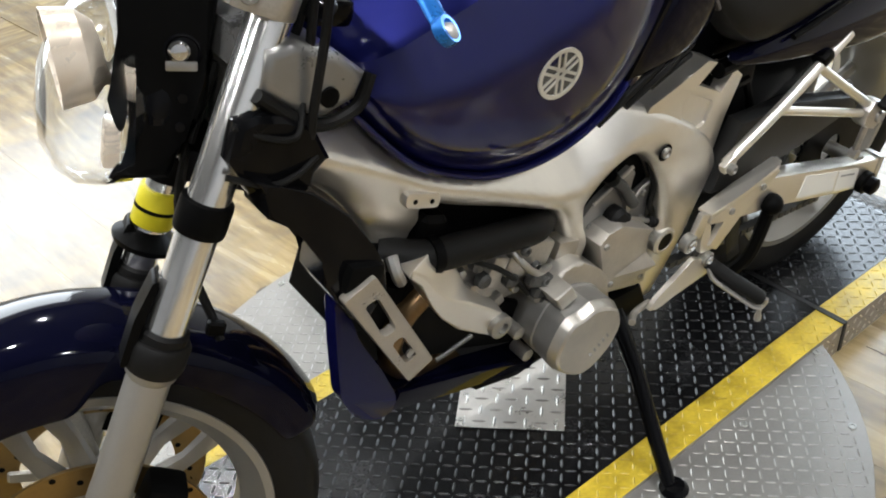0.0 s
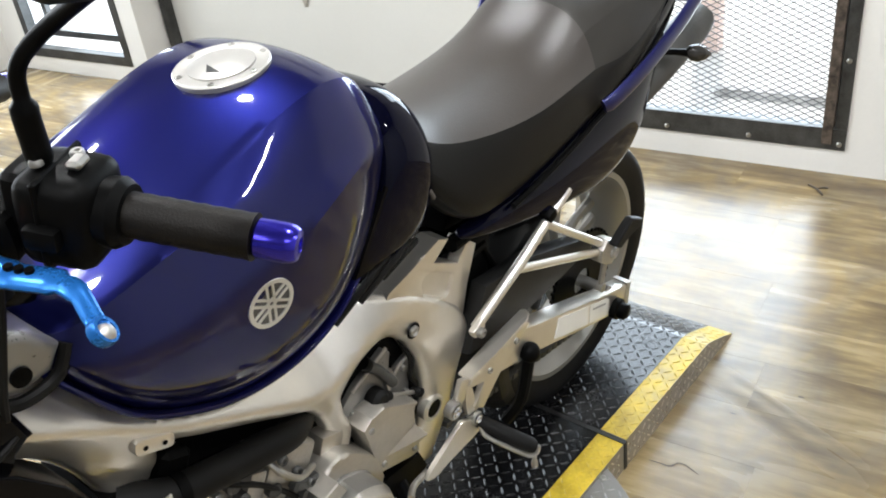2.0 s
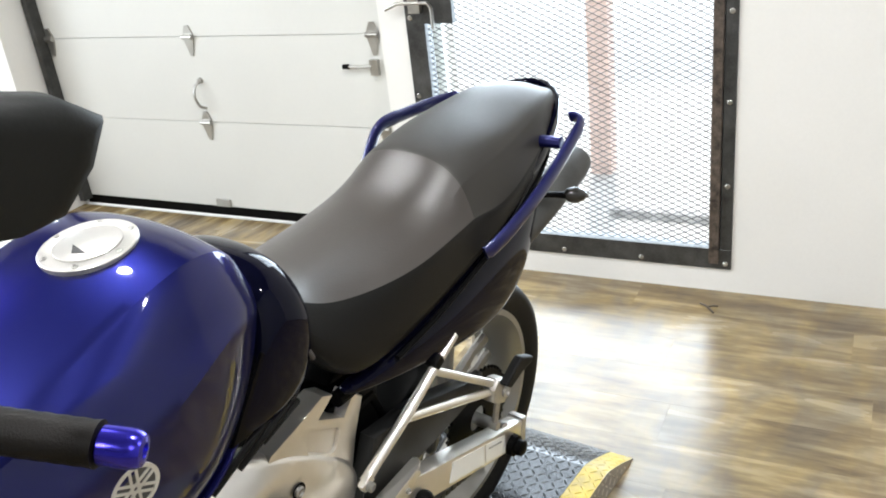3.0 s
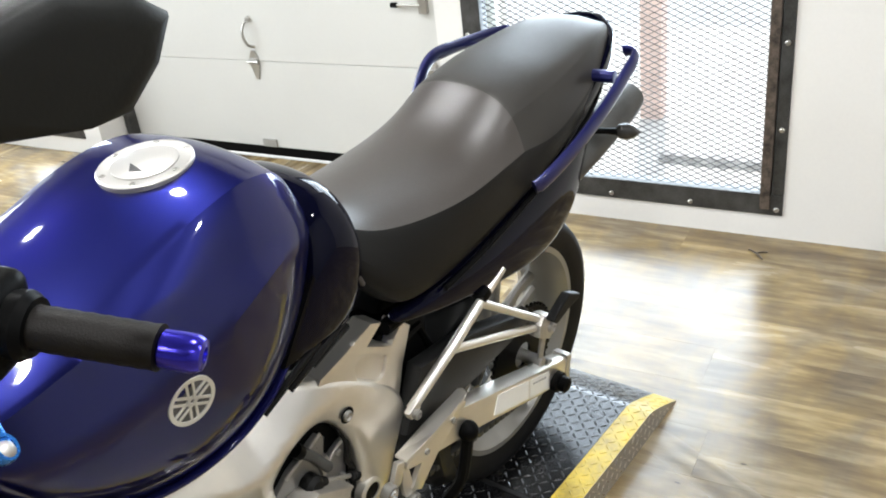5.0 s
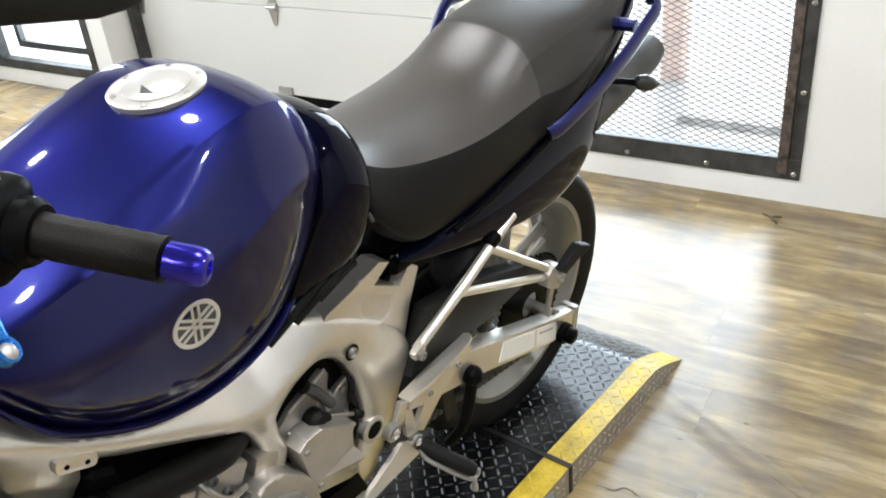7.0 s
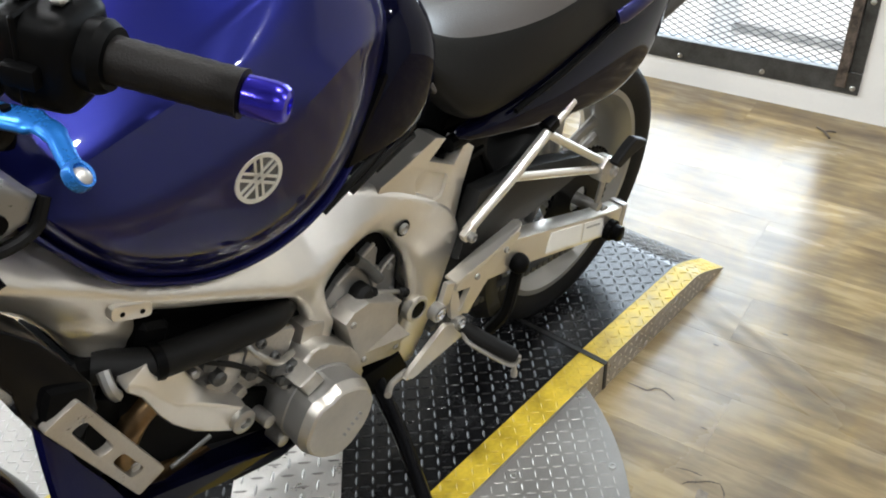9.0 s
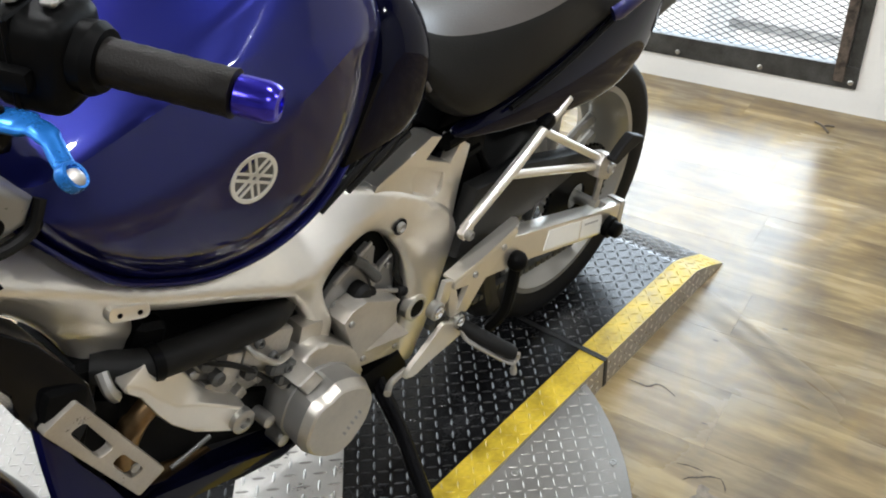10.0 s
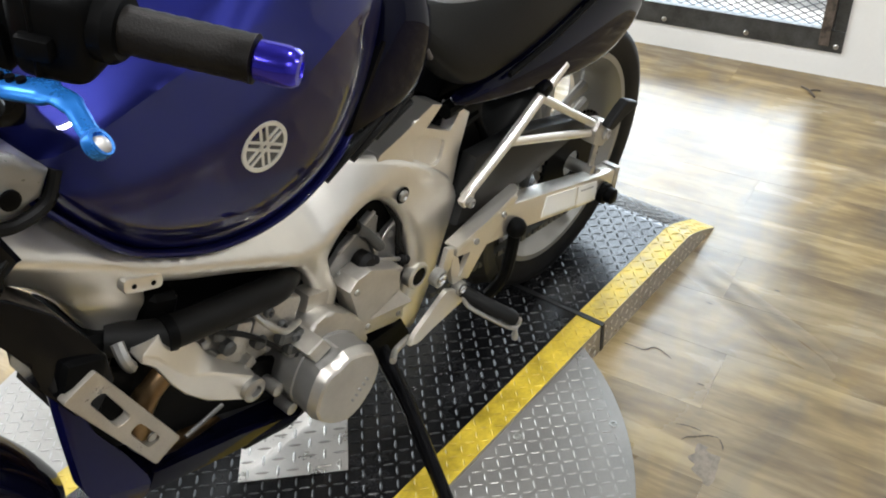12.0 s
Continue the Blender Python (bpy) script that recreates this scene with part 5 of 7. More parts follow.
def along(line, x):
    for (xa, za), (xb, zb) in zip(line, line[1:]):
        if x <= xb:
            return za + (zb - za) * max(0.0, x - xa) / (xb - xa)
    return line[-1][1]


def inside(pts, x, z):
    hit = False
    for (xa, za), (xb, zb) in zip(pts, pts[1:] + pts[:1]):
        if (za > z) != (zb > z) and x < xa + (xb - xa) * (z - za) / (zb - za):
            hit = not hit
    return hit


def edge_distance(pts, x, z):
    best = 9.0
    for (xa, za), (xb, zb) in zip(pts, pts[1:] + pts[:1]):
        dx, dz = xb - xa, zb - za
        t = min(1.0, max(0.0, ((x - xa) * dx + (z - za) * dz) / (dx * dx + dz * dz)))
        best = min(best, math.hypot(x - xa - t * dx, z - za - t * dz))
    return best


# rounded outline, cut fine, then filled with a net of points
rim = curve_points([Vector((x, z, 0)) for x, z in spar + spar[:1]], 4)[:-1]
rim = [(p.x, p.y) for p in rim]
net = [(0.262 + 0.0115 * a, 0.232 + 0.0115 * b) for a in range(68) for b in range(63)]
net = [(x, z) for x, z in net if inside(rim, x, z) and edge_distance(rim, x, z) > 0.0155]
turn_sign = 1 if sum(a[0] * b[1] - b[0] * a[1] for a, b in zip(rim, rim[1:] + rim[:1])) > 0 else -1
for inset in (0.003, 0.006, 0.009, 0.0122):
    for a, p, b in zip(rim[-1:] + rim[:-1], rim, rim[1:] + rim[:1]):
        run = Vector((b[0] - a[0], b[1] - a[1])).normalized()
        q = (p[0] - turn_sign * run.y * inset, p[1] + turn_sign * run.x * inset)
        if inside(rim, q[0], q[1]) and edge_distance(rim, q[0], q[1]) > inset * 0.97:
            net.append(q)
cdt = geometry.delaunay_2d_cdt([Vector(p) for p in rim + net], [(k, (k + 1) % len(rim)) for k in range(len(rim))], [], 1, 1e-6)
spar_points, spar_faces = cdt[0], cdt[2]
depth = [edge_distance(rim, p.x, p.y) for p in spar_points]


def spar_shell(sgn):
    """The spar's skin: a rounded shoulder runs along it, the top falls inwards, the flank leans in below, edges are rounded."""
    bm = B()
    front = []
    for p, d in zip(spar_points, depth):
        x, z = p.x, p.y
        h = z - along(ridge, x)
        ease = min(1.0, max(0.0, (0.88 - x) / 0.14))
        fall = ease * (0.8 * h * h / (h + 0.004) if h > 0 else 0.3 * min(0.06, -h))
        bulge = 0.016 * max(0.0, 1 - abs(x - 0.62) / 0.26)
        step = 0.014 * min(1.0, max(0.0, (0.745 - 0.62 * (x - 0.30) - z) / 0.03)) if x < 0.47 else 0.0
        edge = 0.010 * max(0.0, 1 - d / 0.012) ** 2 + 0.006 * max(0.0, 1 - d / 0.045) ** 2
        y = 0.12 + bulge - min(0.058, fall) - step - max(0.0, 0.36 - z) * 0.1 - edge
        front.append(bm.verts.new((x, sgn * y, z)))
    count = {}
    for f in spar_faces:
        bm.faces.new([front[k] for k in f])
        for a, b in zip(f, list(f[1:]) + [f[0]]):
            count[(a, b)] = count.get((a, b), 0) + 1
    back = {}
    for a, b in [e for e in count if (e[1], e[0]) not in count]:
        for k in (a, b):
            if k not in back:
                back[k] = bm.verts.new((spar_points[k].x, sgn * 0.06, spar_points[k].y))
        bm.faces.new((front[b], front[a], back[a], back[b]))
    return bm


for sgn in (-1, 1):
    bm = spar_shell(sgn)
    fr = part("frame_spar", bm, SILVER, bike, "cast silver painted frame spar", sharp=60)
    fr.modifiers.new("even_shading", "WEIGHTED_NORMAL").weight = 70
    bm = pierced(B(), [(0.828, 0.650), (0.840, 0.664), (0.897, 0.677), (0.961, 0.696), (0.985, 0.684), (0.948, 0.659), (1.006, 0.624), (1.033, 0.656), (1.056, 0.636), (1.031, 0.569), (1.016, 0.505), (0.95, 0.55), (0.87, 0.605)],
                 [rounded([(0.914, 0.640), (0.932, 0.649), (0.994, 0.612), (0.982, 0.577), (0.966, 0.575), (0.918, 0.608)], 0.009)], sgn * 0.07, sgn * 0.110, 0.003)
    part("seat_tower", bm, SILVER, fr, "forked frame tower", sharp=30)
    bm = prism(B(), [(0.90, 0.642), (0.945, 0.655), (1.002, 0.620), (0.990, 0.56), (0.895, 0.60)], sgn * 0.075, sgn * 0.103, 0.002, 1)
    part("tower_recess", bm, SILVER, fr)
    bm = B()
    lathe(bm, [(0.026, -0.012), (0.026, 0.004), (0.022, 0.007), (0.018, 0.007), (0.0175, -0.01)], (0.915, sgn * 0.1165, 0.375), (0, sgn, 0), 24)
    part("pivot_boss", bm, SILVER, fr, "round cast boss with a hole")
    bm = lathe(B(), [(0.0172, 0), (0.0172, 0.003), (0, 0.003)], (0.915, sgn * 0.1185, 0.375), (0, sgn, 0), 20)
    part("pivot_hole", bm, BLACK, fr)
    bm = lathe(B(), [(0.0145, 0.0), (0.014, 0.0012), (0.0, 0.0012)], (0.876, sgn * 0.1212, 0.575), (0, sgn, 0), 24)
    part("bolt_recess", bm, BLACK, fr, "dark round recess")
    bm = lathe(B(), [(0.0095, 0.0), (0.0095, 0.004), (0.007, 0.006), (0.004, 0.003), (0, 0.003)], (0.874, sgn * 0.1225, 0.577), (0, sgn, 0), 20)
    part("pivot_bolt", bm, STEEL, fr, "recessed steel bolt")
    bm = prism(B(), rounded([(0.396, 0.714), (0.446, 0.692), (0.451, 0.712), (0.401, 0.736)], 0.009), sgn * 0.11, sgn * 0.126, 0.004, 2)
    part("mounting_lug", bm, SILVER, fr)
    bm = B()
    for x, z in ((0.411, 0.719), (0.435, 0.708)):
        lathe(bm, [(0.0032, 0), (0.0032, 0.001), (0, 0.001)], (x, sgn * 0.126, z), (0, sgn, 0), 12)
    pieces("lug_hole", bm, BLACK, fr)
    bm = B()
    for x, z, r in ((0.713, 0.412, 0.014),):
        lathe(bm, [(0, 0), (r, 0), (r, 0.008), (r * 0.8, 0.011), (r * 0.55, 0.011), (r * 0.5, 0.004), (0, 0.004)], (x, sgn * 0.112, z), (0, sgn, 0), 18)
    pieces("engine_bolt", bm, STEEL, fr, "steel engine mounting bolt")
bm = prism(B(), [(0.255, 0.92), (0.25, 0.80), (0.31, 0.76), (0.36, 0.90)], -0.08, 0.08, 0.01, 2)
part("head_stock", bm, SILVER, bike)

# intake cover ahead of the tank
bm = prism(B(), [(0.262, 0.966), (0.294, 0.966), (0.339, 0.936), (0.366, 0.905), (0.350, 0.880), (0.312, 0.874), (0.284, 0.890), (0.250, 0.928)], -0.122, 0.122, 0.012, 3)
ob = part("intake_cover", bm, COVER_GREY, bike, "grey metallic cover ahead of the tank", sharp=50)
for sgn in (-1, 1):
    bm = tube(B(), curve_points([(0.245, sgn * 0.118, 0.925), (0.282, sgn * 0.12, 0.884), (0.312, sgn * 0.121, 0.867), (0.352, sgn * 0.12, 0.873), (0.372, sgn * 0.118, 0.902)], 6), 0.0075, 10)
    part("rubber_edge", bm, RUBBER, ob, "black rubber edge under the cover")
bm = B()
for y in (-0.125, 0.125):
    lathe(bm, [(0.011, 0), (0.011, 0.004), (0, 0.006)], (0.318, y * 0.972, 0.897), (0, math.copysign(1, y), 0), 14)
pieces("cover_plug", bm, BLACK, ob)
bm = B()
box(bm, (0.35, -0.075, 0.965), (0.05, 0.045, 0.03), (0, 20, 0), 0.01, 2)
lathe(bm, [(0.018, 0), (0.02, 0.006), (0.012, 0.012), (0, 0.013)], (0.335, -0.09, 0.975), (0, -0.5, 1), 16)
part("ignition_lock", bm, BLACK_GLOSS, bike, "black lock with a bright rim")
bm = B()
for y0, dz in ((-0.125, 0.0), (-0.10, -0.02), (-0.08, 0.03)):
    tube(bm, curve_points([(0.345, y0, 1.06), (0.318, y0 - 0.012, 0.98), (0.295, y0 - 0.008, 0.90 + dz), (0.285, y0 + 0.005, 0.84 + dz), (0.268, y0 + 0.02, 0.825 + dz * 0.6), (0.25, y0 + 0.04, 0.812 + dz * 0.4)], 6), 0.005, 8)
pieces("cable", bm, RUBBER, bike, "black cable")
bm = prism(B(), [(0.200, 0.872), (0.217, 0.908), (0.236, 0.911), (0.268, 0.898), (0.295, 0.876), (0.309, 0.829), (0.274, 0.825), (0.248, 0.815), (0.214, 0.828)], -0.132, -0.10, 0.014, 3)
part("horn_cover", bm, BLACK_GLOSS, bike, "black plastic cover at the steering head")
for run in ([(0.195, -0.125, 0.858), (0.23, -0.137, 0.838), (0.262, -0.137, 0.835), (0.292, -0.13, 0.842)],
            [(0.215, -0.122, 0.905), (0.245, -0.135, 0.885), (0.272, -0.135, 0.878), (0.29, -0.12, 0.90)]):
    part("cable", tube(B(), curve_points(run, 6), 0.0035, 8), RUBBER, bike, "black cable")

# radiator, shroud and bracket
bm = prism(B(), [(0.212, 0.856), (0.226, 0.836), (0.220, 0.806), (0.252, 0.775), (0.270, 0.728), (0.264, 0.695), (0.290, 0.624), (0.312, 0.606), (0.345, 0.64), (0.345, 0.68), (0.333, 0.713), (0.310, 0.768), (0.274, 0.813), (0.242, 0.835)], -0.155, -0.10, 0.016, 4)
for v in bm.verts:
    v.co.y += 0.1 * max(0.0, v.co.z - 0.74)
part("radiator_shroud", bm, BLACK_GLOSS, bike, "black plastic radiator shroud")
bm = B()
box(bm, (0.418, 0.0, 0.565), (0.045, 0.21, 0.2), (0, 25, 0), 0.008, 1)
box(bm, (0.309, -0.135, 0.672), (0.05, 0.06, 0.055), (0, 25, 0), 0.01, 2)
box(bm, (0.343, -0.035, 0.592), (0.045, 0.13, 0.13), (0, 25, 0), 0.008, 1)
rad = part("radiator", bm, BLACK, bike, "black radiator")
bm = pierced(B(), rounded([(0.276, 0.672), (0.321, 0.686), (0.393, 0.497), (0.352, 0.482)], 0.005),
             [rounded([(0.302, 0.650), (0.321, 0.652), (0.342, 0.588), (0.323, 0.585)], 0.007), rounded([(0.333, 0.566), (0.349, 0.570), (0.368, 0.522), (0.350, 0.519)], 0.007)], -0.158, -0.172, 0.0018)
guard = part("radiator_guard", bm, GUARD_ALU, bike, "silver slotted radiator side bracket")
part("guard_screw", lathe(B(), [(0.006, 0), (0.006, 0.003), (0, 0.004)], (0.358, -0.1695, 0.533), (0, -1, 0), 12), STEEL, guard)
bm = B()
tube(bm, curve_points([(0.372, -0.125, 0.655), (0.368, -0.14, 0.64), (0.374, -0.138, 0.622)], 4), 0.008, 8)
part("hose_fitting", bm, STEEL, bike)
bm = tube(B(), curve_points([(0.375, -0.085, 0.632), (0.425, -0.115, 0.618), (0.49, -0.12, 0.60), (0.56, -0.12, 0.58), (0.615, -0.115, 0.562), (0.665, -0.08, 0.535)], 8), 0.0225, 18)
part("radiator_hose", bm, RUBBER, bike, "thick black rubber coolant hose")
bm = tube(B(), [(0.430, -0.117, 0.617), (0.443, -0.118, 0.614)], 0.0255, 18)
part("hose_clamp", bm, BLACK, bike)

# engine
bm = B()
prism(bm, [(0.43, 0.60), (0.60, 0.66), (0.72, 0.62), (0.90, 0.56), (0.92, 0.36), (0.88, 0.25), (0.55, 0.235), (0.50, 0.36), (0.45, 0.45)], -0.075, 0.13, 0.015, 2)
eng = part("engine_block", bm, ALU_DULL, bike, "dull grey cast engine block")
# black block stands in for shadow between engine, hose and frame
bm = prism(B(), [(0.40, 0.70), (0.50, 0.72), (0.74, 0.66), (0.92, 0.62), (0.93, 0.57), (0.72, 0.55), (0.66, 0.40), (0.645, 0.56), (0.45, 0.60)], -0.082, 0.09, 0.01, 2)
part("shade_block", bm, BLACK, bike, "black block standing in for the shadow above the engine")
bm = B()
prism(bm, [(0.475, 0.565), (0.56, 0.575), (0.625, 0.54), (0.64, 0.49), (0.60, 0.44), (0.53, 0.45)], -0.108, -0.06, 0.012, 2)
box(bm, (0.60, -0.115, 0.52), (0.085, 0.025, 0.06), (0, 28, 0), 0.008, 2)
box(bm, (0.535, -0.122, 0.535), (0.03, 0.02, 0.05), (0, 28, 0), 0.006, 2)
part("cylinder_head", bm, ALU, eng, "cast aluminium cylinder side")
bm = B()
for k in range(4):
    box(bm, (0.615 + 0.012 * k, -0.13, 0.475 - 0.03 * k), (0.05, 0.02, 0.02), (0, 28, 0), 0.004, 1)
    bolt(bm, (0.58 + 0.02 * k, -0.135, 0.555 - 0.04 * k), (0, -1, 0), 0.008, 0.008)
for x, z in ((0.515, 0.53), (0.505, 0.565), (0.565, 0.50)):
    lathe(bm, [(0.012, 0), (0.012, 0.012), (0.007, 0.016), (0, 0.016)], (x, -0.118, z), (0, -1, 0), 12)
pieces("engine_boss", bm, ALU_DULL, eng, )
bm = tube(B(), curve_points([(0.47, -0.112, 0.60), (0.50, -0.13, 0.575), (0.535, -0.134, 0.545), (0.57, -0.13, 0.50), (0.60, -0.125, 0.452)], 6), 0.0042, 8)
part("wire", bm, RUBBER, eng, "thin black wire")
bm = tube(B(), curve_points([(0.565, -0.118, 0.56), (0.575, -0.14, 0.535), (0.60, -0.142, 0.505), (0.635, -0.13, 0.49)], 6), 0.0055, 10)
part("oil_pipe", bm, STEEL, eng, "bright metal pipe")
bm = B()
for x, z in ((0.488, 0.548), (0.553, 0.565), (0.545, 0.492), (0.607, 0.548), (0.585, 0.463)):
    lathe(bm, [(0.0085, 0), (0.0085, 0.007), (0.006, 0.009), (0.0, 0.009)], (x, -0.108, z), (0, -1, 0), 6)
pieces("hex_bolt", bm, STEEL, eng, smooth=False)
for x, z, w, h, turn in ((0.515, 0.505, 0.05, 0.022, 28), (0.575, 0.53, 0.032, 0.03, 28), (0.625, 0.515, 0.022, 0.05, 10), (0.538, 0.462, 0.04, 0.018, -20)):
    part("casting_rib", box(B(), (x, -0.112, z), (w, 0.02, h), (0, turn, 0), 0.004, 2), ALU, eng)
# generator cover: a faceted bell with a chamfered rim
face_line = [(0.609, 0.448), (0.632, 0.443), (0.656, 0.452), (0.690, 0.436), (0.716, 0.414), (0.727, 0.374), (0.708, 0.336), (0.670, 0.309), (0.637, 0.305), (0.604, 0.330), (0.580, 0.360), (0.573, 0.390), (0.590, 0.426)]
face_line = rounded(face_line, 0.012, 2)
c = Vector((0.659, 0, 0.370))
face_line = [(p[0] + 0.009, p[1] - 0.008) for p in face_line]
rings = []
for y, s in ((-0.07, 0.97), (-0.146, 0.985), (-0.148, 0.96), (-0.186, 0.985), (-0.190, 0.965), (-0.201, 0.90), (-0.204, 0.85), (-0.2045, 0.3)):
    rings.append([(c.x + s * (x - c.x) + 0.1 * (y + 0.19), y, c.z + s * (z - c.z) - 0.04 * (y + 0.19)) for x, z in face_line])
gen = part("generator_cover", loft(B(), rings), COVER, eng, "pale metallic faceted engine cover", sharp=22)
gen.data.materials.append(COVER_BODY)
for f in gen.data.polygons:
    if f.center.y > -0.183:
        f.material_index = 1
part("cover_shoulder", prism(B(), rounded([(0.625, 0.440), (0.650, 0.470), (0.690, 0.474), (0.748, 0.420), (0.765, 0.345), (0.735, 0.315), (0.70, 0.36)], 0.012), -0.142, -0.08, 0.008, 2), COVER, eng, sharp=50)
bm = B()
for k in range(7):
    a = 2 * math.pi * k / 7 + 0.3
    p = Vector((c.x + 0.078 * math.cos(a), -0.128, c.z + 0.076 * math.sin(a)))
    lathe(bm, [(0.011, 0.03), (0.011, -0.002), (0.006, -0.004), (0, -0.004)], p, (0, 1, 0), 12)
pieces("cover_bolt", bm, ALU, eng)
bm = B()
for k in range(5):
    box(bm, (0.661 + 0.0085 * k, -0.2046, 0.344 + 0.005 * k), (0.004, 0.0008, 0.010), (0, -28, 0))
part("cover_lettering", bm, PRINT, eng, "faint raised lettering, unreadable")
bm = B()
prism(bm, [(0.611, 0.466), (0.643, 0.474), (0.658, 0.444), (0.626, 0.435)], -0.172, -0.12, 0.002, 1)
box(bm, (0.688, -0.095, 0.470), (0.05, 0.04, 0.05), (0, 20, 0), 0.012, 2)
pieces("cover_boss", bm, COVER, eng)
# sprocket cover
bm = prism(B(), [(0.738, 0.472), (0.757, 0.485), (0.788, 0.485), (0.864, 0.437), (0.848, 0.430), (0.848, 0.398), (0.863, 0.369), (0.859, 0.327), (0.836, 0.330), (0.763, 0.357)], -0.134, -0.09, 0.004, 2)
part("sprocket_cover", bm, COVER, eng, "pale painted sprocket cover", sharp=25)
bm = B()
ridge_a, ridge_b, ridge_c, ridge_d = [bm.verts.new(p) for p in ((0.776, -0.1345, 0.384), (0.850, -0.1345, 0.398), (0.866, -0.149, 0.370), (0.806, -0.1345, 0.352))]
for f in ((ridge_a, ridge_b, ridge_c), (ridge_a, ridge_c, ridge_d), (ridge_b, ridge_d, ridge_c), (ridge_a, ridge_d, ridge_b)):
    bm.faces.new(f)
part("cover_rib", bm, COVER, eng, smooth=False)
for x, z in ((0.752, 0.463), (0.772, 0.372), (0.846, 0.345)):
    part("cover_screw", lathe(B(), [(0.006, 0), (0.006, 0.002), (0.004, 0.004), (0, 0.003)], (x, -0.134, z), (0, -1, 0), 12), STEEL, eng)
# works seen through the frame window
# black sheet puts the shade between the castings into colour
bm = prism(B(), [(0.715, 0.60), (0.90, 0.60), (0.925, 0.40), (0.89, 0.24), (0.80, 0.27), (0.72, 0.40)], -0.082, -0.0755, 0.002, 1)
part("gap_shade_sheet", bm, BLACK, eng, "black sheet standing in for the shade behind the frame window")
part("starter_casting", prism(B(), [(0.735, 0.500), (0.765, 0.524), (0.834, 0.552), (0.848, 0.536), (0.836, 0.490), (0.846, 0.455), (0.80, 0.452), (0.735, 0.460)], -0.094, -0.083, 0.003, 2), COVER_GREY, eng, "grey starter casting", sharp=25)
part("casting_rib", tube(B(), [(0.757, -0.095, 0.519), (0.790, -0.096, 0.534), (0.838, -0.095, 0.552)], 0.0032, 8), ALU, eng)
part("starter_casting", prism(B(), [(0.838, 0.478), (0.862, 0.494), (0.889, 0.503), (0.893, 0.470), (0.886, 0.405), (0.845, 0.42), (0.822, 0.448)], -0.092, -0.083, 0.003, 2), COVER_GREY, eng, "grey starter casting", sharp=25)
part("casting_rib", tube(B(), [(0.822, -0.094, 0.450), (0.840, -0.096, 0.478), (0.864, -0.095, 0.496), (0.889, -0.094, 0.503)], 0.003, 8), ALU, eng)
part("casting_rib", prism(B(), [(0.822, 0.500), (0.844, 0.505), (0.850, 0.480), (0.832, 0.462)], -0.101, -0.09, 0.004, 2), ALU, eng)
part("vent_pipe", tube(B(), [(0.783, -0.098, 0.561), (0.806, -0.106, 0.536), (0.836, -0.106, 0.488)], [0.011, 0.0085, 0.0095], 12), ALU_DULL, eng, "dull grey pipe")
part("vent_pipe", lathe(B(), [(0.012, -0.008), (0.0125, 0.0), (0.012, 0.008), (0, 0.008)], (0.784, -0.1, 0.560), (0.5, 0, -0.7), 14), BLACK, eng)
part("rubber_cap", lathe(B(), [(0.018, 0), (0.0185, 0.018), (0.013, 0.026), (0, 0.027)], (0.798, -0.094, 0.480), (0, -1, 0), 18), RUBBER, eng, "black rubber cap")
part("rubber_cap", lathe(B(), [(0.009, 0.0), (0.0105, 0.012), (0.008, 0.024), (0, 0.025)], (0.806, -0.106, 0.477), (0.8, 0, -0.5), 14), RUBBER, eng)
part("shift_rod", tube(B(), [(0.826, -0.102, 0.462), (0.902, -0.102, 0.414)], 0.0042, 10), ALU, eng, "bright shift rod")
part("rod_boot", lathe(B(), [(0.008, -0.012), (0.011, -0.006), (0.008, 0.0), (0.011, 0.006), (0.008, 0.012)], (0.896, -0.102, 0.418), (0.85, 0, -0.52), 14), RUBBER, eng)
part("wire", tube(B(), curve_points([(0.872, -0.094, 0.548), (0.888, -0.1, 0.50), (0.886, -0.1, 0.46), (0.897, -0.1, 0.428), (0.892, -0.096, 0.37), (0.878, -0.094, 0.30)], 6), 0.0055, 8), RUBBER, eng, "thin black wire")
for x, z in ((0.752, 0.478), (0.845, 0.442), (0.872, 0.485), (0.876, 0.43)):
    part("casting_bolt", lathe(B(), [(0.0062, 0), (0.0062, 0.005), (0.0045, 0.007), (0, 0.007)], (x, -0.092, z), (0, -1, 0), 6), STEEL, eng, smooth=False)
rings = []
for (xt, zt), (xr, zr), (xb, zb) in (((0.440, 0.632), (0.385, 0.640), (0.383, 0.625)), ((0.462, 0.606), (0.404, 0.618), (0.399, 0.602)), ((0.476, 0.566), (0.420, 0.586), (0.414, 0.556)), ((0.486, 0.540), (0.439, 0.557), (0.428, 0.526)),
                                     ((0.500, 0.517), (0.470, 0.533), (0.455, 0.488)), ((0.522, 0.490), (0.504, 0.500), (0.488, 0.458)), ((0.541, 0.468), (0.534, 0.470), (0.513, 0.437)), ((0.546, 0.455), (0.541, 0.455), (0.525, 0.440))):
    rings.append([(xt, -0.09, zt), (xt, -0.122, zt), (xr, -0.148, zr), (xb, -0.146, zb), (xb + 0.004, -0.09, zb)])
arm = part("engine_mount_arm", loft(B(), rings), SILVER, bike, "cast silver front engine mount", sharp=30)
b = arm.modifiers.new("edge", "BEVEL")
b.width, b.segments, b.limit_method, b.angle_limit = 0.0025, 2, "ANGLE", radians(32)
bm = B()
lathe(bm, [(0.019, 0), (0.019, 0.012), (0.014, 0.015), (0.009, 0.015), (0.008, 0.008), (0, 0.008)], (0.524, -0.144, 0.455), (0, -1, 0), 20)
part("mount_bolt", bm, STEEL, arm, "steel mounting bolt")
bm = B()
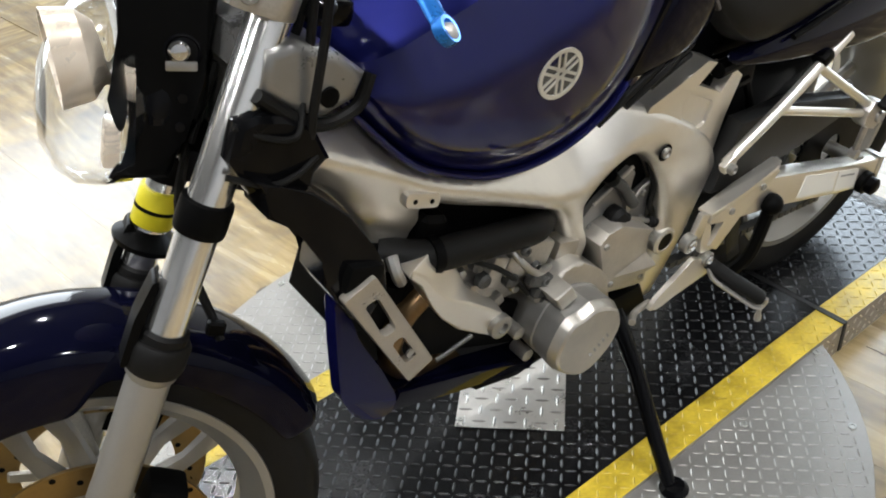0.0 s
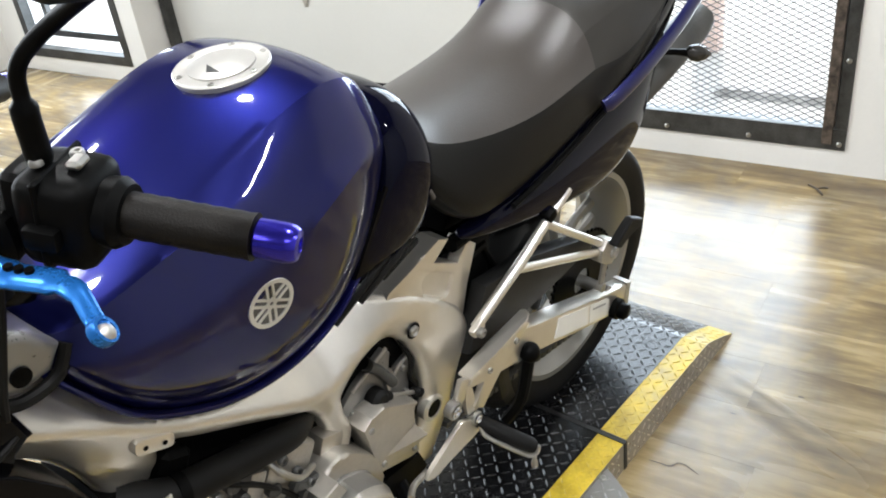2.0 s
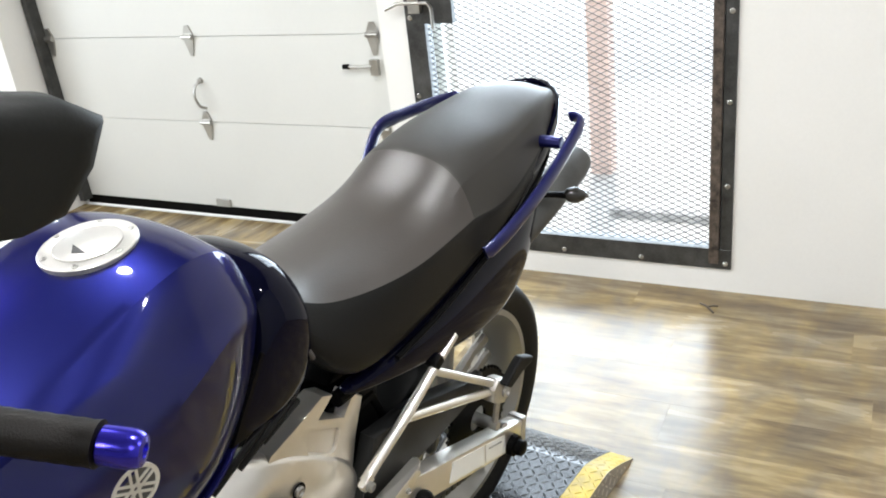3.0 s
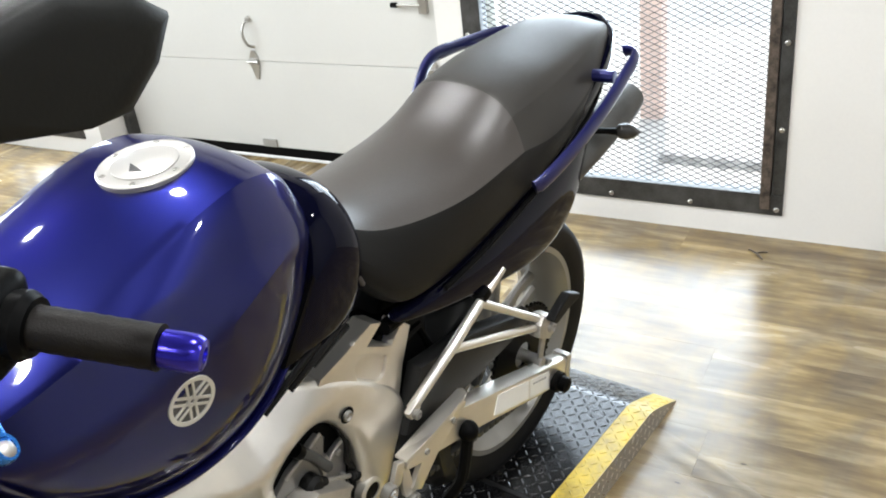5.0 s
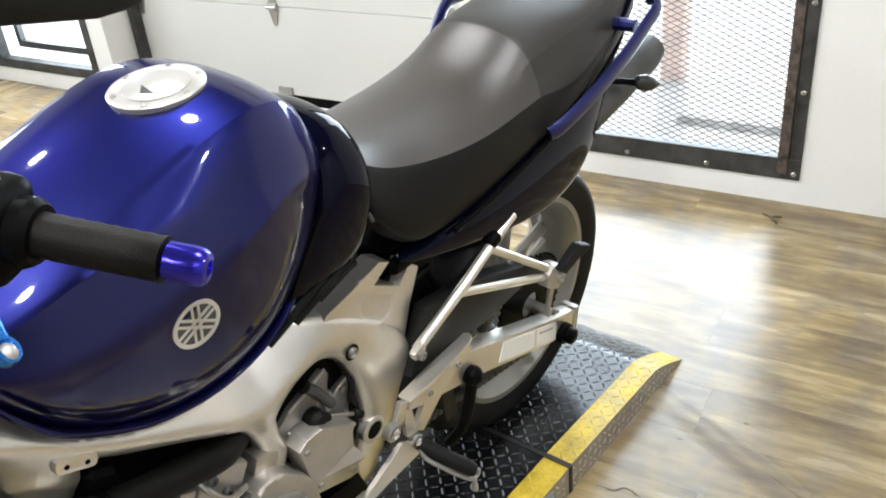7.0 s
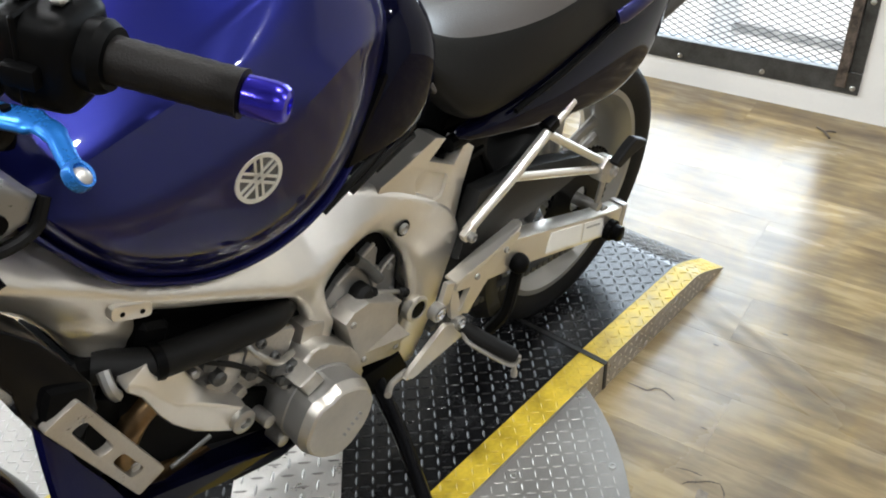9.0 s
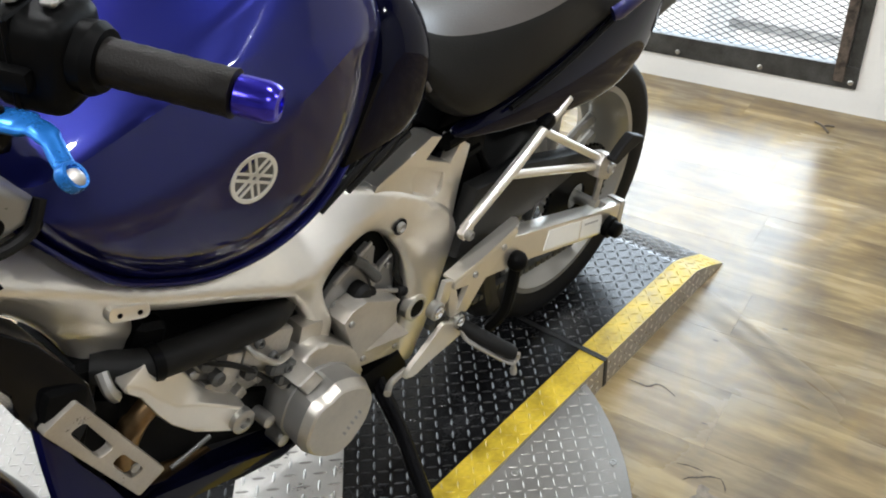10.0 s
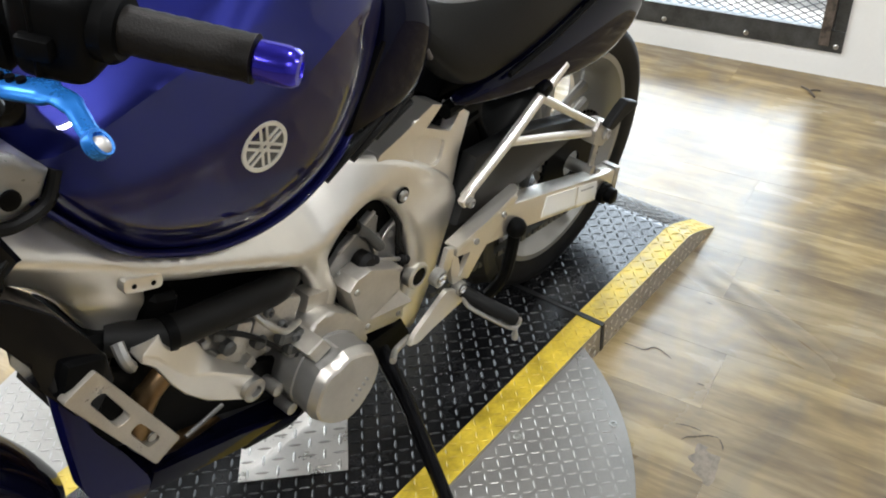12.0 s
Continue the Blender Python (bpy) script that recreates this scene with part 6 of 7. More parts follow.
for y in (-0.105, -0.035, 0.035, 0.105):
    tube(bm, curve_points([(0.47, y, 0.56), (0.40, y, 0.53), (0.372, y * 0.9, 0.46), (0.42, y * 0.7, 0.375), (0.53, y * 0.5, 0.33), (0.65, y * 0.4, 0.30)], 8), 0.019, 14)
pieces("exhaust_header", bm, HEADER, bike, "brown heat-tinted exhaust headers")
bm = tube(B(), curve_points([(0.62, 0, 0.20), (0.85, 0.03, 0.20), (1.0, 0.06, 0.26), (1.12, 0.05, 0.42), (1.25, 0.02, 0.60), (1.4, 0.0, 0.70)], 8), 0.035, 16)
part("exhaust_pipe", bm, HEADER, bike)
bm = prism(B(), [(0.50, 0.29), (0.82, 0.27), (0.80, 0.225), (0.62, 0.215), (0.53, 0.245)], -0.09, 0.09, 0.015, 2)
part("oil_pan", bm, BLACK, bike, "dark oil pan")
# blue belly cowl
for sgn in (-1,):
    bm = B()
    outline = rounded([(0.285, 0.640), (0.278, 0.557), (0.273, 0.470), (0.288, 0.418), (0.322, 0.388), (0.350, 0.382), (0.356, 0.412), (0.337, 0.482), (0.310, 0.555), (0.298, 0.640)], 0.012, 3)
    prism(bm, outline, sgn * 0.108, sgn * 0.132, 0.010, 3)
    cowl = part("belly_cowl", bm, COWL_BLUE, bike, "dark blue gloss belly cowl")
bm = B()
rings = [[(x + max(0.0, y + 0.1) * 1.2, y, z) for y in (-0.128, -0.10, -0.05, 0.0, 0.05)] for x, z in ((0.292, 0.60), (0.284, 0.49), (0.298, 0.428), (0.334, 0.398), (0.47, 0.337), (0.64, 0.275))]
ob = part("belly_pan", loft(bm, rings, cap=False, around=False), NAVY, bike, "blue belly pan")
ob.modifiers.new("shell", "SOLIDIFY").thickness = 0.006
soften(ob, 1)
bm = prism(B(), [(0.347, 0.385), (0.46, 0.340), (0.607, 0.285), (0.62, 0.298), (0.50, 0.356), (0.40, 0.398), (0.363, 0.413)], -0.131, -0.119, 0.004, 2)
part("cowl_tail", bm, NAVY, cowl, "black gloss rear of the cowl")
# black sheet stands in for the dark hollow inside the cowl
bm = prism(B(), [(0.30, 0.56), (0.33, 0.47), (0.40, 0.42), (0.50, 0.38), (0.62, 0.31), (0.62, 0.40), (0.52, 0.47), (0.42, 0.54), (0.36, 0.60)], -0.098, -0.085, 0.004, 1)
part("cowl_dark_sheet", bm, BLACK, bike, "black sheet standing in for the dark hollow of the belly cowl")
bm = tube(B(), [(0.405, -0.16, 0.475), (0.47, -0.155, 0.475)], 0.0032, 8)
part("drain_pipe", bm, ALU_DULL, bike)

# seat
sec = [  # x, top half width, middle z, edge z, low half width, low z
    (0.900, 0.045, 0.925, 0.915, 0.085, 0.870),
    (0.925, 0.072, 0.902, 0.885, 0.122, 0.805),
    (0.965, 0.098, 0.882, 0.858, 0.142, 0.745),
    (1.010, 0.114, 0.872, 0.842, 0.150, 0.702),
    (1.100, 0.134, 0.868, 0.832, 0.152, 0.700),
    (1.200, 0.144, 0.874, 0.830, 0.150, 0.710),
    (1.280, 0.144, 0.892, 0.843, 0.147, 0.722),
    (1.340, 0.140, 0.928, 0.868, 0.144, 0.732),
    (1.362, 0.138, 0.946, 0.882, 0.143, 0.737),
    (1.390, 0.136, 0.952, 0.892, 0.142, 0.742),
    (1.480, 0.134, 0.964, 0.910, 0.138, 0.764),
    (1.580, 0.128, 0.968, 0.922, 0.130, 0.795),
    (1.680, 0.116, 0.974, 0.936, 0.116, 0.832),
    (1.750, 0.092, 0.972, 0.944, 0.094, 0.870),
    (1.800, 0.066, 0.958, 0.938, 0.074, 0.900),
]
tops, flanks = [], {-1: [], 1: []}
for x, w, zc, ze, wl, zl in sec:
    k = min(1.0, max(0.0, (x - 1.27) / 0.2))
    ze, w = ze + (zl + 0.035 - ze) * 0.75 * k, w + (wl - w) * 0.9 * k
    half = [(w, ze), (w * (0.78 + 0.12 * k), ze + (zc - ze) * (0.5 + 0.26 * k)), (w * (0.4 + 0.15 * k), zc - 0.002 - 0.005 * k), (0, zc)]
    tops.append([(x, -a, z) for a, z in half] + [(x, a, z) for a, z in half[-2::-1]])
    for sgn in (-1, 1):
        flanks[sgn].append([(x, sgn * a, z) for a, z in ((w, ze), (w + (wl - w) * 0.3 + 0.002, ze - 0.012), (wl - 0.002, zl + (ze - zl) * 0.5), (wl, zl + 0.004), (wl * 0.7, zl))])
seat = soften(part("seat", loft(B(), tops, cap=False, around=False), SEAT, bike, "dark ribbed vinyl seat with a smooth stepped pillion"), 2)
seat.data.materials.append(PILLION)
for f in seat.data.polygons:
    if f.center.x > 1.37:
        f.material_index = 1
for sgn in (-1, 1):
    soften(part("seat_side", loft(B(), flanks[sgn], cap=False, around=False), SEAT_SIDE, seat, "smooth black vinyl side"), 2)
for sgn in (-1, 1):
    bm = tube(B(), curve_points([(x, sgn * (wl + 0.001), zl + 0.002) for x, w, zc, ze, wl, zl in sec[4:]], 4), 0.005, 8)
    part("seat_piping", bm, BLACK, seat)
nose = [(0.930, 0.128, 0.795), (0.922, 0.122, 0.815), (0.902, 0.098, 0.862), (0.892, 0.060, 0.912), (0.889, 0.0, 0.932)]
line = [(x, -w, z) for x, w, z in nose] + [(x, w, z) for x, w, z in nose[-2::-1]]
part("seat_lip", tube(B(), curve_points(line, 6), 0.0065, 12, 0.7), SEAT, seat, "raised vinyl lip round the seat nose")

# tail cowl
for sgn in (-1, 1):
    rings = []
    for x, wt, zt, wm, zm, wb, zb in ((0.985, 0.135, 0.70, 0.138, 0.690, 0.125, 0.682), (1.08, 0.142, 0.705, 0.150, 0.682, 0.146, 0.660), (1.20, 0.142, 0.712, 0.156, 0.672, 0.153, 0.632), (1.32, 0.138, 0.728, 0.156, 0.668, 0.154, 0.602), (1.44, 0.132, 0.755, 0.150, 0.680, 0.150, 0.585),
                                      (1.54, 0.126, 0.788, 0.142, 0.705, 0.140, 0.600), (1.62, 0.116, 0.825, 0.13, 0.745, 0.126, 0.655), (1.70, 0.10, 0.86, 0.108, 0.80, 0.085, 0.74), (1.78, 0.07, 0.895, 0.075, 0.86, 0.06, 0.82), (1.83, 0.03, 0.915, 0.035, 0.90, 0.03, 0.88)):
        rings.append([(x, sgn * (wt - 0.03), zt), (x, sgn * wt, zt - 0.002), (x, sgn * wm, zm), (x, sgn * (wm + wb) / 2, (zm + zb) / 2 - 0.004), (x, sgn * wb, zb), (x, sgn * (wb - 0.03), zb + 0.01)])
    soften(part("tail_cowl", loft(B(), rings), NAVY, bike, "dark navy gloss tail cowl"), 2)
    rings = [[(x, sgn * wa, za), (x, sgn * wb, zb), (x, sgn * (wb - 0.02), zb - 0.01), (x, sgn * (wa - 0.02), za - 0.004)] for x, wa, za, wb, zb in ((1.60, 0.128, 0.850, 0.130, 0.815), (1.68, 0.124, 0.885, 0.124, 0.840), (1.75, 0.110, 0.924, 0.112, 0.875), (1.815, 0.086, 0.945, 0.09, 0.895), (1.862, 0.038, 0.951, 0.042, 0.91), (1.874, 0.0, 0.951, 0.0, 0.912))]
    soften(part("tail_panel", loft(B(), rings), NAVY, bike, "dark navy tail panel"), 1)
    if sgn < 0:
        line = [(1.385, -0.150, 0.766), (1.41, -0.160, 0.776), (1.49, -0.168, 0.803), (1.60, -0.172, 0.846), (1.69, -0.172, 0.893), (1.725, -0.171, 0.911), (1.742, -0.164, 0.918), (1.748, -0.150, 0.920), (1.748, -0.138, 0.918)]
    else:
        line = [(1.40, 0.155, 0.80), (1.45, 0.165, 0.872), (1.470, 0.166, 0.900), (1.485, 0.166, 0.915), (1.51, 0.166, 0.923), (1.56, 0.166, 0.922), (1.68, 0.165, 0.915), (1.745, 0.150, 0.912), (1.745, 0.128, 0.91), (1.72, 0.108, 0.90)]
    line = curve_points(line, 6)
    rail = part("grab_rail", tube(B(), line, ([0.0075] * 3 + [0.0085] * 27 + [0.0078] * 30)[:len(line)], 16, 1.9), BLUE_RAIL, bike, "blue painted grab rail")
    bm = tube(B(), [(1.66, sgn * 0.085, 0.885), (1.665, sgn * 0.16, 0.892)], 0.013, 10)
    part("rail_stay", bm, BLUE_RAIL, rail)
    # muffler under the seat
    bm = lathe(B(), [(0, 0), (0.03, 0), (0.04, 0.03), (0.043, 0.2), (0.041, 0.34), (0.035, 0.375), (0.024, 0.38), (0.021, 0.37), (0.021, 0.3), (0, 0.3)], (1.53, sgn * 0.082, 0.668), (0.95, sgn * 0.03, 0.25), 28)
    part("muffler", bm, ALU_DULL, bike, "grey metal underseat muffler")
    # turn signal
    bm = tube(B(), [(1.63, sgn * 0.09, 0.775), (1.685, sgn * 0.14, 0.765), (1.70, sgn * 0.157, 0.762)], [0.008, 0.0065, 0.008], 10)
    sig = part("turn_signal", bm, BLACK, bike, "smoked rear turn signal on a black stalk")
    rings = []
    for t, s in ((0.0, 0.35), (0.15, 0.8), (0.45, 1.0), (0.75, 0.7), (1.0, 0.15)):
        c = Vector((1.698, sgn * 0.156, 0.763)).lerp(Vector((1.746, sgn * 0.190, 0.752)), t)
        rings.append([c + Vector((0.012 * s * math.cos(a), 0.012 * s * math.cos(a) * -sgn, 0.019 * s * math.sin(a))) for a in (2 * math.pi * k / 14 for k in range(14))])
    part("signal_lens", loft(B(), rings), LENS_AMBER, sig, "smoked lens")
bm = B()
box(bm, (1.852, 0.0, 0.886), (0.03, 0.1, 0.03), (0, 20, 0), 0.01, 2)
part("tail_light", bm, RED_LENS, bike, "red tail light")
bm = prism(B(), [(1.02, 0.66), (1.40, 0.62), (1.62, 0.70), (1.70, 0.80), (1.60, 0.86), (1.40, 0.80), (1.1, 0.75)], -0.07, 0.07, 0.01, 2)
part("undertray", bm, BLACK, bike, "black plastic undertray")

# rear end
swing = [(0.99, 0.425), (1.08, 0.434), (1.12, 0.438), (1.244, 0.392), (1.40, 0.333), (1.512, 0.299), (1.524, 0.288), (1.52, 0.239), (1.508, 0.233), (1.374, 0.279), (1.179, 0.350), (1.05, 0.396), (0.99, 0.40)]
for sgn in (-1, 1):
    sw = part("swingarm", prism(B(), swing, sgn * 0.135, sgn * 0.17, 0.006, 2), SILVER, bike, "silver painted box-section swingarm")
    bm = B()
    lathe(bm, [(0.024, 0), (0.024, 0.014), (0.018, 0.016), (0.018, 0.03), (0.012, 0.034), (0, 0.034)], (1.464, sgn * 0.17, 0.266), (0, sgn, 0), 20)
    part("axle_spool", bm, BLACK, sw, "black plastic axle knob")
    bm = prism(B(), [(1.502, 0.232), (1.527, 0.226), (1.532, 0.296), (1.512, 0.303)], sgn * 0.133, sgn * 0.172, 0.003, 1)
    part("chain_adjuster", bm, ALU, sw)
bm = B()
box(bm, (0.98, 0, 0.42), (0.08, 0.19, 0.07), (0, 0, 0), 0.015, 2)
part("swingarm_pivot", bm, ALU_DULL, bike)
bm = prism(B(), [(1.234, 0.387), (1.348, 0.344), (1.350, 0.295), (1.222, 0.343)], -0.1712, -0.170)
part("swingarm_label", bm, LABEL, bike, "white printed label")
bm = prism(B(), [(1.355, 0.341), (1.434, 0.311), (1.438, 0.263), (1.357, 0.292)], -0.1712, -0.170)
part("swingarm_label", bm, LABEL, bike, "white printed label")
bm = B()
for k in range(5):
    box(bm, (1.372 + 0.011 * k, -0.1714, 0.322 - 0.004 * k), (0.008, 0.0006, 0.004), (0, 20, 0))
part("label_print", bm, PRINT, bike, "small unreadable print")
# heel plate and foot rests
bm = prism(B(), rounded([(0.940, 0.452), (1.020, 0.458), (1.106, 0.472), (1.113, 0.463), (1.084, 0.449), (1.021, 0.411), (0.974, 0.365), (0.948, 0.386), (0.981, 0.428), (0.938, 0.438)], 0.006, 2), -0.184, -0.174, 0.002, 2)
heel = part("foot_rest_hanger", bm, SILVER, bike, "silver cast foot rest hanger with heel plate")
part("hanger_leg", prism(B(), rounded([(0.918, 0.470), (0.938, 0.460), (0.924, 0.420), (0.898, 0.418)], 0.004, 2), -0.182, -0.172, 0.002, 2), SILVER, heel)
part("hanger_leg", prism(B(), rounded([(0.934, 0.445), (0.949, 0.432), (0.956, 0.392), (0.972, 0.368), (0.936, 0.374), (0.930, 0.408)], 0.005, 2), -0.180, -0.170, 0.002, 2), SILVER, heel)
part("hanger_tail", prism(B(), rounded([(0.918, 0.378), (0.978, 0.336), (0.972, 0.318), (0.913, 0.316), (0.876, 0.314), (0.843, 0.308), (0.818, 0.318), (0.830, 0.332), (0.868, 0.351)], 0.006, 2), -0.183, -0.174, 0.002, 2), SILVER, heel, "tapering cast tail")
for x, z, r in ((0.896, 0.421, 0.0165), (0.954, 0.357, 0.0135)):
    part("pivot_collar", lathe(B(), [(r, -0.012), (r, 0.002), (r * 0.86, 0.004), (r * 0.74, 0.001), (0, 0.001)], (x, -0.184, z), (0, -1, 0), 24), STEEL, heel, "round steel collar")
    part("pivot_bolt", lathe(B(), [(r * 0.6, 0), (r * 0.6, 0.004), (r * 0.45, 0.006), (r * 0.25, 0.003), (0, 0.003)], (x, -0.185, z), (0, -1, 0), 18), CHROME, heel)
bm = B()
ledge = [(0.938, -0.184, 0.459), (1.020, -0.184, 0.465), (1.106, -0.184, 0.478), (1.122, -0.176, 0.478), (1.132, -0.162, 0.473), (1.128, -0.152, 0.470), (1.03, -0.150, 0.459), (0.945, -0.152, 0.452)]
tops = [bm.verts.new(p) for p in ledge]
lows = [bm.verts.new((p[0], p[1], p[2] - 0.006)) for p in ledge]
bm.faces.new(tops)
bm.faces.new(lows[::-1])
for k in range(len(ledge)):
    bm.faces.new((tops[k], lows[k], lows[(k + 1) % len(ledge)], tops[(k + 1) % len(ledge)]))
bmesh.ops.bevel(bm, geom=bm.edges[:], offset=0.0014, segments=2, affect="EDGES")
part("heel_ledge", bm, SILVER, heel, smooth=False)
bm = B()
for x, z in ((1.070, 0.452), (0.992, 0.440)):
    lathe(bm, [(0.006, 0), (0.006, 0.003), (0.0045, 0.004), (0.003, 0.002), (0, 0.002)], (x, -0.184, z), (0, -1, 0), 14)
pieces("hanger_bolt", bm, STEEL, heel, "steel bolts")
bm = B()
tube(bm, [(0.955, -0.17, 0.352), (0.985, -0.215, 0.316), (1.008, -0.262, 0.294), (1.012, -0.268, 0.290)], [0.013, 0.0155, 0.016, 0.012], 12, 0.8)
peg = part("foot_rest", bm, RUBBER, bike, "black rubber foot rest")
bm = B()
tube(bm, curve_points([(0.956, -0.188, 0.342), (0.957, -0.2, 0.322), (0.975, -0.232, 0.300), (1.0, -0.266, 0.277), (1.014, -0.272, 0.280), (1.016, -0.272, 0.292)], 4), 0.0042, 8)
lathe(bm, [(0.0042, 0), (0.0042, 0.02), (0.006, 0.024), (0.006, 0.036), (0, 0.038)], (1.010, -0.268, 0.276), (0.1, 0, -1), 10)
part("peg_bar", bm, ALU, peg, "bare metal bar with a feeler pin")
bm = B()
tube(bm, curve_points([(0.84, -0.165, 0.312), (0.80, -0.17, 0.318), (0.77, -0.19, 0.33)], 5), 0.006, 8)
part("shift_lever", bm, ALU, bike, "bare metal shift lever")
bm = B()
tube(bm, curve_points([(1.09, -0.15, 0.22), (1.112, -0.17, 0.27), (1.121, -0.178, 0.37)], 5), [0.012] * 11, 10)
bmesh.ops.create_uvsphere(bm, u_segments=16, v_segments=10, radius=0.02, matrix=Matrix.Translation((1.121, -0.18, 0.387)))
part("stand_lever", bm, BLACK, bike, "black round-ended stand lever")
# passenger peg stays
stay = part("passenger_peg_stay", tube(B(), [(0.992, -0.155, 0.520), (1.12, -0.155, 0.577), (1.275, -0.15, 0.648)], [0.0095, 0.0098, 0.0088], 14), SILVER, bike, "silver tubular passenger peg stay")
bm = B()
box(bm, (0.992, -0.158, 0.52), (0.03, 0.014, 0.02), (0, -24, 0), 0.005, 2)
part("stay_lug", bm, SILVER, stay)
part("stay_bolt", lathe(B(), [(0.009, 0), (0.009, 0.008), (0.006, 0.010), (0.005, 0.004), (0, 0.004)], (0.990, -0.165, 0.517), (0, -1, 0), 14), STEEL, stay)
part("stay_tube", tube(B(), [(1.205, -0.153, 0.612), (1.30, -0.16, 0.540), (1.40, -0.168, 0.465)], 0.0082, 14), SILVER, stay)
part("stay_tube", tube(B(), [(1.11, -0.155, 0.570), (1.25, -0.16, 0.512), (1.395, -0.167, 0.452)], 0.0082, 14), SILVER, stay)
bm = B()
box(bm, (1.212, -0.148, 0.628), (0.026, 0.03, 0.022), (0, -24, 0), 0.006, 2)
part("stay_clip", bm, BLACK, stay, "black clip on the stay")
bm = prism(B(), [(1.372, 0.470), (1.388, 0.488), (1.412, 0.478), (1.432, 0.452), (1.430, 0.428), (1.412, 0.416), (1.388, 0.428), (1.370, 0.442)], -0.182, -0.152, 0.006, 2)
lathe(bm, [(0.012, 0), (0.012, 0.006), (0.008, 0.008), (0.006, 0.003), (0, 0.003)], (1.412, -0.182, 0.446), (0, -1, 0), 16)
box(bm, (1.405, -0.166, 0.392), (0.013, 0.012, 0.07), (0, 10, 0), 0.004, 1)
lathe(bm, [(0.010, -0.008), (0.010, 0.008), (0, 0.009)], (1.399, -0.166, 0.36), (0, -1, 0), 14)
part("peg_clamp", bm, ALU, stay, "cast peg joint")
bm = prism(B(), [(1.388, 0.480), (1.431, 0.504), (1.452, 0.512), (1.500, 0.486), (1.496, 0.476), (1.455, 0.474), (1.408, 0.462)], -0.200, -0.180, 0.0)
peg_top = part("passenger_peg", bm, RUBBER, stay, "black rubber passenger peg folded up", sharp=30)
b = peg_top.modifiers.new("edge", "BEVEL")
b.width, b.segments = 0.004, 2
# hugger, chain, sprocket, guard
rings = []
for k in range(15):
    a = radians(205 - k * 6.8)
    rings.append([(1.45 + (0.338 + dr) * math.cos(a), y, 0.312 + (0.338 + dr) * math.sin(a)) for y, dr in ((-0.108, -0.045), (-0.104, -0.015), (-0.08, 0.004), (0, 0.01), (0.08, 0.004), (0.104, -0.015), (0.108, -0.045))])
ob = part("rear_hugger", loft(B(), rings, cap=False, around=False), PLASTIC, bike, "black plastic rear tyre hugger")
ob.modifiers.new("shell", "SOLIDIFY").thickness = 0.004
bm = prism(B(), [(1.0, 0.44), (1.05, 0.56), (1.20, 0.54), (1.40, 0.47), (1.42, 0.44), (1.25, 0.43), (1.1, 0.42)], -0.135, -0.10, 0.008, 2)
part("chain_guard", bm, PLASTIC, bike, "black plastic chain guard")
bm = B()
lathe(bm, [(0.03, -0.003), (0.115, -0.003), (0.115, 0.003), (0.03, 0.003)], (1.45, -0.092, 0.312), (0, 1, 0), 48, closed=True)
for k in range(44):
    a = 2 * math.pi * k / 44
    box(bm, (1.45 + 0.117 * math.cos(a), -0.092, 0.312 + 0.117 * math.sin(a)), (0.010, 0.005, 0.006), (0, -math.degrees(a), 0))
part("rear_sprocket", bm, BLACK, bike, "dark toothed rear sprocket")

chain = part("drive_chain", tube(B(), [(0.98, -0.092, 0.425), (1.45, -0.092, 0.428)], 0.003, 6), ALU_DULL, bike, "greasy roller chain")
for z0, z1, turn in ((0.268, 0.184, 10), (0.425, 0.428, 0)):
    for k in range(45):
        bm = box(B(), (0.98 + 0.47 * k / 44, -0.092, z0 + (z1 - z0) * k / 44), (0.0145, 0.013 if k % 2 else 0.018, 0.012), (0, turn, 0))
        part("chain_link", bm, ALU_DULL, chain, smooth=False)
bm = B()
box(bm, (1.27, -0.10, 0.40), (0.02, 0.015, 0.08), (0, 20, 0), 0.004, 1)
bolt(bm, (1.265, -0.125, 0.44), (0, -1, 0), 0.008, 0.008)
part("chain_guide", bm, ALU_DULL, bike)
bm = B()
lathe(bm, [(0, -0.16), (0.014, -0.16), (0.014, 0.16), (0, 0.16)], (1.45, 0, 0.312), (0, 1, 0), 18)
part("rear_axle", bm, STEEL, bike)
bm = B()
tube(bm, [(1.0, -0.1, 0.66), (1.3, -0.09, 0.65)], 0.014, 10)
tube(bm, [(0.95, -0.09, 0.60), (1.1, -0.085, 0.60), (1.15, -0.08, 0.5)], 0.012, 10)
box(bm, (1.06, -0.03, 0.56), (0.14, 0.12, 0.16), (0, 0, 0), 0.02, 2)
part("shock_and_battery_tray", bm, BLACK, bike, "black parts under the seat")
bm = tube(B(), [(1.07, 0, 0.45), (1.04, 0, 0.66)], 0.035, 16)
part("rear_shock", bm, BLACK, bike)
# side stand: its foot rests on the turntable
lean_inv = bike.matrix_world.inverted()
foot = lean_inv @ Vector((0.768, -0.325, DISC_Z + 0.012))
top = Vector((0.83, -0.10, 0.255))
bm = B()
tube(bm, [top, top.lerp(foot, 0.35) + Vector((0.004, -0.004, 0)), top.lerp(foot, 0.95), foot], [0.017, 0.015, 0.013, 0.012], 12)
stand = part("side_stand", bm, BLACK_GLOSS, bike, "black steel side stand, folded out")
bm = B()
lathe(bm, [(0, -0.012), (0.024, -0.012), (0.026, -0.006), (0.018, 0.004), (0, 0.006)], foot + Vector((0.004, -0.008, 0.0)), lean_inv.to_3x3() @ Vector((0, 0, 1)), 20)
part("stand_foot", bm, BLACK_GLOSS, stand)
bm = prism(B(), [(0.79, 0.30), (0.88, 0.29), (0.90, 0.24), (0.85, 0.225), (0.80, 0.24)], -0.115, -0.085, 0.006, 2)
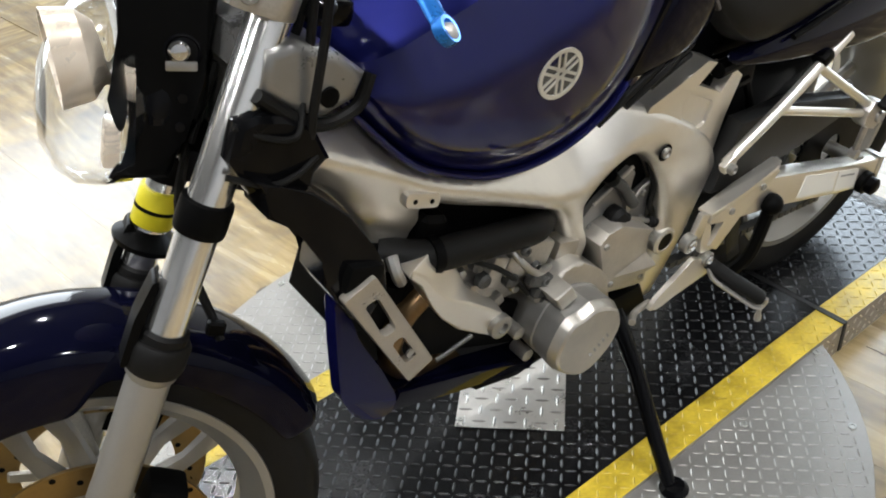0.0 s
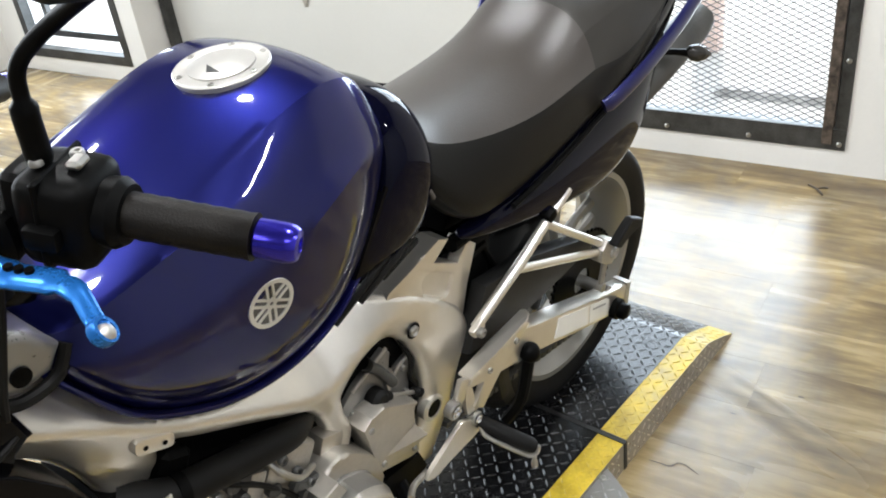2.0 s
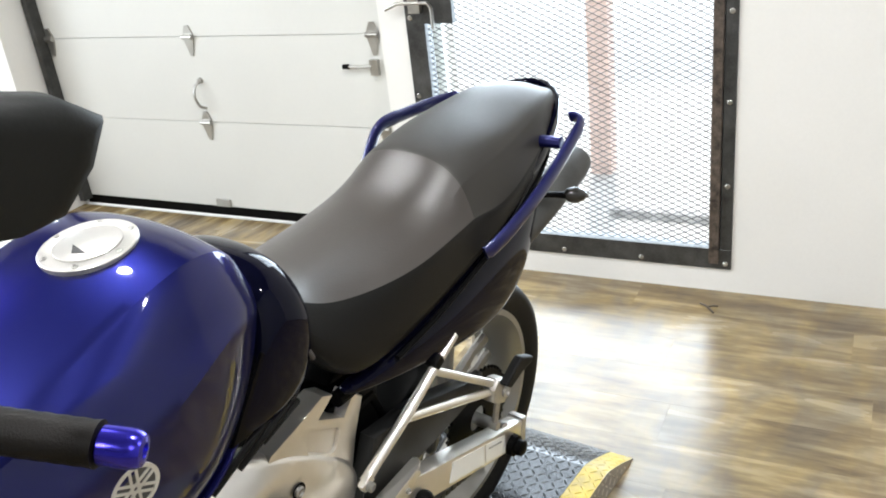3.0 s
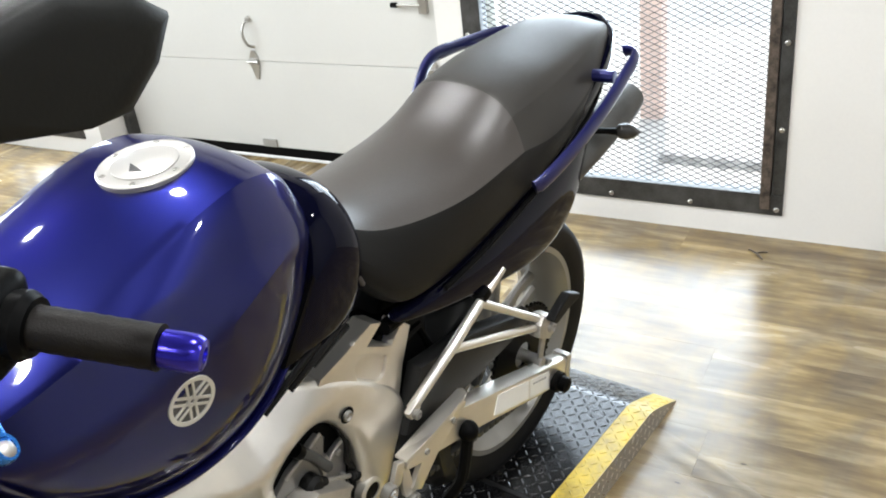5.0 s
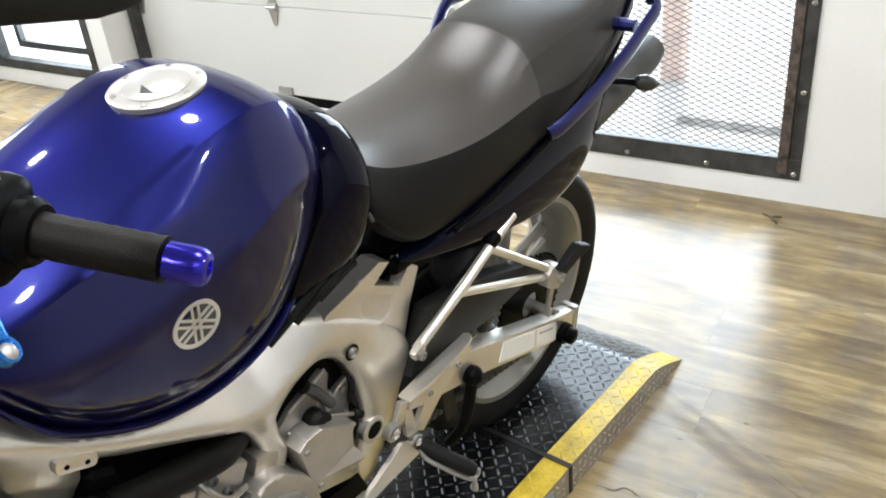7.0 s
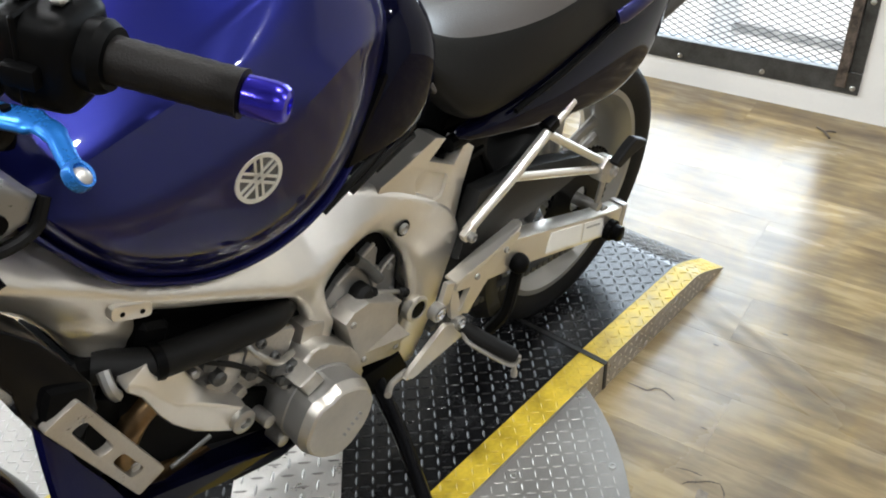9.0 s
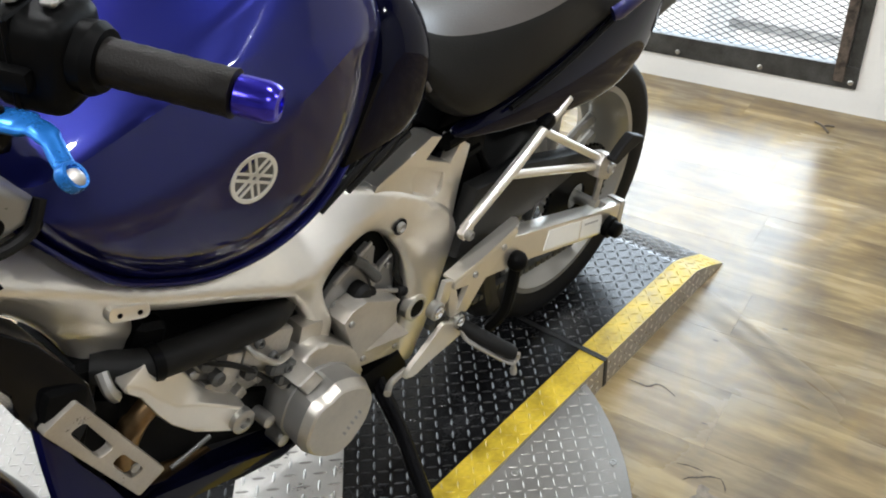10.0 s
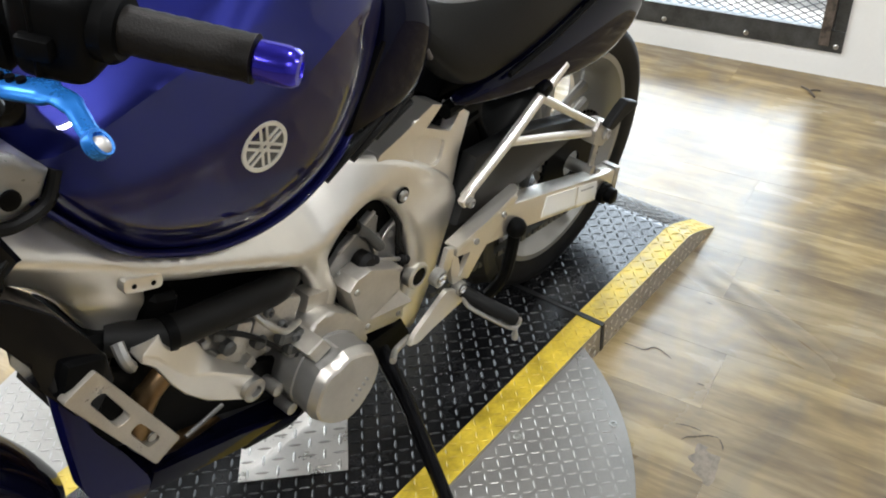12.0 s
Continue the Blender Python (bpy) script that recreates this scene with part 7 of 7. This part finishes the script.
part("stand_bracket", bm, BLACK, stand)

# ---- floor planks ----
PW, PL = 0.178, 1.22
a0 = math.atan(0.14)
meshes = []
for k in range(3):
    bm = B()
    box(bm, (0, 0, -0.0022), (PL - 0.0002 - 0.0001 * k, PW - 0.0002, 0.0044), bevel=0.00012, seg=1)
    me = bpy.data.meshes.new("plank")
    bm.to_mesh(me)
    bm.free()
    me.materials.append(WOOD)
    meshes.append(me)
for r in range(26):
    for c in range(7):
        u = -3.2 + (c + 0.5) * PL + (r * 0.47 % 1.0) * PL * 0.9 - 0.4
        v = -0.089 - r * PW
        if u + PL / 2 > 4.25 or u - PL / 2 < -3.25:
            continue
        ob = new("plank", meshes[(r + c) % 3])
        ob.parent = floor
        p = on_wall(u, v, 0)
        ob.matrix_basis = pose(p.x, p.y, 0, 0, 0, 90 + math.degrees(a0))


def ragged(bm, line, width, z, seed):
    """A thin irregular flake lying along a line."""
    rnd = random.Random(seed)
    p = curve_points([Vector((x, y, z)) for x, y in line], 6)
    a, b = [], []
    for i, q in enumerate(p):
        d = (p[min(i + 1, len(p) - 1)] - p[max(i - 1, 0)]).normalized()
        n = Vector((-d.y, d.x, 0))
        w = width * math.sin(math.pi * (i + 0.3) / (len(p) - 0.4)) * rnd.uniform(0.5, 1.3)
        a.append(bm.verts.new(q + n * w))
        b.append(bm.verts.new(q - n * w * rnd.uniform(0.4, 1.0) - Vector((0, 0, 0.0006))))
    for i in range(len(p) - 1):
        bm.faces.new((a[i], a[i + 1], b[i + 1], b[i]))
    return bm


CHIP = material("bare_dark_underlay", (0.085, 0.065, 0.045), 0.7, 0.0, 0.4, 40, 200, bump=0.3)
WORN = material("grey_worn_spot", (0.19, 0.155, 0.115), 0.6, 0.0, 0.4, 60, 200, bump=0.3)
for k, (line, w, m) in enumerate(((((1.388, -0.322), (1.391, -0.345), (1.394, -0.368), (1.410, -0.378), (1.415, -0.392), (1.410, -0.412), (1.404, -0.43)), 0.0022, CHIP),
                                  (((1.213, -0.552), (1.226, -0.560), (1.236, -0.573), (1.252, -0.590), (1.26, -0.610)), 0.0028, CHIP),
                                  (((1.26, -0.610), (1.246, -0.624), (1.233, -0.631)), 0.0016, CHIP),
                                  (((1.225, -0.585), (1.19, -0.608), (1.14, -0.645)), 0.030, WORN),
                                  (((1.243, -0.523), (1.253, -0.55), (1.256, -0.573)), 0.0016, CHIP),
                                  (((1.751, -0.515), (1.753, -0.528)), 0.003, CHIP),
                                  (((1.619, -0.408), (1.621, -0.420)), 0.0025, CHIP),
                                  (((1.37, -0.51), (1.372, -0.522)), 0.003, CHIP),
                                  (((0.505, 0.75), (0.53, 0.765), (0.55, 0.76)), 0.006, CHIP))):
    ob = link_mesh("floor_chip", ragged(B(), line, w, 0.0016, k), m, floor, smooth=False)
    tagged(ob, "dark chipped spot" if m is CHIP else "grey worn spot")
scrap = new("debris")
scrap.location = (2.75, -0.205, 0)
tagged(scrap, "small dark dry scrap lying on the floor by the wall", "debris")
part("twig", tube(B(), curve_points([(-0.03, -0.03, 0.003), (-0.005, 0.0, 0.008), (0.015, 0.03, 0.004)], 5), 0.0035, 6), CHIP, scrap)
part("twig", tube(B(), curve_points([(-0.005, 0.0, 0.006), (0.01, -0.015, 0.006), (0.02, -0.03, 0.003)], 5), 0.003, 6), CHIP, scrap)
